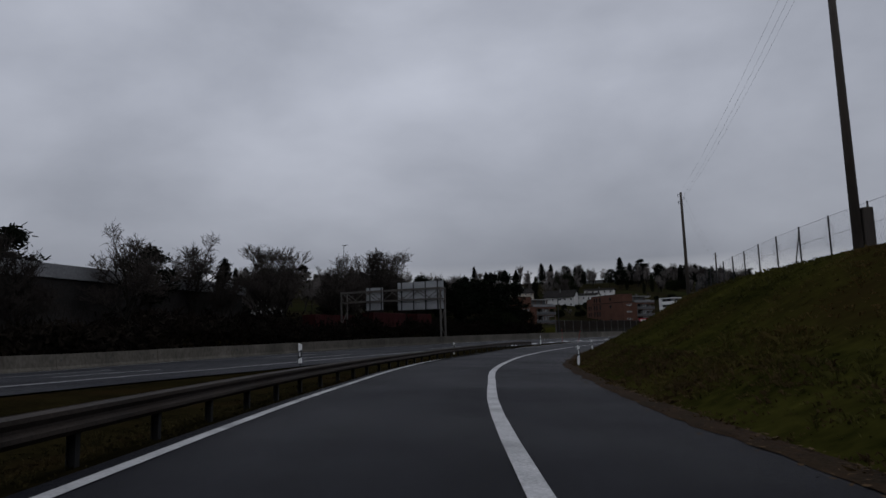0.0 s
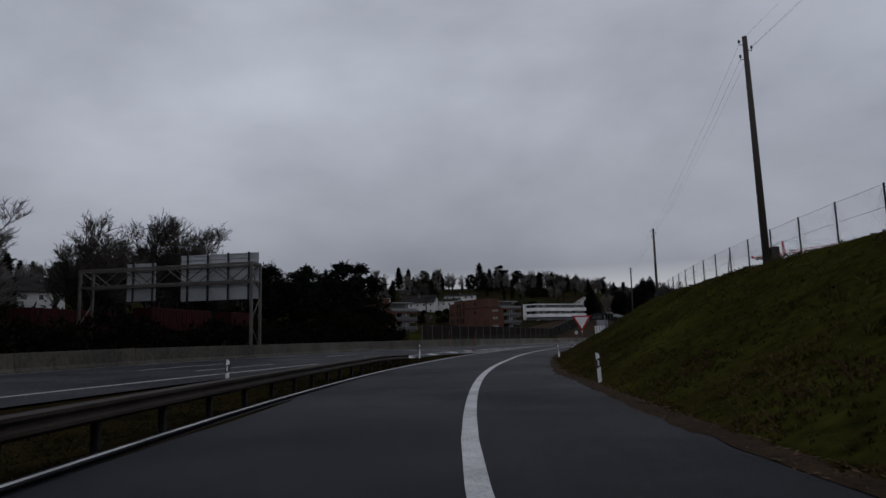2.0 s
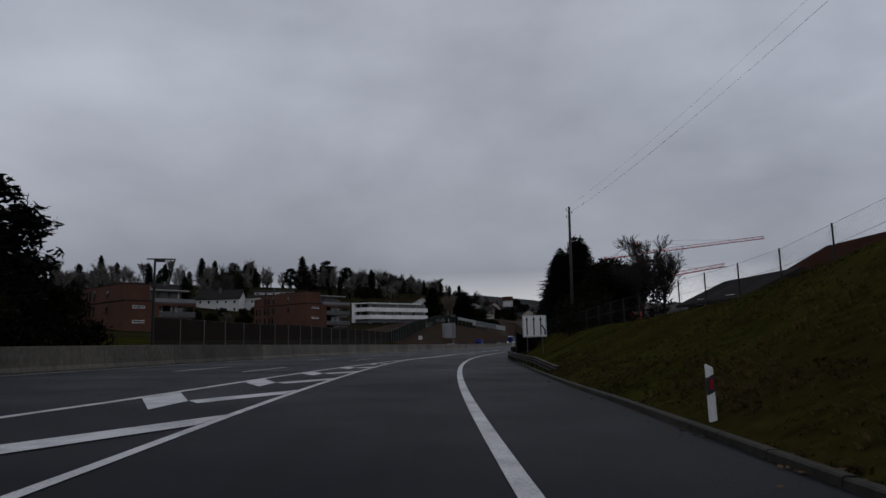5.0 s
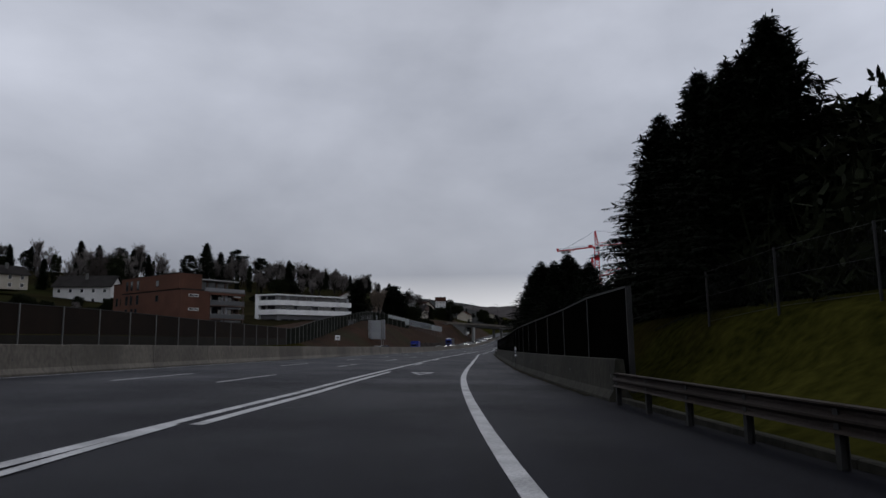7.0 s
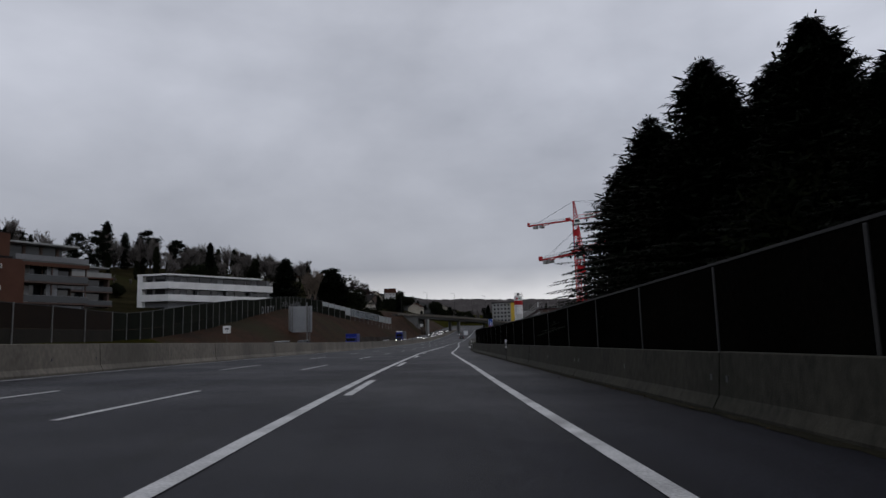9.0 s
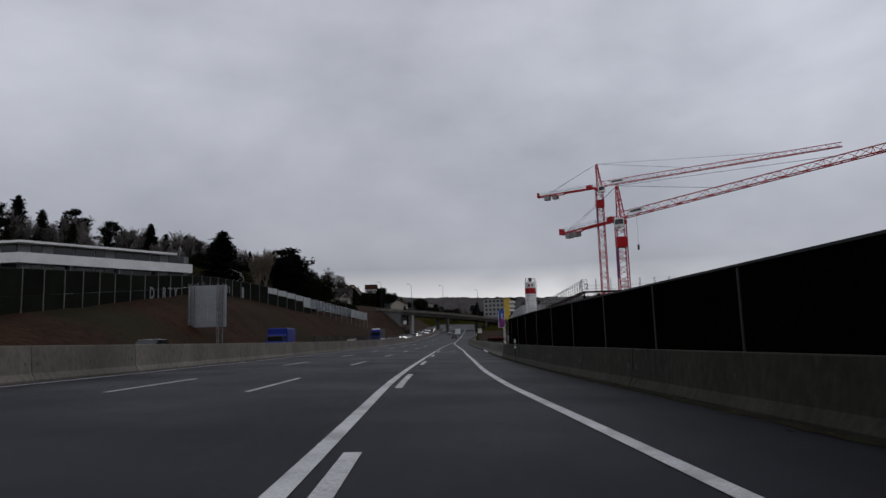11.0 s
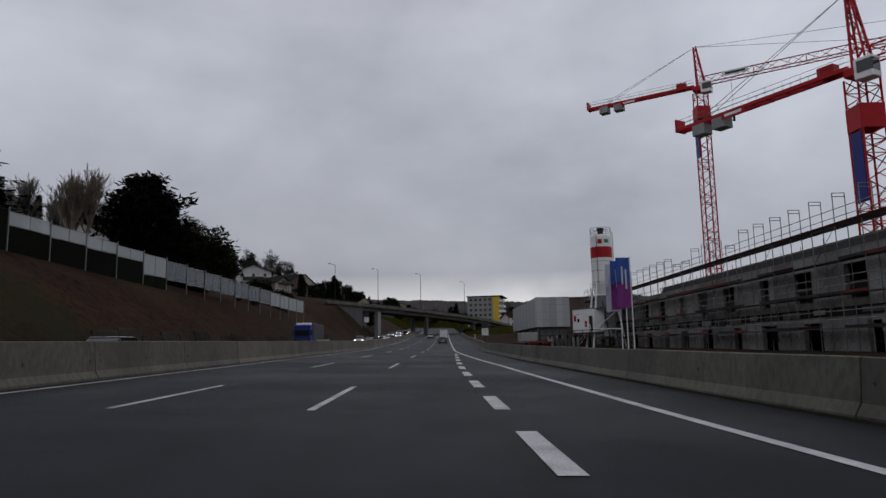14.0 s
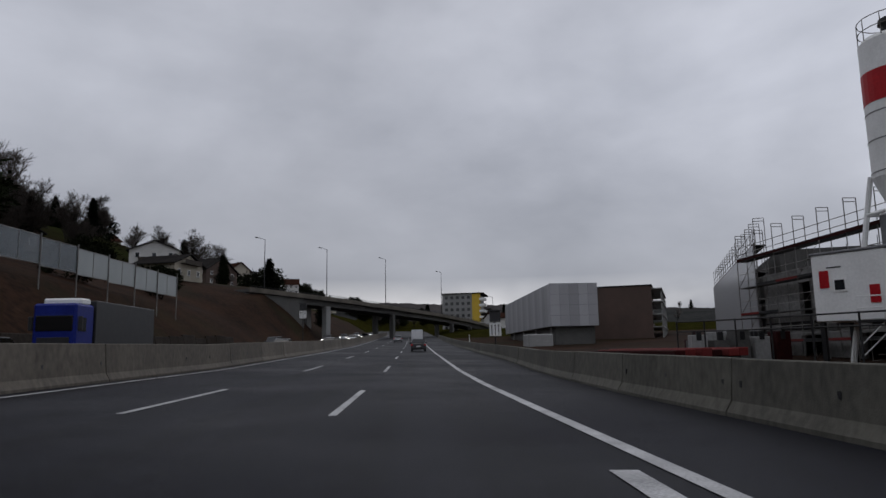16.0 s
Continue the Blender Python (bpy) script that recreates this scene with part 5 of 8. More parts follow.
gantry()
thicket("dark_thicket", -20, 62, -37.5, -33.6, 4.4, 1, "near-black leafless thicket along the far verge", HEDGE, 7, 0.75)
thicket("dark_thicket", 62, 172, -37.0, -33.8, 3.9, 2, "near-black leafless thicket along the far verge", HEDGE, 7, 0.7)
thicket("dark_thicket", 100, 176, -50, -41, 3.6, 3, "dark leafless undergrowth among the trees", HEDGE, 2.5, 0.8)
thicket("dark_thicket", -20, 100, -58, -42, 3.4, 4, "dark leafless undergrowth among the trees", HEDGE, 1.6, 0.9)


DULL_RED = surface("faded_red_steel", (0.020, 0.004, 0.004), (0.042, 0.007, 0.007), 0.6, 6, (0.7, 0.9), stain=0.5, stain_colour=(0.018, 0.008, 0.007), spec=0.1)


def freight_box(s, n, z, l, colour, label):
    root = base("freight_container", at(s, n, z), label, "container", "containers behind the thicket")
    part("body", one(box, -1.2, 1.2, -l / 2, l / 2, 0.15, 2.7, bevel=0.03), colour, root)
    k = int(l / 0.5)
    for i in range(k):
        y = -l / 2 + (i + 0.5) * l / k
        part("corrugation", one(box, 1.2, 1.25, y - 0.12, y + 0.12, 0.3, 2.55), colour, root)


freight_box(98, -43.5, 2.7, 12, DULL_RED, "dull red freight container standing behind bare shrubs")
freight_box(112, -41.8, 3.3, 12, DULL_RED, "dull red freight container standing behind bare shrubs")
freight_box(125, -42.0, 3.4, 6, DULL_RED, "short dull red freight container behind bare shrubs")


def window(parent, x, z, w, h, y, material=GLASS, frame_m=None, sill=True):
    """A window set in the wall plane y (front is -y): frame, pane and sill."""
    f = bmesh.new()
    t = 0.07
    for a, b, c, d in ((x, x + w, z, z + t), (x, x + w, z + h - t, z + h), (x, x + t, z + t, z + h - t), (x + w - t, x + w, z + t, z + h - t)):
        box(f, a, b, y - 0.05, y + 0.04, c, d)
    ob = part("window", f, frame_m or WHITE, parent)
    part("pane", one(box, x + t, x + w - t, y - 0.02, y - 0.005, z + t, z + h - t), material, ob, "dark window pane")
    if sill:
        part("sill", one(box, x - 0.05, x + w + 0.05, y - 0.14, y - 0.02, z - 0.06, z), CONCRETE_LIGHT, ob)
    return ob


def hall_grey():
    root = base("industrial_hall", at(64, -62, 3.0, -90), "long low grey industrial hall with a pale roof edge behind trees", "building")
    part("wall", one(box, -24, 24, 0, 14, 0, 5.3), ROOF_DARK, root)
    part("roof_edge", one(box, -24.4, 24.4, -0.4, 14.4, 5.3, 6.75, bevel=0.04), CLAD_GREY, root, "pale grey roof fascia")
    for i in range(24):
        x = -23.5 + i * 2
        part("cladding_panel", one(box, x, x + 1.85, -0.06, 0, 3.2, 5.2), STEEL_DARK, root)
        if i % 2:
            window(root, x + 0.2, 1.4, 1.4, 1.3, -0.02, sill=False)


hall_grey()


def gable_house(s, n, w, d, h, pitch, turn, wall, roof, label, floors=2, z=None, half=False, chimney=True, wins=3, group="houses on the slope"):
    z = ground_z(s, n) - 0.6 if z is None else z
    root = base("house", at(s, n, z, turn), label, "house", group)
    r = w / 2 * math.tan(radians(pitch))
    bm = bmesh.new()
    prism(bm, [(-w / 2, 0), (w / 2, 0), (w / 2, h), (0, h + r), (-w / 2, h)], -d / 2, d / 2)
    part("wall", bm, wall, root)
    o = 0.7
    for sgn in (-1, 1):
        bm = bmesh.new()
        t = o * math.tan(radians(pitch))
        prism(bm, [(0, h + r + 0.02), (sgn * (w / 2 + o), h - t + 0.02), (sgn * (w / 2 + o), h - t + 0.24), (0, h + r + 0.26)][::sgn], -d / 2 - o, d / 2 + o)
        part("roof_slope", bm, roof, root, "tiled roof slope")
    if chimney:
        part("chimney", one(box, w * 0.15, w * 0.15 + 0.7, -0.4, 0.4, h + r * 0.4, h + r + 0.9, bevel=0.03), CONCRETE_DARK, root)
    fh = h / floors
    for f in range(floors):
        for k in range(wins):
            x = -w / 2 + (k + 0.5) * w / wins - 0.55
            window(root, x, f * fh + fh * 0.32, 1.1, min(1.35, fh * 0.5), -d / 2 - 0.01)
        for k in range(max(2, int(d / 3.2))):
            kk = max(2, int(d / 3.2))
            y = -d / 2 + (k + 0.5) * d / kk - 0.5
            # windows on both flanks
            for sgn in (-1, 1):
                fr = part("window", one(box, sgn * (w / 2) - 0.05, sgn * (w / 2) + 0.05, y - 0.07, y + 1.07, f * fh + fh * 0.32 - 0.07, f * fh + fh * 0.32 + 1.27), WHITE, root)
                part("pane", one(box, sgn * (w / 2) - 0.065, sgn * (w / 2) + 0.065, y, y + 1.0, f * fh + fh * 0.32, f * fh + fh * 0.32 + 1.2), GLASS, fr, "dark window pane")
    if half:
        part("balcony", one(box, -w * 0.3, w * 0.3, -d / 2 - 1.3, -d / 2, fh * 1.0 - 0.1, fh * 1.0 + 0.05), WOOD_POLE, root)
        bm = bmesh.new()
        box(bm, -w * 0.3, w * 0.3, -d / 2 - 1.3, -d / 2 - 1.24, fh + 0.05, fh + 0.95)
        part("railing", bm, WOOD_POLE, root, "dark timber railing")
    return root


def side_window(parent, x, y, z, w, h, frame_m=None):
    """A window in a wall that faces -x: frame round a dark pane, with a sill."""
    fr = part("window", one(box, x - 0.05, x + 0.03, y - 0.06, y + w + 0.06, z - 0.06, z + h + 0.06), frame_m or STEEL_DARK, parent)
    part("pane", one(box, x - 0.065, x - 0.05, y, y + w, z, z + h), GLASS, fr, "dark window pane")
    part("sill", one(box, x - 0.12, x - 0.02, y - 0.08, y + w + 0.08, z - 0.12, z - 0.06), ROOF_DARK, fr)


def corner_block(x, y, z, turn, length, depth, label):
    """A brick apartment block: a long side of slot windows, a short side of balconies, and a set-back attic."""
    root = base("apartment_block", pose(x, y, z, 0, 0, turn), label, "apartment building", "brick-red apartment blocks")
    fh, bay = 3.2, 5.2
    H, mid = fh * 3, length - bay
    part("wall", one(box, 0, 7.4, 0, mid, -2, H), BRICK, root)
    part("wall", one(box, 0.9, 7.5, mid, length, -2, H + 2.9), BRICK, root)
    part("core", one(box, 7.4, depth, 3.0, length - 3, -2, H), CLAD_BROWN, root)
    # the joint's shadow is given by a dark colour besides the recess
    part("shadow_gap", one(box, 0.25, 6.2, 0.25, mid, H, H + 0.35), ROOF_DARK, root, "recessed joint below the attic, coloured dark for its shade")
    part("attic", one(box, 0.05, 6.0, 0.9, mid, H + 0.35, H + 3.9), BRICK, root, "brick attic storey")
    for a, b, c, d, h in ((-0.02, 6.06, 0.84, mid, H + 3.9), (0.84, 7.56, mid, length + 0.06, H + 2.9)):
        part("parapet", one(box, a, b, c, d, h, h + 0.14), ROOF_DARK, root)
    for f in range(4):
        zf = f * fh + (0.35 if f == 3 else 0)
        for k, u in enumerate((0.90, 0.82, 0.71) if f != 1 else (0.90, 0.80, 0.73)):
            side_window(root, 0.0 if f < 3 else 0.05, mid * u - 0.5, zf + 0.65, 0.95, 2.1)
        if f != 1:
            side_window(root, 0.0 if f < 3 else 0.05, mid * 0.36, zf + 1.0, 1.1, 1.3)
        if f < 3:
            side_window(root, 0.9, mid + 1.0, zf + 0.7, 0.9, 1.9)
            side_window(root, 0.9, mid + 3.0, zf + 0.7, 0.9, 1.9)
            window(root, 2.0, zf + 1.75, 2.6, 0.55, -0.01, frame_m=WHITE)
    # the balcony side
    part("glazing", one(box, 7.4, depth - 0.3, 2.9, 3.0, 0.1, H - 0.3), GLASS, root, "dark glazed wall behind the balconies")
    for k in range(5):
        xx = 7.6 + (depth - 8.1) * k / 4
        part("mullion", one(box, xx - 0.08, xx + 0.08, 2.8, 2.9, 0, H), STEEL_DARK if k % 2 else CLAD_BROWN, root)
    for f in range(4):
        zf = f * fh
        part("balcony_slab", one(box, 7.4, depth + 1.3, 0.3, 4.6, zf - 0.2, zf + 0.08, bevel=0.02), CLAD_BROWN if f < 3 else CONCRETE_DARK, root)
        if f < 3:
            part("balustrade", one(box, 7.4, depth + 1.2, 0.34, 0.40, zf + 0.12, zf + 1.1), GLASS_DIM, root, "grey glass balustrade")
            part("balustrade", one(box, depth + 1.14, depth + 1.2, 0.4, 4.5, zf + 0.12, zf + 1.1), GLASS_DIM, root, "grey glass balustrade")
            part("handrail", one(box, 7.4, depth + 1.22, 0.32, 0.42, zf + 1.1, zf + 1.15), CLAD_GREY, root)
            for xx in (7.7, depth * 0.5 + 3.9, depth + 1.0):
                part("post", one(box, xx - 0.09, xx + 0.09, 0.6, 0.78, zf + 0.08, zf + fh - 0.2), CLAD_BROWN, root)
            part("screen", one(box, depth * 0.5 + 3.3, depth * 0.5 + 5.0, 1.0, 1.08, zf + 0.1, zf + fh - 0.25), CLAD_GREY, root, "pale sliding shade")
    part("fascia", one(box, 7.4, depth + 1.32, 0.26, 0.5, H - 0.75, H - 0.2), BRICK, root, "brick beam above the balconies")
    part("pier", one(box, 7.4, 8.0, 0.26, 3.0, 0, H - 0.75), BRICK, root, "brick pier")
    for f in range(3):
        part("curtain", one(box, 8.1, 9.9, 2.6, 2.66, f * fh + 0.15, f * fh + 2.7), CONCRETE_LIGHT, root, "pale blind behind the balcony")
        part("awning_valance", one(box, depth - 3.4, depth + 0.6, 0.9, 1.0, f * fh + 2.45, f * fh + 2.9), CLAD_GREY, root, "grey awning box")
    part("attic_glazing", one(box, 6.0, depth - 1.6, 3.4, 13.0, H + 0.1, H + 2.7), GLASS_DIM, root)
    for k in range(4):
        part("attic_pier", one(box, 6.4 + k * 2.6, 6.9 + k * 2.6, 3.3, 3.4, H + 0.1, H + 2.7), CLAD_BROWN, root)
    part("attic_roof", one(box, 5.3, depth + 0.2, 1.3, 14.0, H + 2.7, H + 3.0, bevel=0.03), CONCRETE_LIGHT, root, "thin pale roof slab")
    part("parapet_rail", one(box, 6.6, depth + 1.2, 0.34, 0.40, H + 0.1, H + 0.9), CLAD_GREY, root)
    return root


corner_block(2.4, 246.6, 2.6, 28, 27, 15.5, "low brick-red apartment block with slot windows and balconies beside dark trees")
corner_block(50.2, 300.6, 5.5, 28, 30.5, 16.8, "brick-red apartment block with slot windows and glass balconies")


def balcony_wing():
    """A block further back: balconies between brown walls and a pale set-back attic."""
    root = base("apartment_block", pose(57.3, 347.5, 8.0, 0, 0, 28), "brown apartment block with grey balconies and a flat roof", "apartment building", "brick-red apartment blocks")
    L, fh = 18.0, 3.1
    part("core", one(box, 0, L, 2.2, 14, -2, fh * 3), CLAD_BROWN, root)
    part("glazing", one(box, 0.6, L - 0.6, 2.1, 2.2, 0.1, fh * 3 - 0.4), GLASS, root, "dark glazed wall behind the balconies")
    for f in range(4):
        part("balcony_slab", one(box, 0, L + 0.4, 0, 3.0, f * fh - 0.22, f * fh + 0.1, bevel=0.02), BRICK if f == 3 else CLAD_BROWN, root)
        if f < 3:
            part("balustrade", one(box, 0, L + 0.3, 0.06, 0.12, f * fh + 0.14, f * fh + 1.1), GLASS_DIM, root, "grey glass balustrade")
            part("handrail", one(box, 0, L + 0.32, 0.04, 0.14, f * fh + 1.1, f * fh + 1.15), CLAD_GREY, root)
            for k in range(4):
                part("pier", one(box, 0.3 + k * 5.7, 0.7 + k * 5.7, 0.4, 2.2, f * fh + 0.1, f * fh + fh - 0.22), CLAD_BROWN if k % 2 else CLAD_GREY, root)
    part("attic_parapet", one(box, 0.4, L + 0.1, 0.3, 0.5, fh * 3 + 0.1, fh * 3 + 1.2), CONCRETE_LIGHT, root, "pale parapet")
    part("attic", one(box, 0.8, L - 1.5, 2.6, 12, fh * 3, fh * 3 + 2.3), CLAD_GREY, root)
    part("attic_roof", one(box, 0, L + 0.2, 1.2, 13, fh * 3 + 2.3, fh * 3 + 2.6, bevel=0.03), CONCRETE_LIGHT, root, "thin pale roof slab")


balcony_wing()


def floor_plan(bm, pts, z0, z1):
    """An outline in plan, drawn up from z0 to z1."""
    a, b = [bm.verts.new((x, y, z0)) for x, y in pts], [bm.verts.new((x, y, z1)) for x, y in pts]
    for i in range(len(pts)):
        j = (i + 1) % len(pts)
        bm.faces.new((a[i], a[j], b[j], b[i]))
    bm.faces.new(a[::-1])
    bm.faces.new(b)


def white_block():
    """A long side and a splayed short side that meet at a blunt corner, wrapped by two white bands."""
    root = base("apartment_house", pose(86.5, 363.0, 11.0, 0, 0, 19.7), "long white apartment house with horizontal bands and ribbon windows", "apartment building")
    L = 31.0
    far, out = Vector((-4.4, 6.9)), Vector((0.843, 0.538))

    def line(t):
        """The three points of the front, set back by t."""
        return [tuple(far + out * t), (0.548 * t, t), (L, t)]

    part("core", one(floor_plan, line(1.5) + [(L - 0.8, 1.5), (L - 0.8, 12.0), (3.0, 16.0)], -2.5, 8.2), CLAD_GREY, root, "grey recessed facade")
    along = Vector((0.538, -0.843))
    w0, w1 = far, far + along * 1.3
    part("end_wall", one(floor_plan, [tuple(w0), tuple(w1), tuple(w1 + out * 1.5), tuple(w0 + out * 6.0)], -2.5, 8.6), WHITE, root, "plain white end wall")
    for z0, z1 in ((1.8, 3.45), (4.9, 6.6)):
        o, i = line(0.0), line(0.35)
        o[0], i[0] = tuple(w1), tuple(w1 + out * 0.35)
        part("parapet_band", one(floor_plan, o + i[::-1], z0, z1), WHITE, root, "smooth white parapet band")
        part("band_return", one(box, L - 0.35, L, 0.36, 7.0, z0, z1), WHITE, root)
        k = line(1.48)
        part("floor_slab", one(floor_plan, i + k[::-1], z0, z0 + 0.25), CONCRETE_LIGHT, root)
    roof = [tuple(far - along * 0.1 - out * 0.1), (-0.05, -0.12), (L - 3.4, -0.12), (L - 3.4, 12.0), (3.0, 16.5)]
    part("roof_slab", one(floor_plan, roof, 8.2, 8.6), WHITE, root, "thin white roof slab")
    for zf in (-1.2, 3.45, 6.6):
        for i in range(8):
            window(root, 2.2 + i * 3.5, zf + 0.05, 3.2 if (i + int(zf)) % 3 else 1.7, 1.5, 1.46, frame_m=STEEL_DARK, sill=False)
        m = Matrix.Translation(Vector((far.x, far.y, 0))) @ Matrix.Rotation(math.atan2(along.y, along.x), 4, "Z")
        for u, w in ((1.7, 1.4), (3.9, 2.6)):
            fr = part("window", one(box, u, u + w, 1.38, 1.50, zf + 0.02, zf + 1.55, m), STEEL_DARK, root)
            part("pane", one(box, u + 0.08, u + w - 0.08, 1.36, 1.38, zf + 0.1, zf + 1.47, m), GLASS, fr, "dark window pane")
    for xx in (8.0, 16.5, 24.0):
        part("partition", one(box, xx, xx + 0.2, 0.4, 1.48, 3.45, 4.9), CLAD_GREY, root)
    for i in range(4):
        part("roof_vent", one(box, 7 + i * 4.6, 7.6 + i * 4.6, 5, 5.7, 8.6, 9.0), CONCRETE_DARK, root)


white_block()

wall_n = table([(177, -33.8), (288, -33.8), (297, -34.4), (340, -38.2), (356, -39.2), (385, -39.4), (406, -40.3), (421, -38.3)])
wall_top = table([(177, 5.05), (205, 5.13), (226, 5.45), (292, 5.42), (300, 6.0), (320, 8.0), (352, 10.7), (362, 11.2), (374, 12.3), (385, 13.3), (396, 13.9), (410, 14.2), (421, 13.9)])


def noise_wall_left():
    root = structure(base("noise_wall_left", pose(0, 0, 0), "dark noise barrier of brown and green panels between pale posts", "noise barrier"), "", "")
    ss = [178.4 + 5.82 * i for i in range(20)] + [293.0 + 4.267 * i for i in range(31)]
    foot = lambda q: ground_z(q, wall_n(q)) - 0.15
    for i, (a, b) in enumerate(zip(ss, ss[1:])):
        green = a > 288
        for k, (u0, u1) in enumerate(((0.0, 0.40), (0.41, 1.0))):
            me = sweep("noise_panel", [a + 0.1, b - 0.1], [(-0.06, u0), (-0.06, u1), (0.06, u1), (0.06, u0)],
                       lambda q, o, h: W(q, wall_n(q) + o, foot(q) + h * (wall_top(q) - foot(q))), None)
            link_mesh("noise_panel", me, NOISE_GREEN if green else NOISE_GREY if k == 0 else NOISE_BROWN, root)
        me = sweep("panel_cap", [a, b], [(-0.08, 0.0), (-0.08, 0.06), (0.08, 0.06), (0.08, 0.0)], lambda q, o, h: W(q, wall_n(q) + o, wall_top(q) + h), None)
        link_mesh("panel_cap", me, STEEL_DARK, root)
    for q in ss:
        bm = one(box, -0.07, 0.07, -0.07, 0.07, -0.4, wall_top(q) - foot(q) + 0.08, Matrix.Translation(W(q, wall_n(q) + 0.05, foot(q))) @ pose(0, 0, 0, 0, 0, heading(q)), 0.01)
        part("post", bm, POST_PALE, root)
    door = W(409.0, wall_n(409) + 0.12, foot(409) + 0.1)
    part("service_door", one(box, -0.04, 0.04, -0.6, 0.6, 0, 2.2, Matrix.Translation(door) @ pose(0, 0, 0, 0, 0, heading(409)), 0.02), CLAD_GREY, root, "pale grey service door")
    return root


NOISE_BROWN = surface("brown_noise_panel", (0.007, 0.0044, 0.0030), (0.018, 0.0115, 0.0078), 0.4, 9, (0.8, 0.95), bump=0.5, bump_scale=14, jitter=0.15, spec=0.1)
NOISE_GREY = surface("grey_brown_noise_panel", (0.012, 0.0105, 0.0085), (0.026, 0.0225, 0.0185), 0.4, 9, (0.8, 0.95), bump=0.5, bump_scale=14, jitter=0.15, spec=0.1)
POST_PALE = surface("pale_steel_post", (0.085, 0.083, 0.078), (0.16, 0.157, 0.148), 1.2, 20, (0.5, 0.7), 0.3, stain=0.4)
noise_wall_left()

# pale sprayed letters and strokes on the wall
spray = base("sprayed_strokes", pose(0, 0, 0), "pale sprayed letters and strokes on the dark wall", "graffiti")
for k in range(14):
    q = 384 + k * 1.5
    z = ground_z(q, wall_n(q)) + 0.5
    h = random.uniform(0.9, 1.6)
    part("stroke", one(box, -0.02, 0.02, -random.uniform(0.05, 0.14), random.uniform(0.05, 0.14), 0, h,
                       Matrix.Translation(W(q, wall_n(q) + 0.16, z)) @ pose(0, 0, 0, random.uniform(-30, 30), 0, heading(q))), CLAD_GREY, spray)


for k, ch in enumerate("DIRTY"):
    q = 367.6 + k * 2.05
    cu = bpy.data.curves.new("letter", "FONT")
    cu.body, cu.size, cu.extrude, cu.offset, cu.align_x = ch, 2.3, 0.01, 0.05, "CENTER"
    flat = bpy.data.objects.new("letter_source", cu)
    bpy.context.collection.objects.link(flat)
    me = bpy.data.meshes.new_from_object(flat.evaluated_get(bpy.context.evaluated_depsgraph_get()))
    bpy.data.objects.remove(flat)
    way = (W(q + 1, wall_n(q + 1)) - W(q - 1, wall_n(q - 1)))
    me.transform(Matrix.Translation(W(q, wall_n(q) + 0.17, 8.42 + 0.065 * (q - 367))) @ pose(0, 0, 0, 90, 0, math.degrees(math.atan2(way.y, way.x))))
    link_mesh("letter", me, CLAD_GREY, spray, "pale sprayed letter")


def big_sign_back():
    root = base("road_sign", at(362.8, -29.4, 0), "tall ribbed aluminium back of a motorway sign on lattice posts", "road sign")
    part("panel", one(box, -2.5, 2.5, -0.04, 0.04, 4.0, 9.6), GREEN_SIGN, root, "ribbed aluminium panel")
    for k in range(19):
        z = 4.1 + k * 0.295
        part("rib", one(box, -2.5, 2.5, -0.16, -0.04, z, z + 0.12, bevel=0.02), GREEN_SIGN, root)
    for x in (-2.5, 0.0, 2.5):
        part("edge_strip", one(box, x - 0.05, x + 0.05, -0.2, -0.16, 4.0, 9.65), GREEN_SIGN, root)
    foot = {x: ground_z(362.8 - 0.0, -29.4 + x) - 0.3 for x in (-2.2, 1.6)}
    for x in (-2.2, 1.6):
        z0, z1 = min(foot[x], 1.5), 9.8
        for dx, dy in ((0, -0.25), (0, -1.05), (0.5, -0.25)):
            part("post", one(box, x + dx - 0.05, x + dx + 0.05, dy - 0.05, dy + 0.05, z0, z1), TUBE, root)
        k, z = 0, z0 + 0.3
        while z + 0.8 < z1:
            p, q = ((-0.25, -1.05) if k % 2 else (-1.05, -0.25))
            part("lattice_brace", one(tube, (x, p, z), (x, q, z + 0.8), 0.032, 0.032, 5), TUBE, root)
            part("lattice_brace", one(tube, (x + (0.5 if k % 2 else 0), -0.25, z), (x + (0 if k % 2 else 0.5), -0.25, z + 0.8), 0.026, 0.026, 5), TUBE, root)
            k, z = k + 1, z + 0.8


big_sign_back()
small = base("square_sign", at(316, -30.0, 1.2, 8), "small square white sign with a dark symbol on a short post", "traffic sign")
part("post", one(tube, (0, 0.05, -1), (0, 0.05, 3.3), 0.04, 0.04, 8), STEEL, small)
part("panel", one(box, -0.55, 0.55, -0.02, 0.02, 2.2, 3.3, bevel=0.02), WHITE, small)
part("symbol", one(box, -0.28, 0.28, -0.026, -0.02, 2.75, 2.98), BLACK, small)
part("symbol_bar", one(box, -0.1, 0.25, -0.026, -0.02, 2.5, 2.58), BLACK, small)

fence_n = table([(412, -39.8), (421, -38.3), (447, -35.8), (460, -34.6), (482, -32.6), (503, -31.0), (520, -30.0)])


screen_top = table([(412, 14.0), (421, 13.9), (447, 12.75), (460, 12.2), (482, 11.2), (503, 10.2), (512, 9.9)])


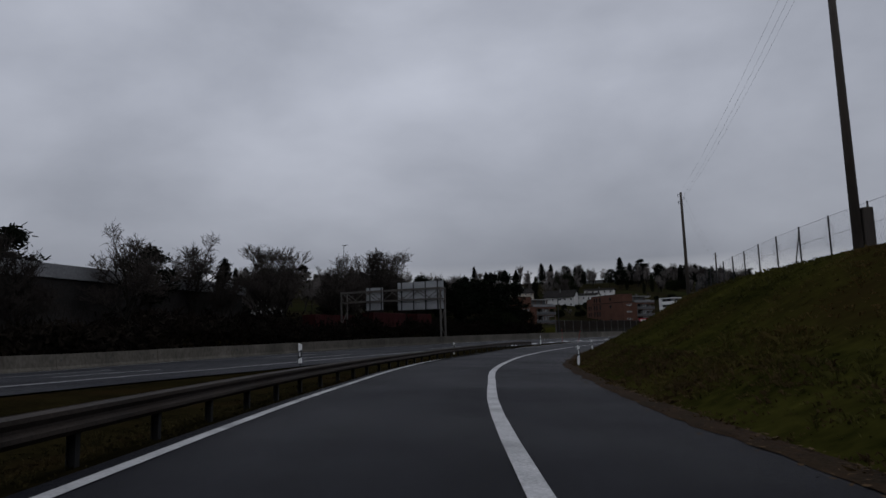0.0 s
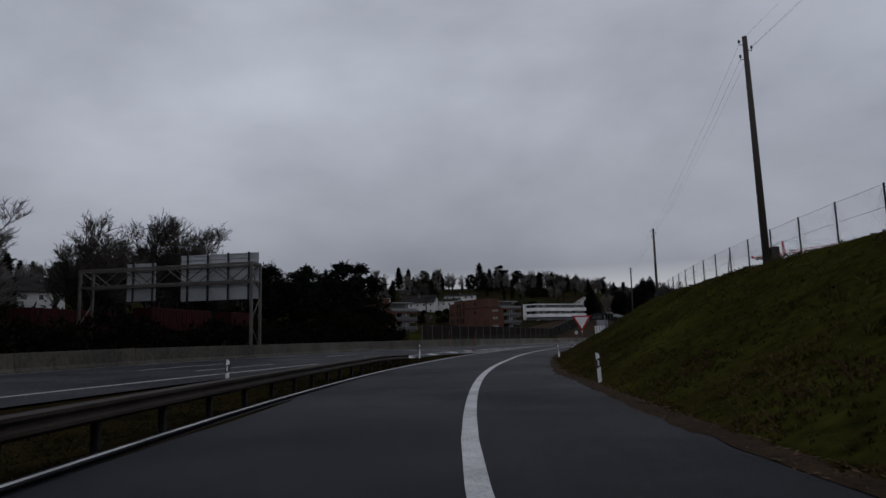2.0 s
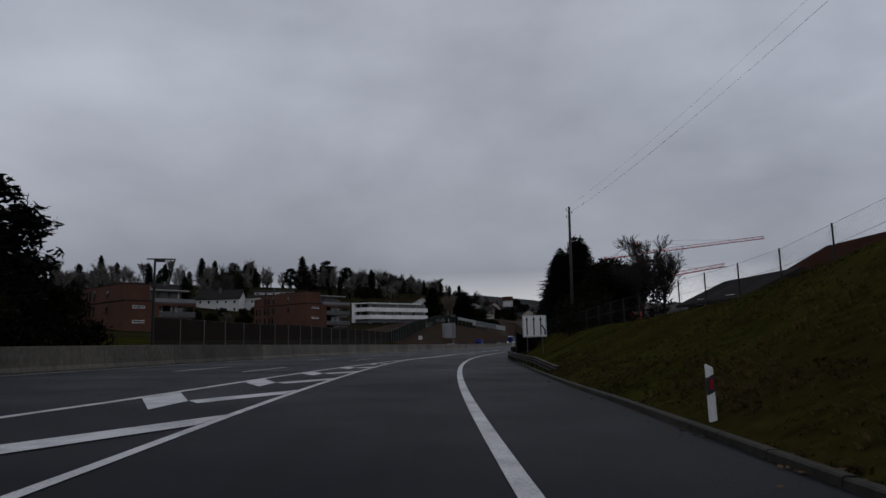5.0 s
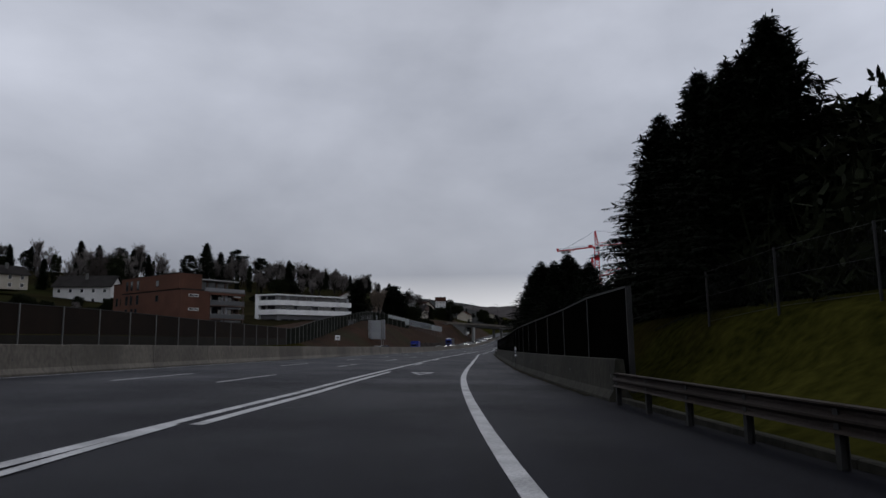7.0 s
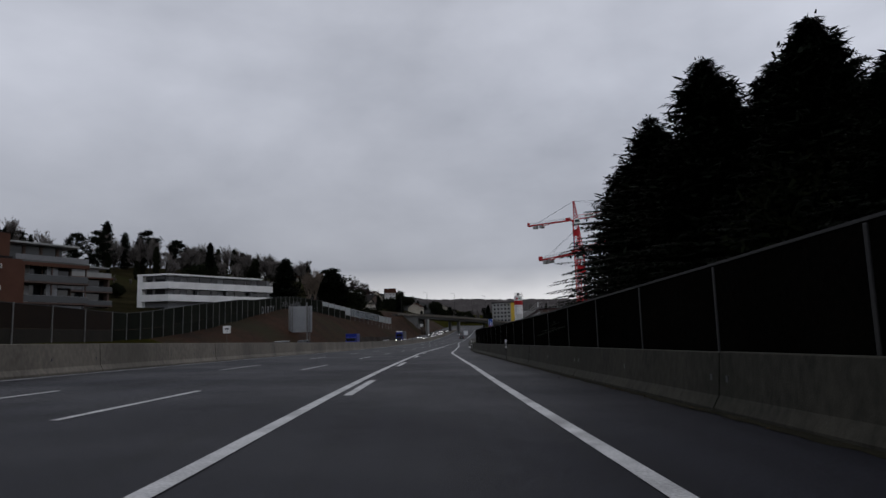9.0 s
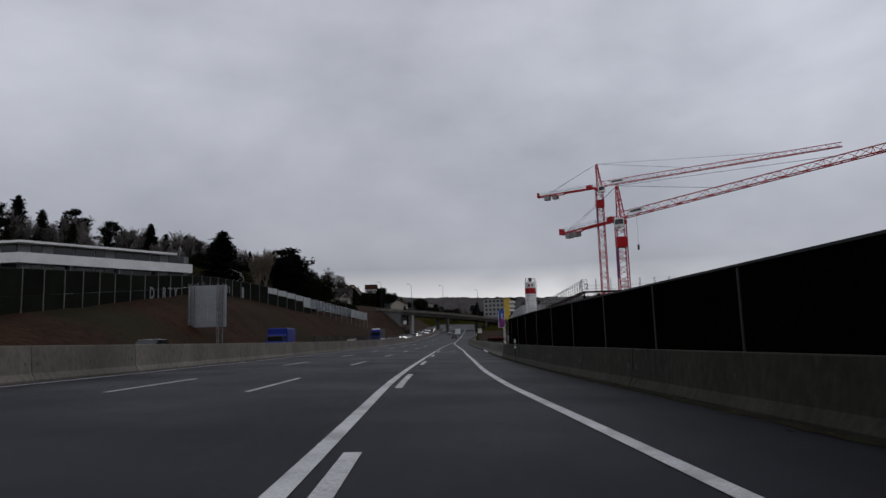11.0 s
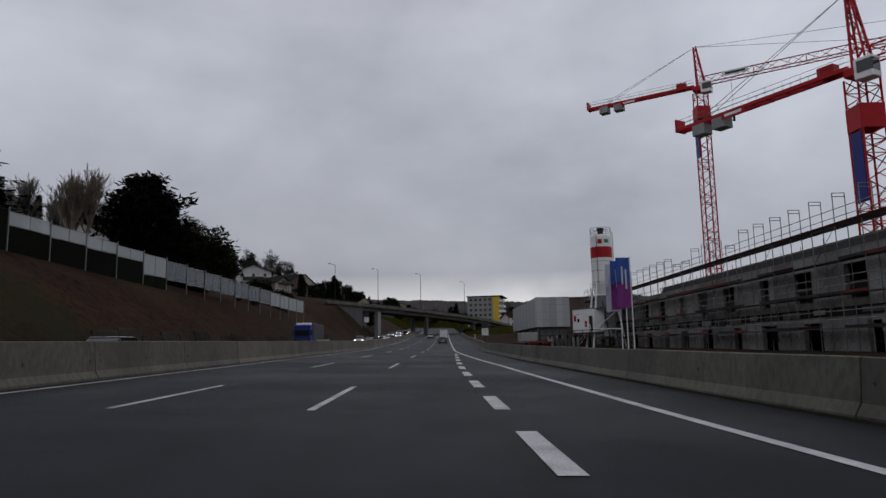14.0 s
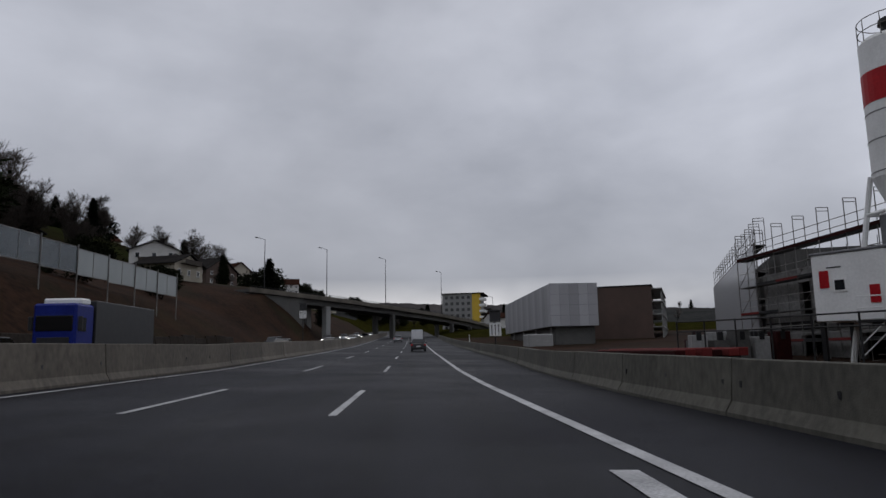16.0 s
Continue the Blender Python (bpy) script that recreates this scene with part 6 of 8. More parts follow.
def screen_fence():
    root = structure(base("screen_fence", pose(0, 0, 0), "translucent noise screens between steel posts on the brown slope", "noise barrier"), "", "")
    ss = [421.0 + 5.72 * i for i in range(17)]
    foot = lambda q: ground_z(q, fence_n(q))
    for i, (a, b) in enumerate(zip(ss, ss[1:])):
        mid = (a + b) / 2
        top = screen_top(mid)
        hh = 2.5 if i > 3 else 1.25
        place = lambda q, o, h: W(q, fence_n(q) + o, top - rz(q) + rz(mid) + h)
        dark = max(hh + 0.5, top - foot(mid) + 0.1)
        low = sweep("base_panel", [a + 0.08, b - 0.08], [(-0.05, -dark), (-0.05, -hh - 0.08), (0.05, -hh - 0.08), (0.05, -dark)], place, None)
        if i < 5:
            link_mesh("base_panel", low, NOISE_GREEN, root)
        for k in (0, 1):
            u0, u1 = a + (b - a) * k / 2 + 0.08, a + (b - a) * (k + 1) / 2 - 0.05
            me = sweep("screen_pane", [u0, u1], [(-0.015, -hh), (-0.015, 0.0), (0.015, 0.0), (0.015, -hh)], place, None)
            link_mesh("screen_pane", me, PANE_PALE if i < 5 or i > 11 else PANE_DIM, root)
        bm = bmesh.new()
        for h in (0.0, -hh):
            tube(bm, place(a, 0, h), place(b, 0, h), 0.045, 0.045, 5)
        tube(bm, place(mid, 0.02, -hh), place(mid, 0.02, 0), 0.03, 0.03, 5)
        part("rail", bm, TUBE, root)
    for q in ss:
        z0 = foot(q) - 0.4
        part("post", one(box, -0.045, 0.045, -0.045, 0.045, 0, screen_top(q) + 0.3 - z0, Matrix.Translation(W(q, fence_n(q) + 0.08, z0)) @ pose(0, 0, 0, 0, 0, heading(q))), TUBE, root)


# one kind of pane: reflection and see-through brightness put into two colours
PANE_PALE = clear_pane("bright_screen", (0.40, 0.43, 0.43), 0.70)
PANE_DIM = clear_pane("dim_screen", (0.17, 0.20, 0.22), 0.56)
screen_fence()
# low masonry at the foot of the slope
FOOT_SLAB = surface("muddy_concrete", (0.022, 0.018, 0.015), (0.062, 0.052, 0.044), 0.25, 3, (0.85, 1.0), bump=0.4, stain=0.8, stain_colour=(0.020, 0.014, 0.009), spec=0.05)
foot_wall = structure(base("foot_wall", pose(0, 0, 0), "low stained concrete slabs along the foot of the slope", "wall"), "", "")
for k in range(26):
    q = 415 + k * 4.2
    h = 1.5 + 0.6 * noise.noise(Vector((k * 0.7, 0, 0))) - 0.02 * k
    n_ = barrier_left(q) - 14.6
    part("slab", one(box, -0.12, 0.12, -2.05, 2.05, -0.6, h + 0.95, Matrix.Translation(W(q, n_, 0.3)) @ pose(0, 0, 0, 0, -12, heading(q)), 0.04), FOOT_SLAB, foot_wall)

# houses on the slope
for s, n, w, d, h, p, turn, wall, roof, fl, half in (
    (605, -67.5, 12, 10, 5.6, 22, 12, RENDER_WHITE, ROOF_DARK, 2, True), (541, -70, 9, 8, 3.4, 24, 60, CLAD_BROWN, ROOF_DARK, 1, False),
    (582, -56, 11, 10, 3.8, 22, 75, RENDER_CREAM, ROOF_DARK, 1, True), (630, -62, 15, 11, 4.6, 28, 70, CLAD_BROWN, ROOF_DARK, 2, True),
    (640, -62, 12, 10, 5.0, 38, 15, RENDER_WHITE, ROOF_DARK, 2, False), (690, -70, 13, 10, 5.5, 34, 50, RENDER_CREAM, ROOF_TILE, 2, False),
    (518, -84, 12, 9, 5.2, 28, 30, RENDER_WHITE, ROOF_TILE, 2, False), (500, -58, 13, 8, 3.0, 14, 65, RENDER_WHITE, ROOF_DARK, 1, False),
    (135, -112, 14, 10, 6.0, 28, -60, RENDER_CREAM, ROOF_TILE, 2, False), (168, -130, 14, 10, 6.0, 28, -40, RENDER_WHITE, ROOF_DARK, 2, False),
    (110, -88, 16, 9, 5.0, 22, -70, RENDER_WHITE, ROOF_DARK, 2, False)):
    kinds = "white-rendered" if wall is RENDER_WHITE else "cream-rendered" if wall is RENDER_CREAM else "dark-walled"
    gable_house(s, n, w, d, h, p, turn, wall, roof, f"{kinds} house with a {'dark' if roof is ROOF_DARK else 'brown tiled'} gabled roof on the slope", fl, half=half)

# the large white villa above the blocks, and a long low house beside it
for x, y, z, w, d, h, p, turn, wall, roof, text in (
    (29.5, 408.5, 17.4, 11.5, 19.0, 6.6, 35, -110.6, RENDER_WHITE, ROOF_DARK, "large white villa with a broad dark hipped roof above the blocks"),
    (46.0, 412.0, 17.8, 9.0, 13.0, 7.0, 16, -110.6, RENDER_WHITE, ROOF_DARK, "white wing of the villa with a low dark roof"),
    (54.0, 418.0, 23.0, 8.0, 18.0, 5.0, 14, -104.0, RENDER_WHITE, ROOF_DARK, "long low white house with a flat dark roof on the slope"),
    (5.0, 395.0, 21.5, 9.0, 11.0, 5.0, 32, -60.0, RENDER_CREAM, ROOF_DARK, "cream-rendered house with a steep dark roof among trees")):
    q, c = min(((Vector((x, y)) - W(k, 0).xy).length, k) for k in range(300, 480))
    gable_house(c, 0, w, d, h, p, 0, wall, roof, text, 2, z=0.0).matrix_basis = pose(x, y, z, 0, 0, turn)

# trees of the bank and the slope, by stretches
for key, s, n, h in (("bare0", 82, -43, 14.0), ("bare1", 62, -45, 13.5), ("bare3", 50, -44, 12.5), ("bare1", 74, -47, 14.5), ("bare0", 111, -44, 16.5), ("bare3", 122, -49, 18.5), ("bare1", 104, -45, 15.0), ("bare0", 131, -52, 19.0), ("bare0", 90, -46, 14.5), ("bare3", 101, -44, 14.0), ("bare2", 108, -46, 12.0), ("bare0", 118, -49, 13.0), ("bare3", 128, -47, 13.5),
                     ("pine1", 68, -48, 11.0), ("pine0", 56, -54, 12.0), ("bare1", 38, -46, 10.5), ("bare2", 74, -43, 9.0), ("bare0", 96, -52, 11.5),
                     ("pine0", 137, -43, 12.5), ("pine2", 143, -41, 12.0), ("pine1", 149, -44, 13.5), ("pine2", 163, -40, 15.5), ("pine0", 156, -41, 15.0), ("bare1", 142, -47, 14.0), ("pine0", 168, -44, 11.5),
                     ("pine2", 135, -48, 12.5), ("bush1", 148, -38, 6.0), ("bush0", 160, -38.5, 6.0), ("bush1", 170, -41, 6.5), ("bare3", 130, -54, 13.0)):
    tree(key, s, n, h, "trees along the far verge")
# large conifers on the slope above the screens
for key, s, n, h in (("bush1", 487, -44, 7.0), ("bush1", 480, -46, 7.0),
                     ("poplar", 455.0, -50.5, 15.6), ("poplar", 457.5, -52, 15.0), ("poplar", 452.5, -51.5, 14.0), ("spruce2", 452, -63, 9.0), ("bare1", 500, -50, 9.0), ("bare3", 511, -53, 10.0), ("bare0", 548, -70, 13.0), ("bare2", 556, -76, 12.0),
                     ("bush1", 506, -40, 5.5), ("bush0", 528, -38, 4.5), ("bush1", 538, -42, 5.0), ("spruce2", 611, -52, 10.0),
                     ("column1", 606, -50, 8.0), ("spruce2", 660, -50, 11.0), ("spruce0", 668, -52, 10.0), ("bare2", 540, -56, 9.0)):
    tree(key, s, n, h, "trees above the slope")
for key, s, n, h, w in (("spruce1", 435, -54, 16.6, 1.55), ("spruce0", 437.5, -55.5, 14.0, 1.6), ("pine2", 467, -44.5, 17.6, 1.15), ("pine0", 464, -46, 15.5, 1.3), ("spruce0", 473, -45.5, 15.8, 1.2),
                        ("bush1", 470, -43, 10.0, 1.2), ("bush1", 484, -42.5, 8.6, 1.1), ("spruce2", 616.5, -40.4, 12.5, 1.3), ("spruce2", 650, -30.5, 11.0, 1.0)):
    tree(key, s, n, h, "large conifers above the slope", wide=w)
rnd = random.Random(7)
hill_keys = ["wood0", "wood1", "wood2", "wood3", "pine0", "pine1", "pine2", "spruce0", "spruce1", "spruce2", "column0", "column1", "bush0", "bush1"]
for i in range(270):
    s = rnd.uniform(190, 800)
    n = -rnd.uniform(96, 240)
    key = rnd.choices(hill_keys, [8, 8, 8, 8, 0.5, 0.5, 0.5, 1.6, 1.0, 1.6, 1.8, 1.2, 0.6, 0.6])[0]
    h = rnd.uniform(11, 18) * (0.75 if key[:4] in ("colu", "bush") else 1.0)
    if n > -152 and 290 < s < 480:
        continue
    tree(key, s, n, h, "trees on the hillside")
for i in range(30):
    s, n = rnd.uniform(300, 470), -rnd.uniform(94, 118)
    tree(rnd.choice(["bush0", "bush1", "column0", "wood2", "wood1", "bush0"]), s, n, rnd.uniform(3.0, 5.0), "garden shrubs on the slope")
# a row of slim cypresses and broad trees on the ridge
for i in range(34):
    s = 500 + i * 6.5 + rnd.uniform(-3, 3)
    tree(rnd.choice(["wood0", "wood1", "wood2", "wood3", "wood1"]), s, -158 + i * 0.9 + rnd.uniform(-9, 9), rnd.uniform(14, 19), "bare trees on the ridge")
for i in range(22):
    s = 470 + i * 10.5 + rnd.uniform(-4, 4)
    tree(rnd.choice(["bush1", "column1", "spruce2", "column0", "bush1"]), s, -132 + rnd.uniform(-12, 14), rnd.uniform(5, 8), "dark evergreens below the ridge")
for s, n, h, key in ((585, -148, 13, "column0"), (592, -146, 12, "column0"), (599, -144, 14, "column0"), (606, -142, 12, "column0"), (613, -140, 15, "column1"), (622, -138, 14, "column0"),
                     (570, -150, 14, "spruce2"), (640, -128, 14, "pine0"), (634, -132, 12, "bush1"), (470, -178, 14, "spruce0"), (480, -180, 13, "pine1"), (455, -176, 12, "spruce2"), (405, -160, 11, "spruce2"), (395, -165, 12, "spruce0")):
    tree(key, s, n, h, "evergreens on the ridge")
for i, (s, n, h, key) in enumerate(((549, -159, 21, "pine2"), (519, -165, 22, "spruce1"), (526, -160, 18, "spruce1"), (556, -150, 18, "pine0"), (550, -128, 19, "spruce0"), (528, -62, 18, "bare0"), (535, -63, 14, "bare3"), (522, -58, 11, "spruce0"), (655, -52, 11, "bush1"), (602, -131, 15, "bare2"), (612, -138, 14, "column0"),
                                    (616, -134, 13, "column0"), (478, -146, 17, "pine2"), (470, -150, 15, "pine0"), (392, -140, 17, "bare0"), (502, -56, 13, "pine2"))):
    tree(key, s, n, h, "tall trees on the skyline")
rnd = random.Random(9)
for i in range(60):
    s, n = rnd.uniform(-40, 200), -rnd.uniform(62, 150)
    tree(rnd.choice(["wood0", "wood1", "wood2", "wood3", "wood0", "pine1", "pine0", "spruce1", "bush1"]), s, n, rnd.uniform(10, 16), "trees behind the far verge")
for i in range(36):
    tree(rnd.choice(["wood0", "wood1", "pine1", "spruce1", "bush1", "bush0"]), rnd.uniform(915, 985), rnd.uniform(-75, 70), rnd.uniform(8, 14), "trees on the far hills")
for i in range(50):
    s, n = rnd.uniform(700, 1300), rnd.choice([-1, 1]) * rnd.uniform(70, 320)
    tree(rnd.choice(["wood0", "wood1", "wood3", "pine1", "spruce1", "bush1"]), s, n, rnd.uniform(9, 15), "trees on the far hills")


def power_mast(s, n, h, arm):
    root = base("power_mast", at(s, n, ground_z(s, n) - 0.3, 20), "slim dark mast with a cross arm beside the motorway", "mast")
    part("shaft", one(tube, (0, 0, 0), (0, 0, h), 0.17, 0.10, 8), STEEL_DARK, root)
    part("cross_arm", one(box, -arm * 0.4, arm, -0.06, 0.06, h - 0.12, h), STEEL_DARK, root)
    part("bracket", one(box, arm * 0.05, arm * 0.5, -0.1, 0.1, h - 0.35, h - 0.12), STEEL_DARK, root)
    for z in (h - 2.6, h - 2.9):
        part("clamp", one(tube, (-0.22, 0, z), (0.22, 0, z), 0.06, 0.06, 6), STEEL_DARK, root)


power_mast(171.5, -29.9, 10.3, 1.9)
power_mast(210, -140, 26, 2.0)

# ---------------------------------------------------------------- right: sheds behind the bank


def shed(s, n, z, w, d, h, pitch, turn, label, wall, roof):
    gable_house(s, n, w, d, h, pitch, turn, wall, roof, label, 1, z=z, chimney=False, wins=2, group="farm buildings behind the bank")


shed(158, 22.8, 2.6, 7, 9, 1.5, 24, 8, "low dark farm shed with a brown roof", CLAD_BROWN, ROOF_DARK)
shed(155, 31.5, 2.8, 12, 16, 2.4, 28, 5, "dark farmhouse with a large rust-brown roof", CLAD_BROWN, ROOF_TILE)
shed(182, 27, 2.2, 7, 9, 1.6, 18, -20, "low farm shed with a grey roof", CLAD_BROWN, ROOF_DARK)

# ---------------------------------------------------------------- construction site


def at_abs(s, n, z, turn=0.0):
    p = W(s, n)
    return pose(p.x, p.y, z, 0, 0, heading(s) + turn)


def lattice_rods(a, b, w, h, bays, r=0.05, tri_section=False, taper=1.0):
    """The rods of a lattice beam from a to b with width w and height h: chords, then zigzag braces and cross ties."""
    rods = []
    a, b = Vector(a), Vector(b)
    d = (b - a).normalized()
    up = Vector((0, 0, 1)) if abs(d.z) < 0.9 else Vector((0, 1, 0))
    side = d.cross(up).normalized()
    up = side.cross(d).normalized()
    if tri_section:
        ch = [(-w / 2, 0), (w / 2, 0), (0, h)]
    else:
        ch = [(-w / 2, -h / 2), (w / 2, -h / 2), (w / 2, h / 2), (-w / 2, h / 2)]

    def at_(u, c):
        k = 1 + (taper - 1) * u
        return a + (b - a) * u + side * c[0] * k + up * c[1] * k

    n = len(ch)
    for c in ch:
        rods.append(("chord", at_(0, c), at_(1, c), r * 1.35, 4))
    for i in range(bays):
        u0, u1 = i / bays, (i + 1) / bays
        for j in range(n):
            c0, c1 = ch[j], ch[(j + 1) % n]
            p, q = (c0, c1) if i % 2 else (c1, c0)
            rods.append(("brace", at_(u0, p), at_(u1, q), r * 0.7, 3))
            if i % 4 == 0:
                rods.append(("tie", at_(u0, c0), at_(u0, c1), r * 0.7, 3))
    return rods


def lattice(bm, *args, **more):
    for kind, p, q, r, sides in lattice_rods(*args, **more):
        tube(bm, p, q, r, r, sides)


def lattice_parts(parent, name, *args):
    """Each rod of a lattice as a part of its own."""
    for kind, p, q, r, sides in lattice_rods(*args):
        part(name + "_" + kind, one(tube, p, q, r, r, sides), RED, parent)


def tower_crane(s, n, top, jib_z, bearing, jib_len, tail_len, rise, label, mast_w=1.9):
    """A red slewing crane: lattice mast, cabin, peak, jib, counter-jib with ballast and ties."""
    z0 = rz(s) - 0.2
    turn = bearing - heading(s)
    root = base("tower_crane", at_abs(s, n, 0, 0), label, "tower crane", "tower cranes on the site")
    seg, z = 6.0, z0
    mast_top = jib_z - 1.2
    k = max(1, round((mast_top - z0) / seg))
    for i in range(k):
        a, b = z0 + (mast_top - z0) * i / k, z0 + (mast_top - z0) * (i + 1) / k
        lattice_parts(root, "mast", (0, 0, a), (0, 0, b), mast_w, mast_w, 5, 0.09)
    part("base_block", one(box, -2.4, 2.4, -2.4, 2.4, z0 - 0.3, z0 + 0.8, bevel=0.05), CONCRETE_LIGHT, root)
    head = new("slewing_head")
    head.parent = root
    head.matrix_basis = pose(0, 0, 0, 0, 0, turn)
    part("turntable", one(box, -1.05, 1.05, -1.05, 1.05, mast_top, jib_z - 0.3, bevel=0.06), RED, head, "red slewing ring")
    bm = one(lattice, (0.3, 0, jib_z - 0.3), (-0.4, 0, top), 1.3, 1.3, 6, 0.10, taper=0.3)
    part("peak", bm, RED, head, "red tower peak")
    end = Vector((jib_len * math.cos(radians(rise)), 0, jib_z + jib_len * math.sin(radians(rise))))
    lattice_parts(head, "jib", (1.0, 0, jib_z), end, 1.5, 1.5, int(jib_len / 2.0), 0.075, True, 0.75)
    bm = bmesh.new()
    for y in (-0.6, 0.6):
        box(bm, -tail_len, -0.8, y - 0.12, y + 0.12, jib_z - 0.35, jib_z + 0.05)
    for i in range(int(tail_len / 2)):
        box(bm, -tail_len + i * 2, -tail_len + i * 2 + 0.15, -0.6, 0.6, jib_z - 0.3, jib_z - 0.15)
    part("counter_jib", bm, RED, head, "red counter-jib")
    part("end_plate", one(box, -tail_len - 0.25, -tail_len, -0.8, 0.8, jib_z - 0.4, jib_z + 1.2, bevel=0.04), RED, head)
    for x in (-tail_len + 2.2, -tail_len + 5.0):
        part("ballast_block", one(box, x, x + 1.7, -0.75, 0.75, jib_z - 1.6, jib_z - 0.35, bevel=0.05), CONCRETE_LIGHT, head, "pale concrete ballast")
    bm = bmesh.new()
    for h in (0.5, 1.0):
        for y in (-0.7, 0.7):
            tube(bm, (-tail_len, y, jib_z + h), (-1, y, jib_z + h), 0.025, 0.025, 4)
    for i in range(int(tail_len / 2)):
        for y in (-0.7, 0.7):
            tube(bm, (-tail_len + 2 * i, y, jib_z), (-tail_len + 2 * i, y, jib_z + 1.0), 0.02, 0.02, 4)
    part("walkway_rail", bm, STEEL, head)
    part("machine_house", one(box, -3.9, -2.2, -0.55, 0.55, jib_z + 0.05, jib_z + 0.95, bevel=0.05), RED, head, "red winch housing")
    cab = part("cabin", one(box, 0.6, 2.3, -2.3, -0.9, jib_z - 2.2, jib_z - 0.2, bevel=0.08), WHITE, head, "white driver cabin")
    part("cabin_glass", one(box, 0.9, 2.36, -2.34, -1.2, jib_z - 1.6, jib_z - 0.5), GLASS, cab)
    bm = bmesh.new()
    peak = Vector((-0.4, 0, top))
    for u in (0.42, 0.8):
        q = Vector((1, 0, jib_z)).lerp(end, u) + Vector((0, 0, 1.1))
        tube(bm, peak, q, 0.035, 0.035, 4)
    for y in (-0.5, 0.5):
        tube(bm, peak, (-tail_len + 2.5, y, jib_z), 0.035, 0.035, 4)
    part("tie_bar", bm, STEEL_DARK, head)
    # plain name boards in their colours
    part("name_board", one(box, 4.0, 8.2, -0.92, -0.86, jib_z + 0.35, jib_z + 1.25), WHITE, head, "white board with dark bars")
    part("board_bar", one(box, 4.5, 7.7, -0.95, -0.92, jib_z + 0.6, jib_z + 1.0), BLACK, head)
    part("name_board", one(box, -tail_len + 6.5, -tail_len + 9.5, -0.86, -0.80, jib_z - 0.9, jib_z - 0.1), RED, head, "red board with pale bar")
    part("board_bar", one(box, -tail_len + 6.9, -tail_len + 9.1, -0.89, -0.86, jib_z - 0.65, jib_z - 0.35), WHITE, head)
    part("mast_board", one(box, -1.15, 1.15, -1.15, 1.15, mast_top - 5.2, mast_top - 2.9), RED, root, "red cladding board round the mast")
    part("blue_banner", one(box, -1.12, -1.0, -0.8, 0.8, mast_top - 12.0, mast_top - 5.4), BLUE, root, "hanging blue banner")
    part("hoist_rope", one(tube, (5.2, 0, jib_z + 0.1), (5.2, 0, jib_z - 6.5), 0.025, 0.025, 4), STEEL_DARK, head)
    part("hook_block", one(box, 5.0, 5.4, -0.15, 0.15, jib_z - 7.6, jib_z - 6.5, bevel=0.05), STEEL_DARK, head)
    return root


tower_crane(475.4, 47.0, 53.0, 45.8, -68.1, 64.5, 20.5, 0, "tall red lattice tower crane with a level jib")
tower_crane(421.6, 40.8, 34.2, 26.6, -95.7, 64, 21.5, 0, "red lattice tower crane with a raised jib", 2.1)


def scaffold(parent, x0, x1, y, z0, levels, gap=2.5, lift=2.0, depth=0.75, posts_over=2.0, seed=1):
    """Tube scaffolding in bays along x in front of y: standards with portal heads, ledgers, planks, toe boards and rails."""
    r = random.Random(seed)
    k = max(1, round((x1 - x0) / gap))
    top = z0 + levels * lift
    for i in range(k + 1):
        x = x0 + (x1 - x0) * i / k
        head = top + (posts_over if r.random() < 0.85 else 1.15)
        bm = bmesh.new()
        for yy in (y, y - depth):
            tube(bm, (x, yy, z0), (x, yy, head), 0.030, 0.030, 5)
        for l in range(1, levels + 1):
            tube(bm, (x, y, z0 + l * lift), (x, y - depth, z0 + l * lift), 0.025, 0.025, 4)
        for h in (head, head - 0.22):
            tube(bm, (x, y, h), (x, y - depth, h), 0.026, 0.026, 4)
        part("scaffold_frame", bm, TUBE, parent)
    for l in range(1, levels + 1):
        z = z0 + l * lift
        for i in range(k):
            a, b = x0 + (x1 - x0) * i / k, x0 + (x1 - x0) * (i + 1) / k
            part("deck_plank", one(box, a + 0.03, b - 0.03, y - depth, y, z - 0.05, z), STEEL_DARK if r.random() < 0.7 else CONCRETE_DARK, parent)
            q = r.random()
            if l == levels or q < 0.75:
                m = DULL_RED if l == levels or q < 0.14 else RUST if q < 0.45 else STEEL_DARK
                part("toe_board", one(box, a, b, y - depth - 0.03, y - depth, z, z + (0.15 if l < levels else 0.2)), m, parent, "dull red toe board" if m is DULL_RED else "")
        for h in (0.5, 1.0):
            part("guard_rail", one(tube, (x0, y - depth, z + h), (x1, y - depth, z + h), 0.024, 0.024, 4), TUBE, parent)
    for i in range(0, k, 3):
        a, b = x0 + (x1 - x0) * i / k, x0 + (x1 - x0) * (i + 1) / k
        for l in range(levels):
            part("brace", one(tube, (a, y - depth, z0 + l * lift), (b, y - depth, z0 + (l + 1) * lift), 0.022, 0.022, 4), TUBE, parent)


RUST = surface("rusty_red_board", (0.10, 0.012, 0.012), (0.20, 0.025, 0.022), 0.8, 8, (0.6, 0.85), stain=0.5, stain_colour=(0.06, 0.03, 0.025), spec=0.2)


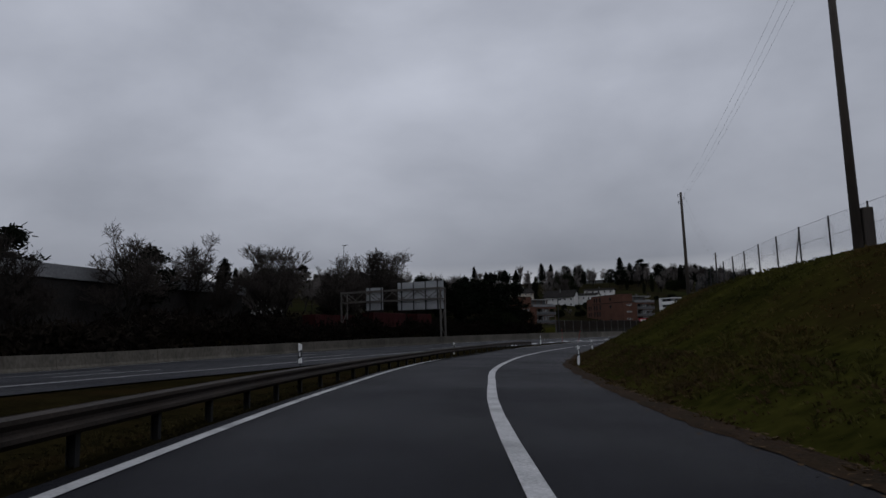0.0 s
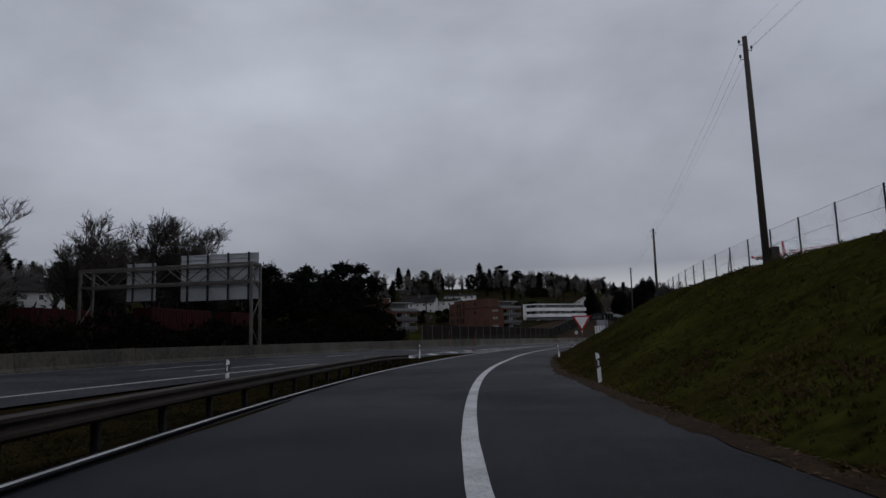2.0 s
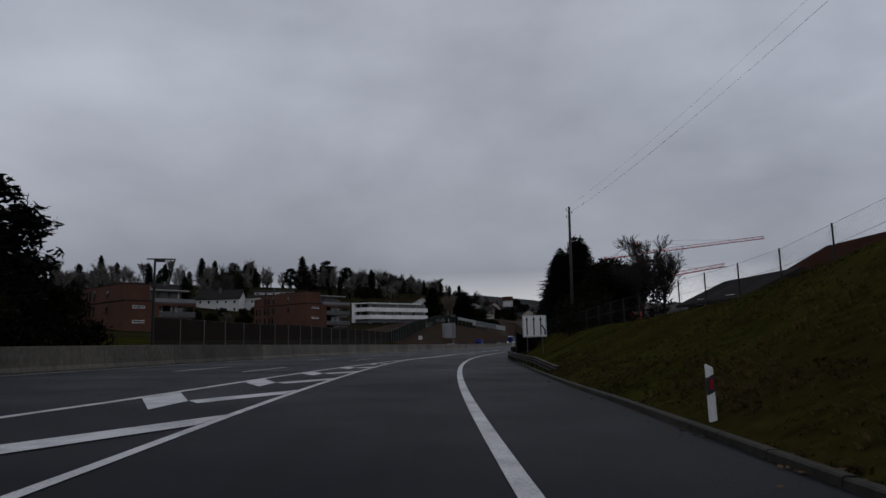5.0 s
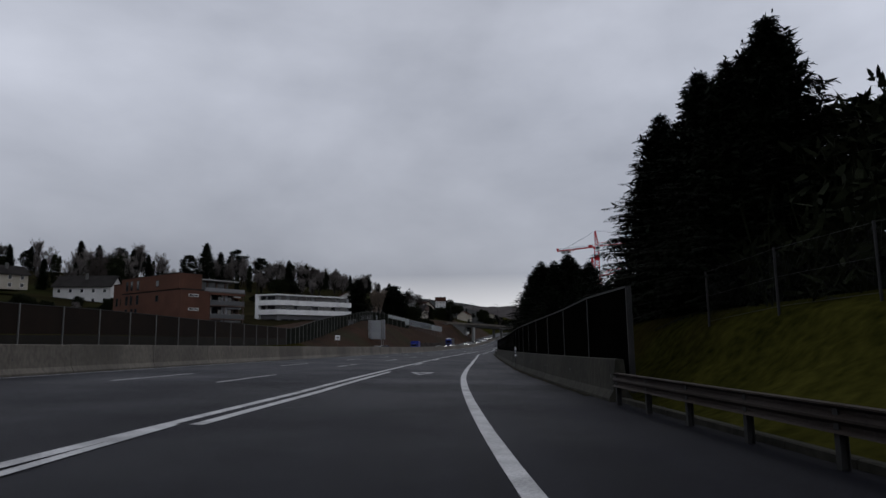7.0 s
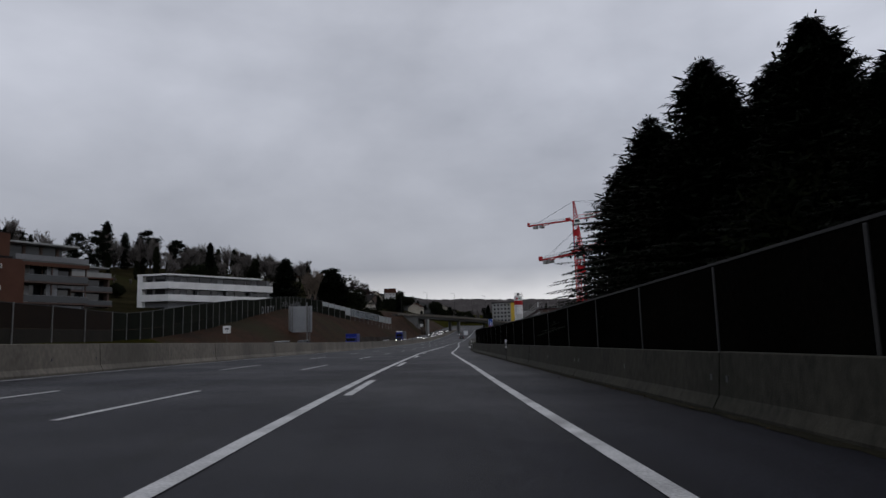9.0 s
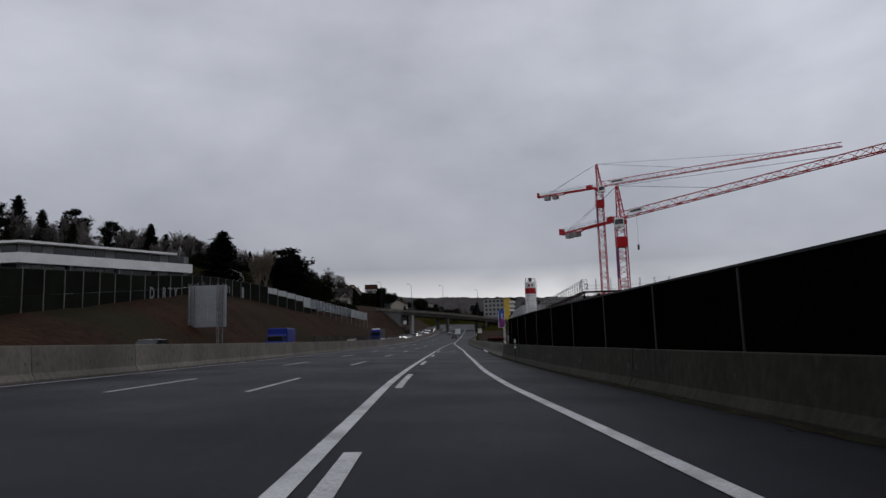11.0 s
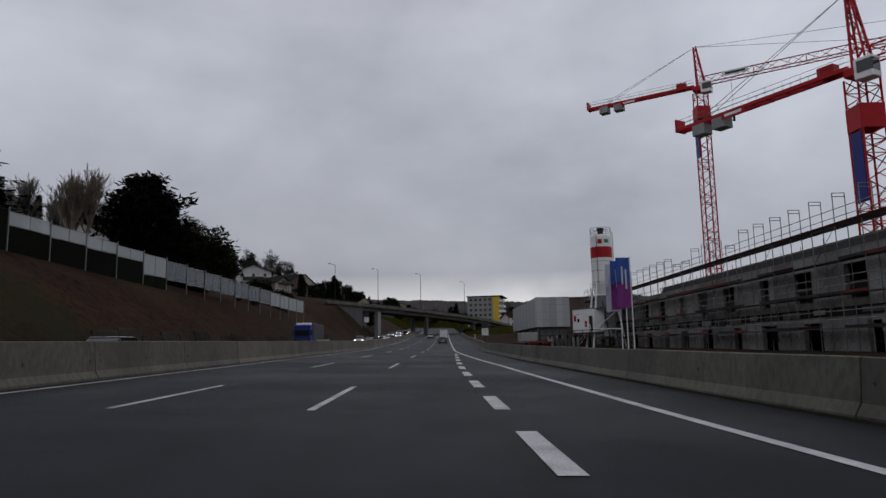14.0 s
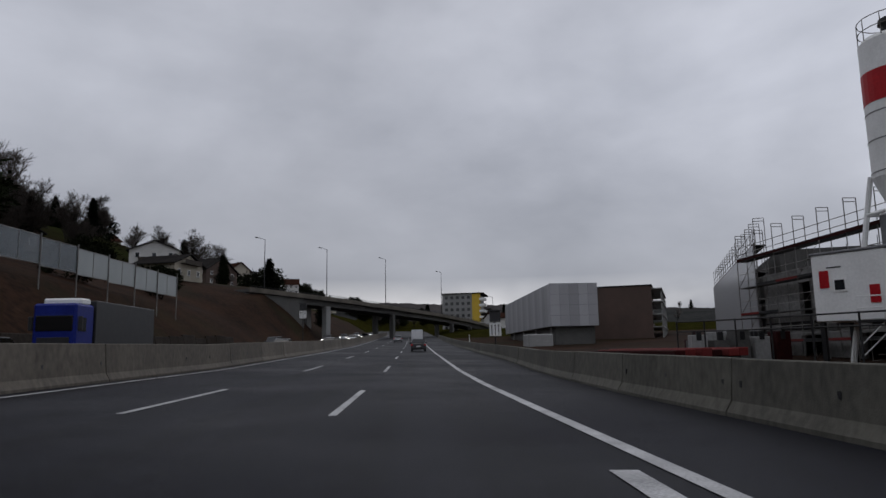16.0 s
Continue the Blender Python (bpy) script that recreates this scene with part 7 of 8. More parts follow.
def shell_wall(parent, x0, x1, y0, y1, z0, z1, openings, material, name="wall_panel"):
    """A wall between x0 and x1 with real openings (x, z, w, h), built of piers, sills and lintels."""
    xs = sorted({x0, x1, *[o[0] for o in openings], *[o[0] + o[2] for o in openings]})
    for a, b in zip(xs, xs[1:]):
        mid = (a + b) / 2
        holes = sorted((o[1], o[1] + o[3]) for o in openings if o[0] < mid < o[0] + o[2])
        z = z0
        for h0, h1 in holes:
            if h0 - z > 0.02:
                part(name, one(box, a, b, y0, y1, z, h0), material, parent)
            z = h1
        if z1 - z > 0.02:
            part(name, one(box, a, b, y0, y1, z, z1), material, parent)


def building_shell():
    # local x runs along the road away from the camera, y away from the road to the left of x
    a, b = W(377, 25.0), W(472.3, 25.6)
    turn = math.degrees(math.atan2(b.y - a.y, b.x - a.x)) - heading(377)
    root = base("building_shell", at(377, 25.0, -0.2, turn), "unfinished grey concrete building shell behind tube scaffolding", "construction site building")
    L, D, H = (b - a).xy.length, 13.0, 6.8
    fl = [(2.6 + 6.1 * i + (0.8 if k else 0), z, 2.3 if (i + k) % 3 else 1.3, h) for k, (z, h) in enumerate(((0.5, 1.9), (3.75, 2.1))) for i in range(15)]
    shell_wall(root, 0, L, -0.3, 0.0, 0, H, fl, SHELL)
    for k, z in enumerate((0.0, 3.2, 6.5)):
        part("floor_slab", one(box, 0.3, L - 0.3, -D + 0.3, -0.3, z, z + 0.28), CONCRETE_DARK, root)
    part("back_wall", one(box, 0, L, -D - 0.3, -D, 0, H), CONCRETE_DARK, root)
    # the end wall that faces the traffic, with two tall openings
    wall = new("end_wall")
    wall.parent = root
    wall.matrix_basis = pose(0, 0, 0, 0, 0, -90)
    shell_wall(wall, 0.0, D, 0.0, 0.3, 0, H + 0.5, [(7.4, 0.4, 1.5, 2.3), (7.4, 3.6, 1.5, 2.8)], CONCRETE_LIGHT)
    scaffold(wall, -1.2, D + 1.5, -0.35, 0, 4, 2.4)
    # dark strip added for deck shade and netting between the storeys, with props and boards before it
    part("slab_edge", one(box, 0.0, L, 0.0, 0.05, 2.75, 3.3), ROOF_DARK, root, "added dark strip for the shade and netting under the deck")
    for i in range(30):
        x = 1.2 + i * 3.15
        part("edge_board", one(box, x, x + random.uniform(0.8, 2.4), 0.05, 0.1, 2.6 + random.uniform(0, 0.3), 3.2), (CONCRETE_DARK, STEEL_DARK, SHELL)[i % 3], root)
    part("parapet_course", one(box, 0.0, L * 0.62, -0.32, 0.02, H, H + 0.55), CONCRETE_DARK, root)
    # formwork and timber stacks on the roof
    for i in range(9):
        x = 8 + i * 9.2
        part("formwork_panel", one(box, x, x + 2.8, -3.4, -2.2, H + 0.1, H + 0.1 + random.uniform(0.25, 0.7), bevel=0.03), CLADDING_TIMBER if i % 4 else RED, root, "stacked formwork")
    for i in range(33):
        x = 1 + i * 2.8
        part("starter_bar", one(tube, (x, -0.15, H), (x + random.uniform(-0.1, 0.1), -0.15, H + random.uniform(0.5, 1.0)), 0.02, 0.02, 4), STEEL_DARK, root)
    flip = new("road_side")
    flip.parent = root
    flip.matrix_basis = pose(L, 0, 0, 0, 0, 180)
    scaffold(flip, -1.5, L + 1.0, -0.35, 0, 4, 2.6)
    part("number_board", one(box, L - 0.8, L + 0.6, -1.3, -1.24, 8.6, 9.8), WHITE, flip, "white board with a black two")
    return root


building_shell()


def number_two():
    cu = bpy.data.curves.new("site_number", "FONT")
    cu.body, cu.size, cu.extrude, cu.align_x = "2", 1.3, 0.01, "CENTER"
    ob = new("site_number", cu)
    deps = bpy.context.evaluated_depsgraph_get()
    me = bpy.data.meshes.new_from_object(ob.evaluated_get(deps))
    bpy.data.objects.remove(ob)
    return me


two = link_mesh("site_number", number_two(), BLACK, m=at(375.4, 24.4, 8.25) @ pose(0, 0, 0, 90, 0, -35))
tagged(two, "black figure two on the scaffold board", "sign")


def net_building():
    root = base("netted_building", at(472.3, 25.7, 0.0, 70), "building wrapped in pale scaffold net with tube scaffolding", "construction site building")
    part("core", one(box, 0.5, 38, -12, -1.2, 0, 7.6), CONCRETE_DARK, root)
    part("net", one(box, 0.0, 38.5, 0.58, 0.62, 0.2, 8.0), NET_WHITE, root, "pale dust net")
    long = new("scaffold_side")
    long.parent = root
    long.matrix_basis = pose(38.5, 0.2, 0, 0, 0, 180)
    scaffold(long, 0, 38.5, 0.5, 0, 4, 2.6)


net_building()


def cement_silo():
    s, n = 453.4, 22.9
    root = base("cement_silo", at_abs(s, n, rz(s) - 0.2), "white cement silo with a red band on a braced steel frame", "silo")

    def ring(bm, prof, sides=28):
        rows = [[bm.verts.new((r * math.cos(2 * math.pi * i / sides), r * math.sin(2 * math.pi * i / sides), z)) for i in range(sides)] for r, z in prof]
        for a, b in zip(rows, rows[1:]):
            for i in range(sides):
                bm.faces.new((a[i], a[(i + 1) % sides], b[(i + 1) % sides], b[i]))
        bm.faces.new(rows[0][::-1])
        bm.faces.new(rows[-1])

    part("tank", one(ring, [(0.5, 6.3), (1.1, 7.9), (1.45, 8.8), (1.45, 15.3), (1.3, 15.5)]), WHITE, root, "white cylindrical tank", smooth=False)
    part("red_band", one(ring, [(1.465, 12.3), (1.465, 13.8)]), RED, root, "red painted band")
    for z in (9.0, 10.5, 11.8):
        part("seam", one(ring, [(1.463, z), (1.475, z + 0.03), (1.463, z + 0.06)]), CONCRETE_LIGHT, root)
    part("logo_patch", one(box, -0.75, -0.2, -1.50, -1.30, 14.2, 14.8), RED, root, "small red square")
    part("logo_patch", one(box, 0.1, 0.65, -1.50, -1.30, 14.3, 14.8), GREEN_PATCH, root, "small green mark")
    for x in (-1.35, 1.35):
        for y in (-1.35, 1.35):
            part("leg", one(tube, (x * 1.62, y * 1.62, 0), (x * 0.80, y * 0.80, 9.0), 0.14, 0.12, 8), WHITE, root)
    half = lambda z: 1.35 * (1.62 - 0.82 * z / 9.0)
    for z in (2.6, 5.2, 7.2):
        w = half(z)
        for a, b in (((-w, -w), (w, -w)), ((w, -w), (w, w)), ((w, w), (-w, w)), ((-w, w), (-w, -w))):
            part("cross_beam", one(tube, (*a, z), (*b, z), 0.09, 0.09, 6), WHITE, root)
    for a, b in (((-1, -1), (1, -1)), ((-1, 1), (-1, -1))):
        p0, p1 = half(2.6), half(5.2)
        part("brace", one(tube, (a[0] * p0, a[1] * p0, 2.6), (b[0] * p1, b[1] * p1, 5.2), 0.05, 0.05, 5), WHITE, root)
    part("funnel_skirt", one(box, -1.0, 1.0, -1.0, 1.0, 5.5, 7.2, bevel=0.1), CLAD_GREY, root, "pale clad weighing unit")
    part("platform", one(box, -1.9, 1.9, -1.9, 1.9, 5.15, 5.25), STEEL_DARK, root)
    part("supply_hose", one(tube, (0.3, -1.6, 1.0), (-0.5, -1.2, 6.4), 0.09, 0.09, 7), BLACK, root)
    for h in (0.5, 1.05):
        bm = bmesh.new()
        for i in range(20):
            a, b = 2 * math.pi * i / 20, 2 * math.pi * (i + 1) / 20
            tube(bm, (1.4 * math.cos(a), 1.4 * math.sin(a), 15.4 + h), (1.4 * math.cos(b), 1.4 * math.sin(b), 15.4 + h), 0.025, 0.025, 4)
        part("top_rail", bm, STEEL, root)
    for i in range(10):
        a = 2 * math.pi * i / 10
        part("rail_post", one(tube, (1.4 * math.cos(a), 1.4 * math.sin(a), 15.3), (1.4 * math.cos(a), 1.4 * math.sin(a), 16.45), 0.025, 0.025, 4), STEEL, root)
    part("filter_cap", one(ring, [(0.4, 15.5), (0.4, 16.2), (0.55, 16.25), (0.5, 16.5)], 14), STEEL_DARK, root)
    for x in (-0.2, 0.2):
        part("ladder_stile", one(tube, (1.62, x, 2.0), (1.62, x, 16.0), 0.025, 0.025, 4), STEEL, root)
    for i in range(34):
        part("rung", one(tube, (1.62, -0.2, 2.2 + i * 0.4), (1.62, 0.2, 2.2 + i * 0.4), 0.015, 0.015, 4), STEEL, root)
    part("filling_pipe", one(tube, (-0.9, -1.25, 8.8), (-0.9, -1.25, 15.6), 0.035, 0.035, 7), STEEL_DARK, root)
    part("mixer", one(box, -1.2, 1.2, -1.2, 1.2, 2.4, 4.8, bevel=0.12), CLAD_GREY, root, "pale grey mixer body")
    part("chute", one(box, -0.5, 0.5, -1.9, -1.0, 1.2, 3.6, pose(0, 0, 0, -14)), CONCRETE_LIGHT, root)
    return root


GREEN_PATCH = surface("green_paint", (0.02, 0.16, 0.07), (0.03, 0.22, 0.10), 1.0, 8, (0.4, 0.6))
cement_silo()


def site_cabin():
    root = base("site_cabin", at(455.0, 18.8, 2.0, -60), "white site cabin on a steel frame beside the silo", "site cabin")
    part("body", one(box, 0, 4.3, 0, 3.0, 0, 3.1, bevel=0.05), WHITE, root)
    part("roof", one(box, -0.05, 4.35, -0.05, 3.05, 3.1, 3.22, bevel=0.03), CLAD_GREY, root)
    for x, z in ((0.35, 1.55), (2.5, 0.75)):
        part("notice", one(box, x, x + 0.42, -0.04, 0.0, z, z + 0.8), RED, root, "red notice")
    window(root, 0.95, 1.35, 0.6, 0.6, -0.01, sill=False)
    door = part("door", one(box, 3.35, 4.05, -0.03, 0.0, 0.15, 2.2, bevel=0.01), STEEL_DARK, root, "dark half-open doorway")
    part("door_handle", one(box, 3.42, 3.5, -0.08, -0.03, 1.1, 1.14), STEEL, door)
    part("slot", one(box, 0.7, 1.35, -0.02, 0.0, 2.45, 2.5), STEEL_DARK, root, "narrow vent slot")
    for x in (0.2, 4.1):
        for y in (0.2, 2.8):
            part("leg", one(box, x - 0.1, x + 0.1, y - 0.1, y + 0.1, -2.3, 0), STEEL_DARK, root)
    for k in range(8):
        part("stair_tread", one(box, 2.4 + 0.27 * k, 2.65 + 0.27 * k, -0.85, -0.1, -2.0 + k * 0.25, -1.96 + k * 0.25), STEEL, root)
    for h in (0.5, 1.0):
        part("stair_rail", one(tube, (2.4, -0.85, -2.0 + h), (4.55, -0.85, h), 0.03, 0.03, 5), WHITE, root)
        part("landing_rail", one(tube, (2.3, -0.95, h), (4.6, -0.95, h), 0.03, 0.03, 5), WHITE, root)
    for x in (2.3, 3.4, 4.6):
        part("rail_post", one(tube, (x, -0.95, -0.1), (x, -0.95, 1.0), 0.03, 0.03, 5), WHITE, root)
    part("landing", one(box, 2.3, 4.6, -0.98, -0.02, -0.12, -0.02), STEEL_DARK, root)


site_cabin()


def flag(s, n, h, col_a, col_b, lab):
    root = base("banner_flag", at(s, n, 0.2, 10), lab, "flag", "company flags beside the barrier")
    part("pole", one(tube, (0, 0, -0.3), (0, 0, h), 0.045, 0.03, 8), WHITE, root)
    for z0, z1, m in ((h - 3.4, h - 1.7, col_b), (h - 1.7, h - 0.1, col_a)):
        V, F = [], []
        for i in range(9):
            for j in range(7):
                x = -0.04 - 0.95 * i / 8
                V.append(Vector((x, 0.10 * math.sin(i * 0.9 + j * 0.3) * i / 8, z0 + (z1 - z0) * j / 6)))
        for i in range(8):
            for j in range(6):
                a = i * 7 + j
                F.append((a, a + 1, a + 8, a + 7))
        k = len(V)
        V += [v + Vector((0, 0.006, 0)) for v in V]
        F += [tuple(q + k for q in reversed(f)) for f in F]
        part_me = mesh_from("cloth", V, F)
        link_mesh("cloth", part_me, m, root, "hanging cloth")
    for k in range(2):
        part("stripe", one(box, -0.72 + k * 0.26, -0.60 + k * 0.26, -0.14, -0.12, h - 1.9 - k * 0.3, h - 0.7 - k * 0.2), CLOTH_WHITE, root, "pale unreadable bar")


PURPLE = surface("purple_cloth", (0.16, 0.02, 0.16), (0.24, 0.035, 0.22), 1.0, 9, (0.7, 0.9))
CLOTH_BLUE = surface("blue_cloth", (0.02, 0.06, 0.28), (0.035, 0.10, 0.38), 1.0, 9, (0.7, 0.9))
CLOTH_WHITE = surface("pale_cloth", (0.42, 0.44, 0.50), (0.55, 0.57, 0.62), 1.0, 9, (0.7, 0.9))
flag(405.4, 13.5, 6.5, CLOTH_BLUE, PURPLE, "blue and purple banner on a white pole")
flag(406.5, 13.4, 6.4, CLOTH_BLUE, PURPLE, "blue and purple banner on a white pole")
flag(407.6, 13.3, 6.3, CLOTH_WHITE, CLOTH_WHITE, "pale banner on a white pole")

# site fence, formwork stacks and shrubs behind the barrier
site_fence = structure(base("site_fence", pose(0, 0, 0), "steel tube railing along the site edge", "fence"), "", "")
for a, b in zip(steps(444, 463, 2.4), steps(444, 463, 2.4)[1:]):
    off = lambda q: 15.3 + (463 - q) * 0.25
    for h in (1.75, 2.3):
        part("rail", one(tube, W(a, off(a), h), W(b, off(b), h), 0.04, 0.04, 5), STEEL_DARK, site_fence)
    part("post", one(tube, W(b, off(b), -0.2), W(b, off(b), 2.35), 0.045, 0.045, 6), STEEL_DARK, site_fence)
for k in range(13):
    q = 464.5 + (k % 3) * 1.3
    st = base("formwork_stack", at(q, 17.1 + k * 0.42, -0.4, random.uniform(-8, 8)), "upright grey formwork panels stacked on the site", "formwork", "formwork stacks")
    part("panel", one(box, -0.45, 0.45, -0.5, 0.5, 0, 1.9 + random.uniform(-0.3, 0.3), bevel=0.04), (CONCRETE_LIGHT, CONCRETE_DARK, DULL_RED, CONCRETE_DARK, CONCRETE_LIGHT)[k % 5], st)
    part("edge_cap", one(box, -0.2, 0.1, -0.52, -0.3, 1.6, 2.1), DULL_RED if k in (1, 4) else STEEL_DARK, st)
skip = base("formwork_bed", at(462, 13.6, -0.1, 4), "low stack of red steel formwork beams beside the barrier", "formwork")
for k in range(6):
    part("beam", one(box, -1.9 + k * 0.66, -1.4 + k * 0.66, -6.5 + 0.3 * (k % 2), 6.0, 0.55, 0.85 + 0.05 * (k % 3), bevel=0.03), DULL_RED if k % 3 == 0 else RUST, skip)
for y in (-5.0, 0.0, 5.0):
    part("bearer", one(box, -2.1, 2.1, y - 0.15, y + 0.15, 0.0, 0.55), STEEL_DARK, skip)
thicket("roadside_shrubs", 331, 348, 10.4, 13.4, 0.95, 21, "low green-brown shrubs behind the concrete barrier", VERGE_BLADES, 6, 0.32)
litter = base("litter_sheet", at(348.2, 6.95, fall(348, 7) + 0.02, 20), "crumpled white sheet lying at the barrier foot", "litter")
part("sheet", one(box, -0.25, 0.25, -0.5, 0.5, 0, 0.10, pose(0, 0, 0, 12, 25), 0.03), WHITE, litter)

# unreadable dark strokes sprayed on the barrier
strokes = base("sprayed_strokes", pose(0, 0, 0), "dark unreadable sprayed strokes on the concrete barrier", "graffiti")
for k in range(16):
    q = 326.6 + k * 0.44
    tilt = random.uniform(-35, 35)
    part("stroke", one(box, -0.005, 0.005, -0.02, 0.02, -0.3, 0.28, Matrix.Translation(R(q, wall_right(q) - 0.155, 0.62)) @ pose(0, 0, 0, tilt, 0, heading(q))), BLACK, strokes)

# ---------------------------------------------------------------- bridge and what stands beyond


def bridge():
    root = base("road_bridge", pose(277.6, 538.3, 0, 0, 0, 28.75), "dark concrete road bridge on piers across the motorway", "bridge")
    top = table([(-62, 16.7), (-28, 16.5), (0, 16.0), (40, 15.0), (70, 13.7), (100, 11.6), (116, 10.6)])
    us = steps(-62, 116, 6.0)

    def beam(name, outline, material, label=""):
        return link_mesh(name, sweep(name, us, outline, lambda u, o, h: Vector((u, o, top(u) + h)), None), material, root, label)

    beam("deck", [(0.1, -1.5), (0.1, -0.85), (9.4, -0.85), (9.4, -1.5)], CONCRETE_DARK)
    for y in (1.2, 4.5, 7.8):
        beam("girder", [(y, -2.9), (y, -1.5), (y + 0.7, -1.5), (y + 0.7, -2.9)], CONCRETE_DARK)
    for y in (-0.3, 9.4):
        beam("parapet", [(y, -1.55), (y, -0.45), (y + 0.4, -0.45), (y + 0.4, -1.55)], CONCRETE_WARM, "stained concrete edge beam")
        beam("hand_rail", [(y + 0.15, -0.06), (y + 0.15, 0.0), (y + 0.23, 0.0), (y + 0.23, -0.06)], STEEL_DARK)
        beam("mid_rail", [(y + 0.17, -0.26), (y + 0.17, -0.22), (y + 0.22, -0.22), (y + 0.22, -0.26)], STEEL_DARK)
        for u in steps(-60, 114, 3.0):
            part("rail_post", one(box, u - 0.04, u + 0.04, y + 0.15, y + 0.23, top(u) - 0.5, top(u)), STEEL_DARK, root)
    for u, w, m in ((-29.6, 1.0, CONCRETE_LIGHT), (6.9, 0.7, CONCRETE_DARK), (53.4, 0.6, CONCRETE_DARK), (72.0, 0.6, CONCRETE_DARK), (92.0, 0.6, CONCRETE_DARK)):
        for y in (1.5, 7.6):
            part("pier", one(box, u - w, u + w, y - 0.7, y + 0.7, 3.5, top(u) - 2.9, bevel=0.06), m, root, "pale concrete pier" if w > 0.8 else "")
    part("abutment", one(box, -62, -41, 0.4, 9.0, 7.0, 15.0), CONCRETE_DARK, root)
    for u, yo, h in ((-52.0, 4.0, 12.0), (-31.7, 0.0, 12.0), (0.0, 0.0, 13.5), (41.3, 0.0, 14.5), (95.0, 0.0, 12.0)):
        lamp = new("lamp_column")
        lamp.parent = root
        z = top(u)
        part("column", one(tube, (u, yo, z - 1.0), (u, yo, z + h), 0.12, 0.07, 8), STEEL_DARK, lamp)
        part("arm", one(tube, (u, yo, z + h), (u - 1.7, yo + 0.8, z + h + 0.3), 0.05, 0.05, 6), STEEL_DARK, lamp)
        part("lantern", one(box, u - 2.5, u - 1.6, yo + 0.6, yo + 1.0, z + h + 0.18, z + h + 0.4, bevel=0.04), CLAD_GREY, lamp)
    return root


bridge()


def signal_head(s, n, z, label, turn=0):
    root = base("lane_signal", at_abs(s, n, z, turn), label, "lane signal")
    part("matrix_box", one(box, -0.62, 0.62, -0.2, 0.2, 1.6, 2.9, bevel=0.04), BLACK, root, "unlit black matrix display")
    part("hood", one(box, -0.68, 0.68, -0.42, -0.2, 2.85, 2.95), BLACK, root)
    part("panel", one(box, -0.68, 0.68, -0.03, 0.03, 0, 1.45, bevel=0.02), WHITE, root, "white lane panel")
    for x in (-0.4, 0.0, 0.4):
        part("arrow", one(arrow, x, 0.12, 1.35, 0.0, -0.035), BLACK, root, "black lane arrow")
    part("post", one(tube, (0, 0.12, rz(s) - z - 0.5), (0, 0.12, 2.8), 0.08, 0.08, 8), STEEL_DARK, root)


signal_head(502, 9.4, 3.1, "black lane signal above a white three-arrow panel")
signal_head(558, -21.5, 8.3, "black lane signal above a white three-arrow panel at the bridge")


def long_hall():
    root = base("exhibition_hall", at_abs(564, 28.5, rz(564)), "large pale grey metal-clad hall with a dark recessed base", "hall")
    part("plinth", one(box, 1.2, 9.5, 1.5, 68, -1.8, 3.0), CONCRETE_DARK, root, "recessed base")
    part("wall", one(box, 0, 10.0, 0, 70, 3.0, 11.9), CLAD_GREY, root)
    for i in range(5):
        for j in range(4):
            part("cladding_sheet", one(box, i * 2.0 + 0.03, (i + 1) * 2.0 - 0.03, -0.05, 0, 3.05 + j * 2.2, 3.05 + (j + 1) * 2.2 - 0.06), CLAD_PALE[(i * 7 + j * 3) % 3], root)
    for i in range(23):
        part("cladding_sheet", one(box, -0.05, 0, i * 3 + 0.04, (i + 1) * 3 - 0.04, 3.05, 11.85), CLAD_PALE[i % 3], root)
    for i in range(4):
        part("column", one(box, 0.6, 1.0, 4 + i * 18, 4.5 + i * 18, -1.8, 3.0), CONCRETE_LIGHT, root)
    part("site_awning", one(box, -5.5, -0.5, -4, 3, -1.6, 1.4, bevel=0.2), CONCRETE_LIGHT, root, "pale covered stack")


CLAD_PALE = [surface(f"cladding_sheet_{w}", (a, a, a * 1.04), (a + 0.05, a + 0.05, a * 1.04 + 0.05), 0.3, 5, (0.4, 0.6), 0.2) for w, a in (("light", 0.36), ("middle", 0.31), ("dull", 0.27))]
long_hall()


def brown_block():
    root = base("office_block", at_abs(598, 44.0, rz(598) - 0.5, -22), "brown-clad office block with white balcony slabs at one end", "building")
    part("wall", one(box, -3, 17, 0, 40, -1.8, 13.0), CLAD_BROWN, root)
    part("roof_edge", one(box, -3.2, 17.2, -0.2, 40.2, 13.0, 13.35), ROOF_DARK, root)
    for f in range(4):
        part("balcony_slab", one(box, 17, 19.6, 0.5, 40, f * 3.2 + 2.6, f * 3.2 + 2.85), CONCRETE_LIGHT, root)
        for k in range(8):
            part("balcony_post", one(box, 19.2, 19.4, 0.7 + k * 5.4, 0.9 + k * 5.4, f * 3.0, f * 3.0 + 2.6), CONCRETE_LIGHT, root)
        part("glazing", one(box, 17.0, 17.05, 1, 39, f * 3.2 + 0.3, f * 3.2 + 2.3), GLASS, root)


brown_block()


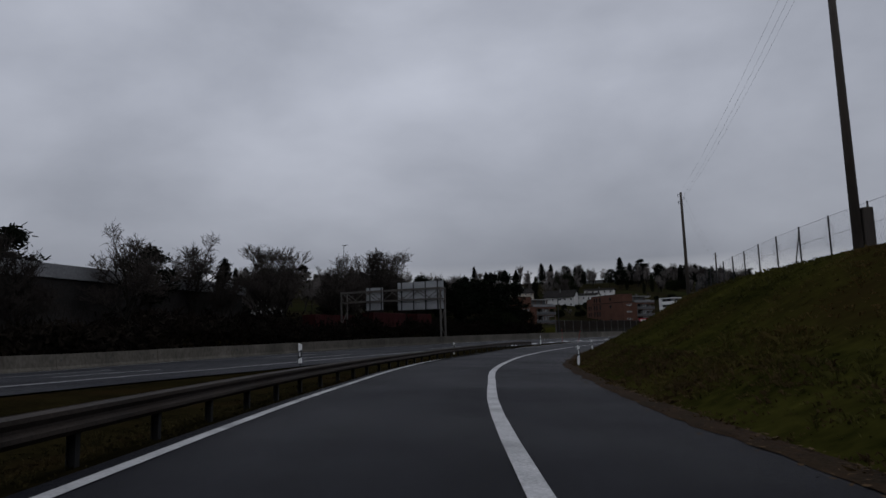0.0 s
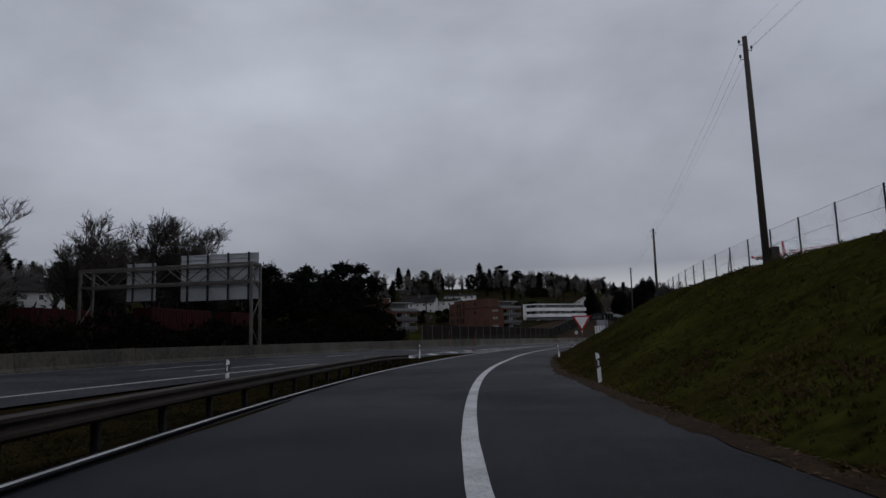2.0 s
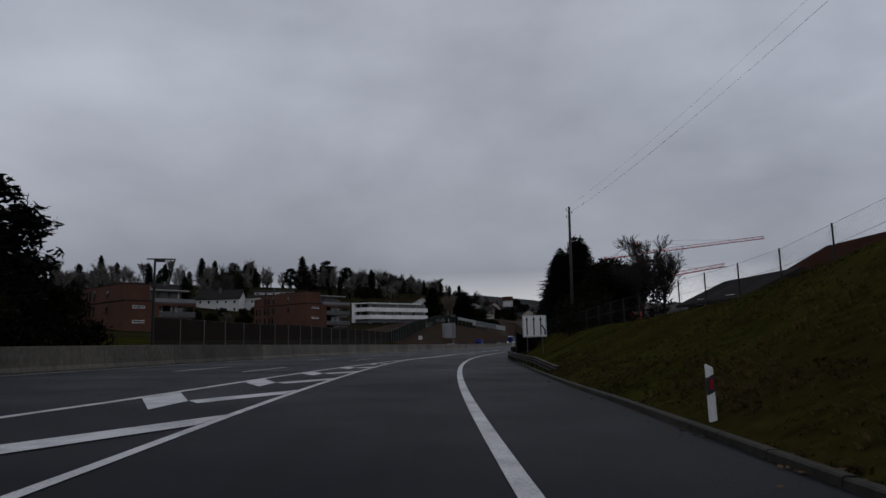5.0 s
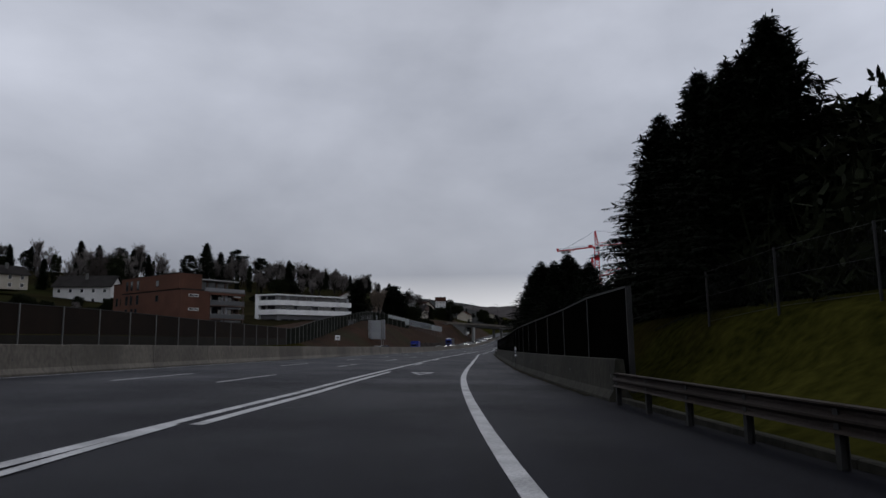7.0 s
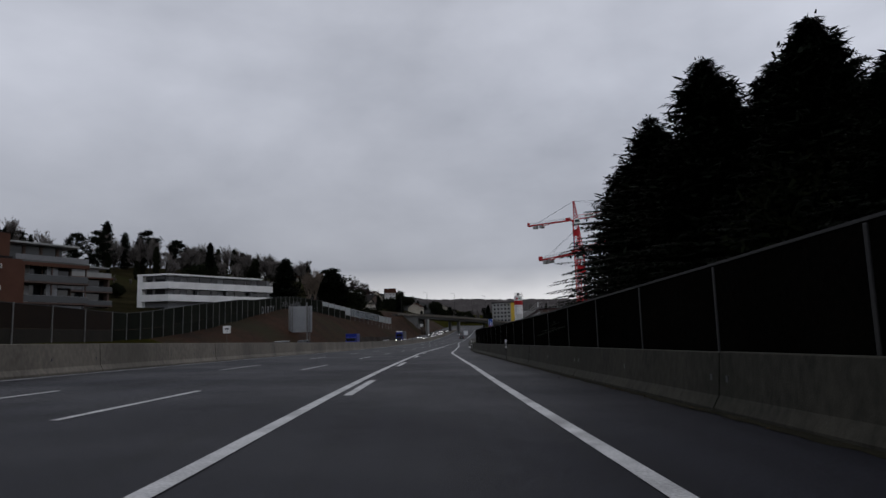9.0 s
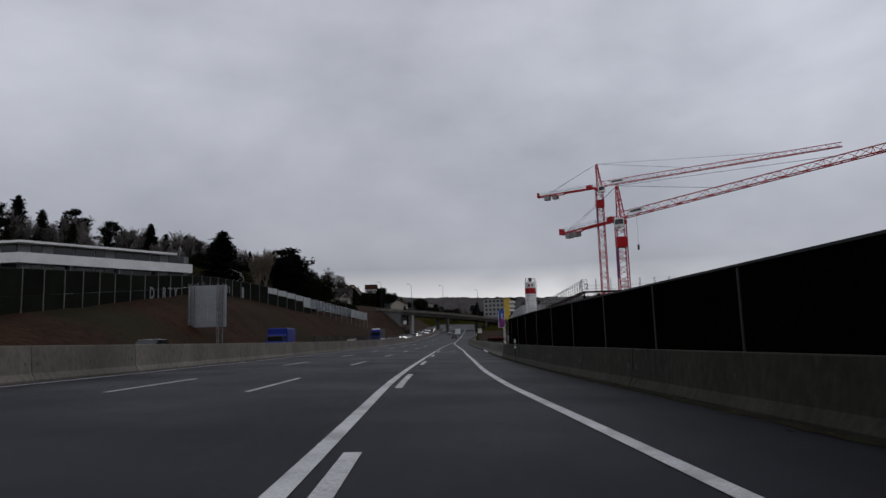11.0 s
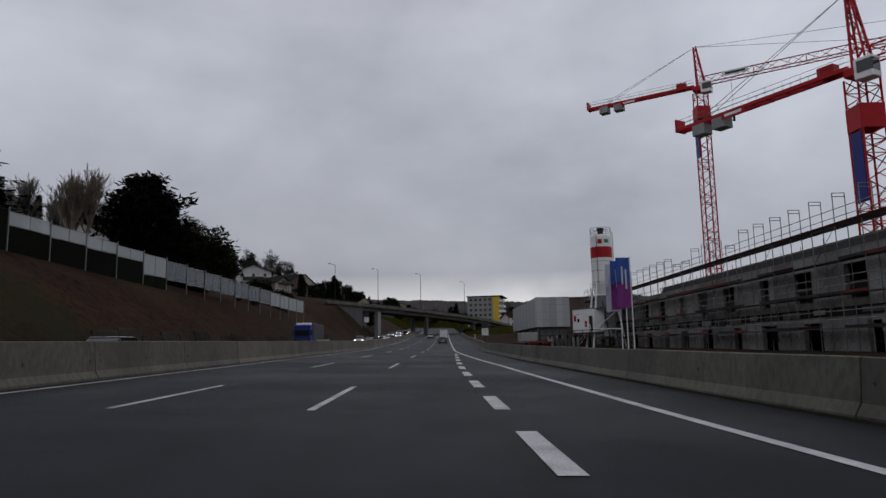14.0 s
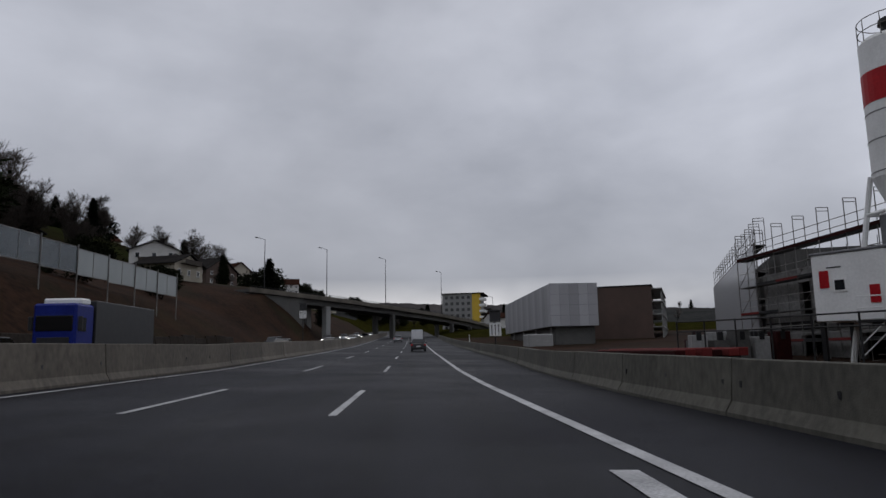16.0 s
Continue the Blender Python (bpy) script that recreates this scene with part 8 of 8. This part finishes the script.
def yellow_block():
    root = base("apartment_tower", at_abs(770, 15, rz(770) + 1.0, 8), "grey apartment block with a yellow end and white balconies", "apartment building")
    # turned about its yellow corner
    root.matrix_basis = root.matrix_basis @ Matrix.Translation((19.2, 0, 0)) @ pose(0, 0, 0, 0, 0, -20) @ Matrix.Translation((-19.2, 0, 0))
    part("wall", one(box, 0, 19, 0, 26, 0, 19.0), CONCRETE_LIGHT, root)
    part("yellow_end", one(box, 15.5, 19.2, -0.15, 6.5, 0, 19.1), YELLOW, root, "yellow rendered end")
    part("roof", one(box, -0.5, 21.5, -0.6, 26.5, 19.0, 19.5), ROOF_DARK, root)
    for f in range(6):
        part("balcony", one(box, 19.2, 22.2, 0, 10, f * 3.1 + 0.2, f * 3.1 + 1.3, bevel=0.04), WHITE, root)
        for k in range(5):
            window(root, 1.4 + k * 2.9, f * 3.1 + 0.9, 1.5, 1.5, -0.01, frame_m=STEEL_DARK, sill=False)


yellow_block()


def far_ridge():
    """A low wooded ridge that closes the valley behind the bridge."""
    spine = [Vector(p) for p in ((260, 1560, 70), (571, 1417, 84), (790, 1302, 79), (973, 1155, 72), (1136, 960, 58), (1260, 720, 40))]
    V, F, cols = [], [], 5
    pts = [spine[i].lerp(spine[i + 1], k / 60) for i in range(5) for k in range(60)]
    for i, p in enumerate(pts):
        d = (pts[min(i + 1, 299)] - pts[max(i - 1, 0)]).normalized()
        side = Vector((d.y, -d.x, 0))
        crest = 4.0 * noise.noise(p * 0.006) + 2.2 * noise.noise(p * 0.05) + 1.6 * noise.noise(p * 0.19)
        for o, h in ((190, -30.0), (80, 0.62), (25, 0.9), (0, 1.0), (-160, 0.2)):
            z = h if h < 0 else p.z * h + crest * (1.0 if o in (0, 25) else 0.6)
            V.append(p.xy.to_3d() + side * o + Vector((0, 0, z)))
    for i in range(len(pts) - 1):
        for j in range(cols - 1):
            a = i * cols + j
            F.append((a, a + 1, a + cols + 1, a + cols))
    structure(link_mesh("backdrop_ridge", mesh_from("backdrop_ridge", V, F), RIDGE), "low wooded ridge beyond the bridge, haze put into its grey-brown colour", "hill")


# lighter and greyer than the near hill: distance haze is in the colour
RIDGE = surface("hazy_far_woods", (0.045, 0.041, 0.040), (0.088, 0.080, 0.078), 0.03, 0.3, (0.9, 1.0), spec=0.0)
far_ridge()
rnd = random.Random(12)
for i in range(16):
    s = rnd.uniform(720, 1100)
    n = rnd.choice([-1, 1]) * rnd.uniform(36, 150)
    gable_house(s, n, rnd.uniform(10, 16), rnd.uniform(9, 14), rnd.uniform(5, 8), rnd.uniform(20, 34), rnd.uniform(0, 180), rnd.choice([RENDER_WHITE, RENDER_CREAM, RENDER_WHITE]),
                rnd.choice([ROOF_TILE, ROOF_DARK]), "distant pale house with a dark pitched roof", 2, group="houses in the distance")

# ---------------------------------------------------------------- vehicles


def car(s, n, turn, paint, label, kind="hatch", lit=False, z=None):
    """A car that faces along +y before turning: body, glasshouse, wheels, lamps, plates."""
    root = base("car", at(s, n, fall(s, n) if z is None else z, turn), label, "car", "cars on the motorway")
    L, Wd, H = (4.3, 1.78, 1.48) if kind == "hatch" else (4.5, 1.8, 1.62)
    bm = bmesh.new()
    side = [(-L / 2, 0.35), (-L / 2 + 0.1, 0.22), (L / 2 - 0.15, 0.22), (L / 2, 0.4), (L / 2 - 0.05, 0.68), (L / 2 - 0.95, 0.92), (-L / 2 + 0.25, 0.98), (-L / 2 + 0.02, 0.8)]
    prism(bm, side, -Wd / 2, Wd / 2, Matrix(((0, -1, 0, 0), (1, 0, 0, 0), (0, 0, 1, 0), (0, 0, 0, 1))))
    bmesh.ops.bevel(bm, geom=list(bm.edges), offset=0.07, segments=2, affect="EDGES")
    body = part("body", bm, paint, root)
    bm = bmesh.new()
    cab = [(-L / 2 + 0.22, 0.95), (L / 2 - 1.15, 0.92), (L / 2 - 1.85, H - 0.06), (-L / 2 + 0.75, H - 0.04)]
    prism(bm, cab, -Wd / 2 + 0.12, Wd / 2 - 0.12, Matrix(((0, -1, 0, 0), (1, 0, 0, 0), (0, 0, 1, 0), (0, 0, 0, 1))))
    bmesh.ops.bevel(bm, geom=list(bm.edges), offset=0.06, segments=2, affect="EDGES")
    part("glasshouse", bm, GLASS_CAR, root, "dark windows")
    part("roof", one(box, -Wd / 2 + 0.2, Wd / 2 - 0.2, -L / 2 + 0.8, L / 2 - 1.9, H - 0.05, H, bevel=0.02), paint, root)
    for x in (-Wd / 2 + 0.1, Wd / 2 - 0.1):
        for y in (-L / 2 + 0.75, L / 2 - 0.85):
            w = part("wheel", one(tube, (x - 0.11, y, 0.32), (x + 0.11, y, 0.32), 0.32, 0.32, 18), RUBBER, root)
            part("rim", one(tube, (x - 0.12, y, 0.32), (x + 0.12, y, 0.32), 0.2, 0.2, 12), STEEL, w)
        sx = math.copysign(1, x)
        part("tail_lamp", one(box, x - 0.14, x + 0.14, -L / 2 - 0.02, -L / 2 + 0.12, 0.68, 0.86, bevel=0.02), RED, root, "red tail lamp")
        part("headlamp", one(box, x - 0.16, x + 0.16, L / 2 - 0.2, L / 2 - 0.02, 0.55, 0.7, bevel=0.02), HEADLIGHT if lit else GLASS, root, "headlamp")
        part("mirror", one(box, x + sx * 0.06, x + sx * 0.28, L / 2 - 1.6, L / 2 - 1.45, 0.95, 1.1, bevel=0.03), BLACK, root)
    part("plate", one(box, -0.26, 0.26, -L / 2 - 0.03, -L / 2, 0.55, 0.66), WHITE, root, "plain pale plate")
    part("bumper", one(box, -Wd / 2 + 0.05, Wd / 2 - 0.05, -L / 2 - 0.04, -L / 2 + 0.2, 0.28, 0.5, bevel=0.04), BLACK, root)
    return root


def van(s, n, turn, paint, label, box_paint=None, z=None):
    root = base("van", at(s, n, fall(s, n) if z is None else z, turn), label, "van", "vans and lorries")
    box_paint = box_paint or paint
    swap = Matrix(((0, -1, 0, 0), (1, 0, 0, 0), (0, 0, 1, 0), (0, 0, 0, 1)))
    bm = one(prism, [(1.2, 0.4), (2.9, 0.4), (2.95, 1.0), (2.3, 1.25), (1.65, 2.1), (1.2, 2.15)], -0.95, 0.95, swap)
    bmesh.ops.bevel(bm, geom=list(bm.edges), offset=0.06, segments=2, affect="EDGES")
    part("cab", bm, paint, root)
    part("windscreen", one(box, -0.8, 0.8, 1.75, 2.2, 1.3, 1.95, bevel=0.05), GLASS_CAR, root, "dark windscreen")
    part("side_glass", one(box, -0.97, 0.97, 1.3, 1.95, 1.35, 1.85), GLASS_CAR, root)
    part("cargo_box", one(box, -1.05, 1.05, -2.9, 1.25, 0.55, 2.75, bevel=0.05), box_paint, root)
    part("chassis", one(box, -0.8, 0.8, -2.9, 2.6, 0.35, 0.55), BLACK, root)
    for x in (-0.86, 0.86):
        for y in (-1.9, 2.0):
            w = part("wheel", one(tube, (x - 0.13, y, 0.36), (x + 0.13, y, 0.36), 0.36, 0.36, 18), RUBBER, root)
            part("rim", one(tube, (x - 0.14, y, 0.36), (x + 0.14, y, 0.36), 0.2, 0.2, 12), STEEL, w)
        part("headlamp", one(box, x - 0.12, x + 0.12, 2.85, 2.97, 0.75, 0.95, bevel=0.03), GLASS, root)
        part("mirror", one(box, x * 1.15 - 0.09, x * 1.15 + 0.09, 1.85, 2.0, 1.35, 1.7, bevel=0.03), BLACK, root)
    return root


def lorry(s, n, turn):
    root = base("lorry", at(s, n, fall(s, n) - 0.15, turn), "blue lorry with a dark patterned box body", "lorry", "vans and lorries")
    part("cab", one(box, -1.22, 1.22, 4.0, 6.2, 0.6, 3.55, bevel=0.12), BLUE, root, "blue cab")
    part("windscreen", one(box, -1.05, 1.05, 6.1, 6.24, 1.95, 2.85, bevel=0.04), GLASS_CAR, root, "dark windscreen")
    part("side_window", one(box, -1.25, 1.25, 5.0, 5.9, 1.95, 2.75), GLASS_CAR, root)
    part("grille", one(box, -0.9, 0.9, 6.2, 6.26, 0.9, 1.6, bevel=0.02), BLACK, root)
    part("bumper", one(box, -1.2, 1.2, 5.9, 6.35, 0.4, 0.85, bevel=0.05), BLUE, root)
    part("roof_deflector", one(box, -1.1, 1.1, 4.2, 5.4, 3.5, 3.9, bevel=0.1), WHITE, root)
    body = part("box_body", one(box, -1.25, 1.25, -5.5, 3.8, 1.05, 3.85, bevel=0.04), BLACK, root, "dark box body")
    pal = [surface(f"lorry_patch_{w}", tuple(c * 0.8 for c in col), col, 0.8, 5, (0.4, 0.6)) for w, col in
           (("brown", (0.16, 0.07, 0.05)), ("pink", (0.30, 0.15, 0.17)), ("slate", (0.05, 0.06, 0.09)), ("cream", (0.42, 0.36, 0.30)))]
    r = random.Random(3)
    y, k = -5.2, 0
    while y < 3.4:
        w = r.uniform(0.5, 1.3)
        for z in (1.9, 2.7):
            part("colour_patch", one(box, 1.252, 1.262, y, min(y + w, 3.6), z + r.uniform(-0.1, 0.1), z + 0.75), pal[r.randrange(4)], body)
        y += w + 0.1
    part("white_skirt", one(box, -1.26, 1.26, -5.5, 3.8, 0.55, 1.05, bevel=0.03), WHITE, root, "white side skirt")
    for x in (-1.0, 1.0):
        for y in (-4.2, -2.9, 5.0):
            w = part("wheel", one(tube, (x - 0.2, y, 0.5), (x + 0.2, y, 0.5), 0.5, 0.5, 18), RUBBER, root)
            part("rim", one(tube, (x - 0.21, y, 0.5), (x + 0.21, y, 0.5), 0.28, 0.28, 12), STEEL, w)
        part("headlamp", one(box, x - 0.18, x + 0.18, 6.3, 6.38, 0.55, 0.75, bevel=0.02), HEADLIGHT, root, "lit headlamp")
        part("mirror", one(box, x * 1.4 - 0.12, x * 1.4 + 0.12, 5.95, 6.1, 2.0, 2.8, bevel=0.03), BLACK, root)


car(508, 0.6, 0, CAR_DARK, "small dark hatchback seen from behind on the motorway")
van(556, 0.7, 0, CAR_WHITE, "white delivery van on the motorway")
car(575, -3.4, 0, CAR_SILVER, "silver car far ahead on the motorway")
opp = lambda s, k: barrier_left(s) - 3.4 - 3.7 * k
lorry(470, opp(470, 2) + 1.0, 180)
van(345, opp(345, 0), 180, BLUE, "blue delivery van on the opposite carriageway", BLUE)
for s, k, p, lit in ((296, 0, CAR_WHITE, False), (322, 1, CAR_SILVER, False), (392, 0, CAR_SILVER, False), (446, 0, CAR_DARK, False),
                     (498, 0, CAR_WHITE, True), (512, 1, CAR_SILVER, True), (540, 0, CAR_WHITE, True), (566, 1, CAR_DARK, True), (584, 0, CAR_WHITE, True), (600, 1, CAR_SILVER, True),
                     (622, 0, CAR_DARK, True), (640, 1, CAR_WHITE, True), (662, 0, CAR_SILVER, True)):
    car(s, opp(s, k), 180, p, {CAR_WHITE: "white", CAR_SILVER: "silver", CAR_DARK: "dark"}[p] + " car behind the median barrier" + (" with its headlights lit" if lit else ""), "suv" if k else "hatch", lit)

# ---------------------------------------------------------------- turf on the banks, dirt along the asphalt


def turf(name, s0, s1, near, far, per, tall, seed, label, material=BLADES):
    """Tufts of short grass blades scattered over a bank, thicker in patches."""
    rnd = random.Random(seed)
    V, F = [], []
    s = s0
    while s < s1:
        a, b = near(s), far(s)
        for _ in range(int(abs(b - a) * per)):
            q, n = s + rnd.random(), rnd.uniform(a, b)
            c = W(q, n, ground_z(q, n) - 0.02)
            patch = noise.noise(Vector((c.x * 0.5, c.y * 0.5, seed)))
            if patch < -0.25 and rnd.random() < 0.7:
                continue
            h0 = tall * (0.65 + 0.8 * max(-0.3, patch)) * rnd.uniform(0.5, 1.4)
            for k in range(5):
                t = rnd.uniform(0, 6.283)
                d = Vector((math.cos(t), math.sin(t), 0))
                p = c + d * rnd.uniform(0, 0.09)
                h, w = h0 * rnd.uniform(0.5, 1.15), rnd.uniform(0.008, 0.02)
                e = Vector((-d.y, d.x, 0)) * w
                m, tip = p + d * h * 0.3 + Vector((0, 0, h * 0.65)), p + d * h * rnd.uniform(0.5, 1.0) + Vector((0, 0, h * rnd.uniform(0.6, 1.0)))
                i = len(V)
                V += [p - e, p + e, m + e * 0.8, tip, m - e * 0.8]
                F.append((i, i + 1, i + 2, i + 3, i + 4))
        s += 1.0
    return tagged(link_mesh(name, mesh_from(name, V, F), material), label, "grass", kind="stuff")


DEAD_BLADES = surface("dead_grass_blades", (0.022, 0.014, 0.006), (0.105, 0.072, 0.032), 0.4, 6.0, (0.8, 1.0), stain=0.7, stain_colour=(0.045, 0.042, 0.012), spec=0.05)
turf("foot_grass", 2, 140, lambda s: grass_edge(s) + 0.1, lambda s: grass_edge(s) + 2.4, 30, 0.14, 6, "brown dead grass and leaves along the foot of the bank", DEAD_BLADES)
turf("bank_grass", 2, 150, lambda s: grass_edge(s) + 0.75, lambda s: 12.5, 13, 0.16, 3, "rough yellow-green winter grass on the bank")
turf("verge_grass", -4, 104.6, lambda s: ramp_left(s) - 0.5, lambda s: min(ramp_left(s) - 0.6, max(ramp_left(s) - 4.5, merge_line(s) + hard_strip(s) + 0.1, nose_edge(s) + 0.1 if s > 80 else -99)), 16, 0.13, 4, "dull winter grass under the guardrail", VERGE_BLADES)


VERGE_SOIL = surface("verge_soil", (0.010, 0.0062, 0.0034), (0.044, 0.026, 0.0135), 1.2, 14, (0.9, 1.0), bump=0.8, bump_scale=30, stain=0.6, stain_colour=(0.012, 0.011, 0.005), spec=0.05)


def dirt_edge(name, s0, s1, line, sign, label, material=VERGE_SOIL):
    """A thin ragged band of soil and dead leaves that laps over the edge of the asphalt."""
    V, F = [], []
    ss = steps(s0, s1, 0.45)
    for s in ss:
        p = W(s, line(s))
        w = 0.16 + 0.22 * abs(noise.noise(Vector((p.x * 0.35, p.y * 0.35, 1)))) + 0.12 * noise.noise(Vector((p.x * 1.9, p.y * 1.9, 5)))
        for o, h in ((-max(0.04, w), 0.008), (-max(0.02, w) * 0.4, 0.03), (0.10, 0.045), (0.28, 0.06)):
            n = line(s) + sign * o
            V.append(R(s, n, h + 0.012 * noise.noise(Vector((p.x * 3, p.y * 3, o * 9)))) if o < 0.2 else W(s, n, ground_z(s, n) + 0.02))
    for i in range(len(ss) - 1):
        for j in range(3):
            a = i * 4 + j
            F.append((a, a + 1, a + 5, a + 4))
    return structure(link_mesh(name, mesh_from(name, V, F), material), label, "dirt edge")


dirt_edge("verge_dirt", 0, 103, grass_edge, 1, "ragged band of brown soil and dead leaves along the asphalt edge")
GUTTER = surface("gutter_moss", (0.006, 0.0058, 0.004), (0.022, 0.020, 0.012), 1.4, 14, (0.9, 1.0), bump=0.8, bump_scale=30, spec=0.05)
dirt_edge("gutter_dirt", 180, 420, lambda s: wall_right(s) - 0.30, 1, "ragged dark moss and soil in the gutter along the concrete barrier", GUTTER)


def scatter_leaves(s0, s1, line, count, seed):
    rnd = random.Random(seed)
    V, F = [], []
    for _ in range(count):
        s = rnd.uniform(s0, s1)
        n = line(s) - abs(rnd.gauss(0, 0.35)) + 0.3
        c = R(s, n, 0.03) if n < line(s) else W(s, n, ground_z(s, n) + 0.05)
        t, r = rnd.uniform(0, 6.28), rnd.uniform(0.02, 0.06)
        a, b = Vector((math.cos(t), math.sin(t), rnd.uniform(-0.3, 0.3))) * r, Vector((-math.sin(t), math.cos(t), rnd.uniform(-0.3, 0.3))) * r * 0.6
        i = len(V)
        V += [c - a, c + b, c + a, c - b]
        F.append((i, i + 1, i + 2, i + 3))
    return tagged(link_mesh("dead_leaves", mesh_from("dead_leaves", V, F), LEAF_LITTER), "small dead brown leaves along the asphalt edge", "leaves", kind="stuff")


LEAF_LITTER = surface("leaf_litter", (0.03, 0.018, 0.009), (0.10, 0.062, 0.03), 3.0, 30, (0.8, 1.0), spec=0.1)
scatter_leaves(3, 135, grass_edge, 2600, 8)
scatter_leaves(182, 330, lambda s: wall_right(s) - 0.35, 1400, 9)

# tall bare trees above the hillside houses
for key, s, n, top in (("bare0", 566, -70, 30.5), ("bare3", 640, -78, 38.0), ("bare1", 660, -76, 41.0), ("bare0", 676, -72, 36.0), ("bare2", 590, -84, 36.0), ("bare0", 655, -107, 53.0), ("bare2", 672, -112, 50.0)):
    tree(key, s, n, min(17.0, max(9.0, top - ground_z(s, n))), "bare trees above the houses")
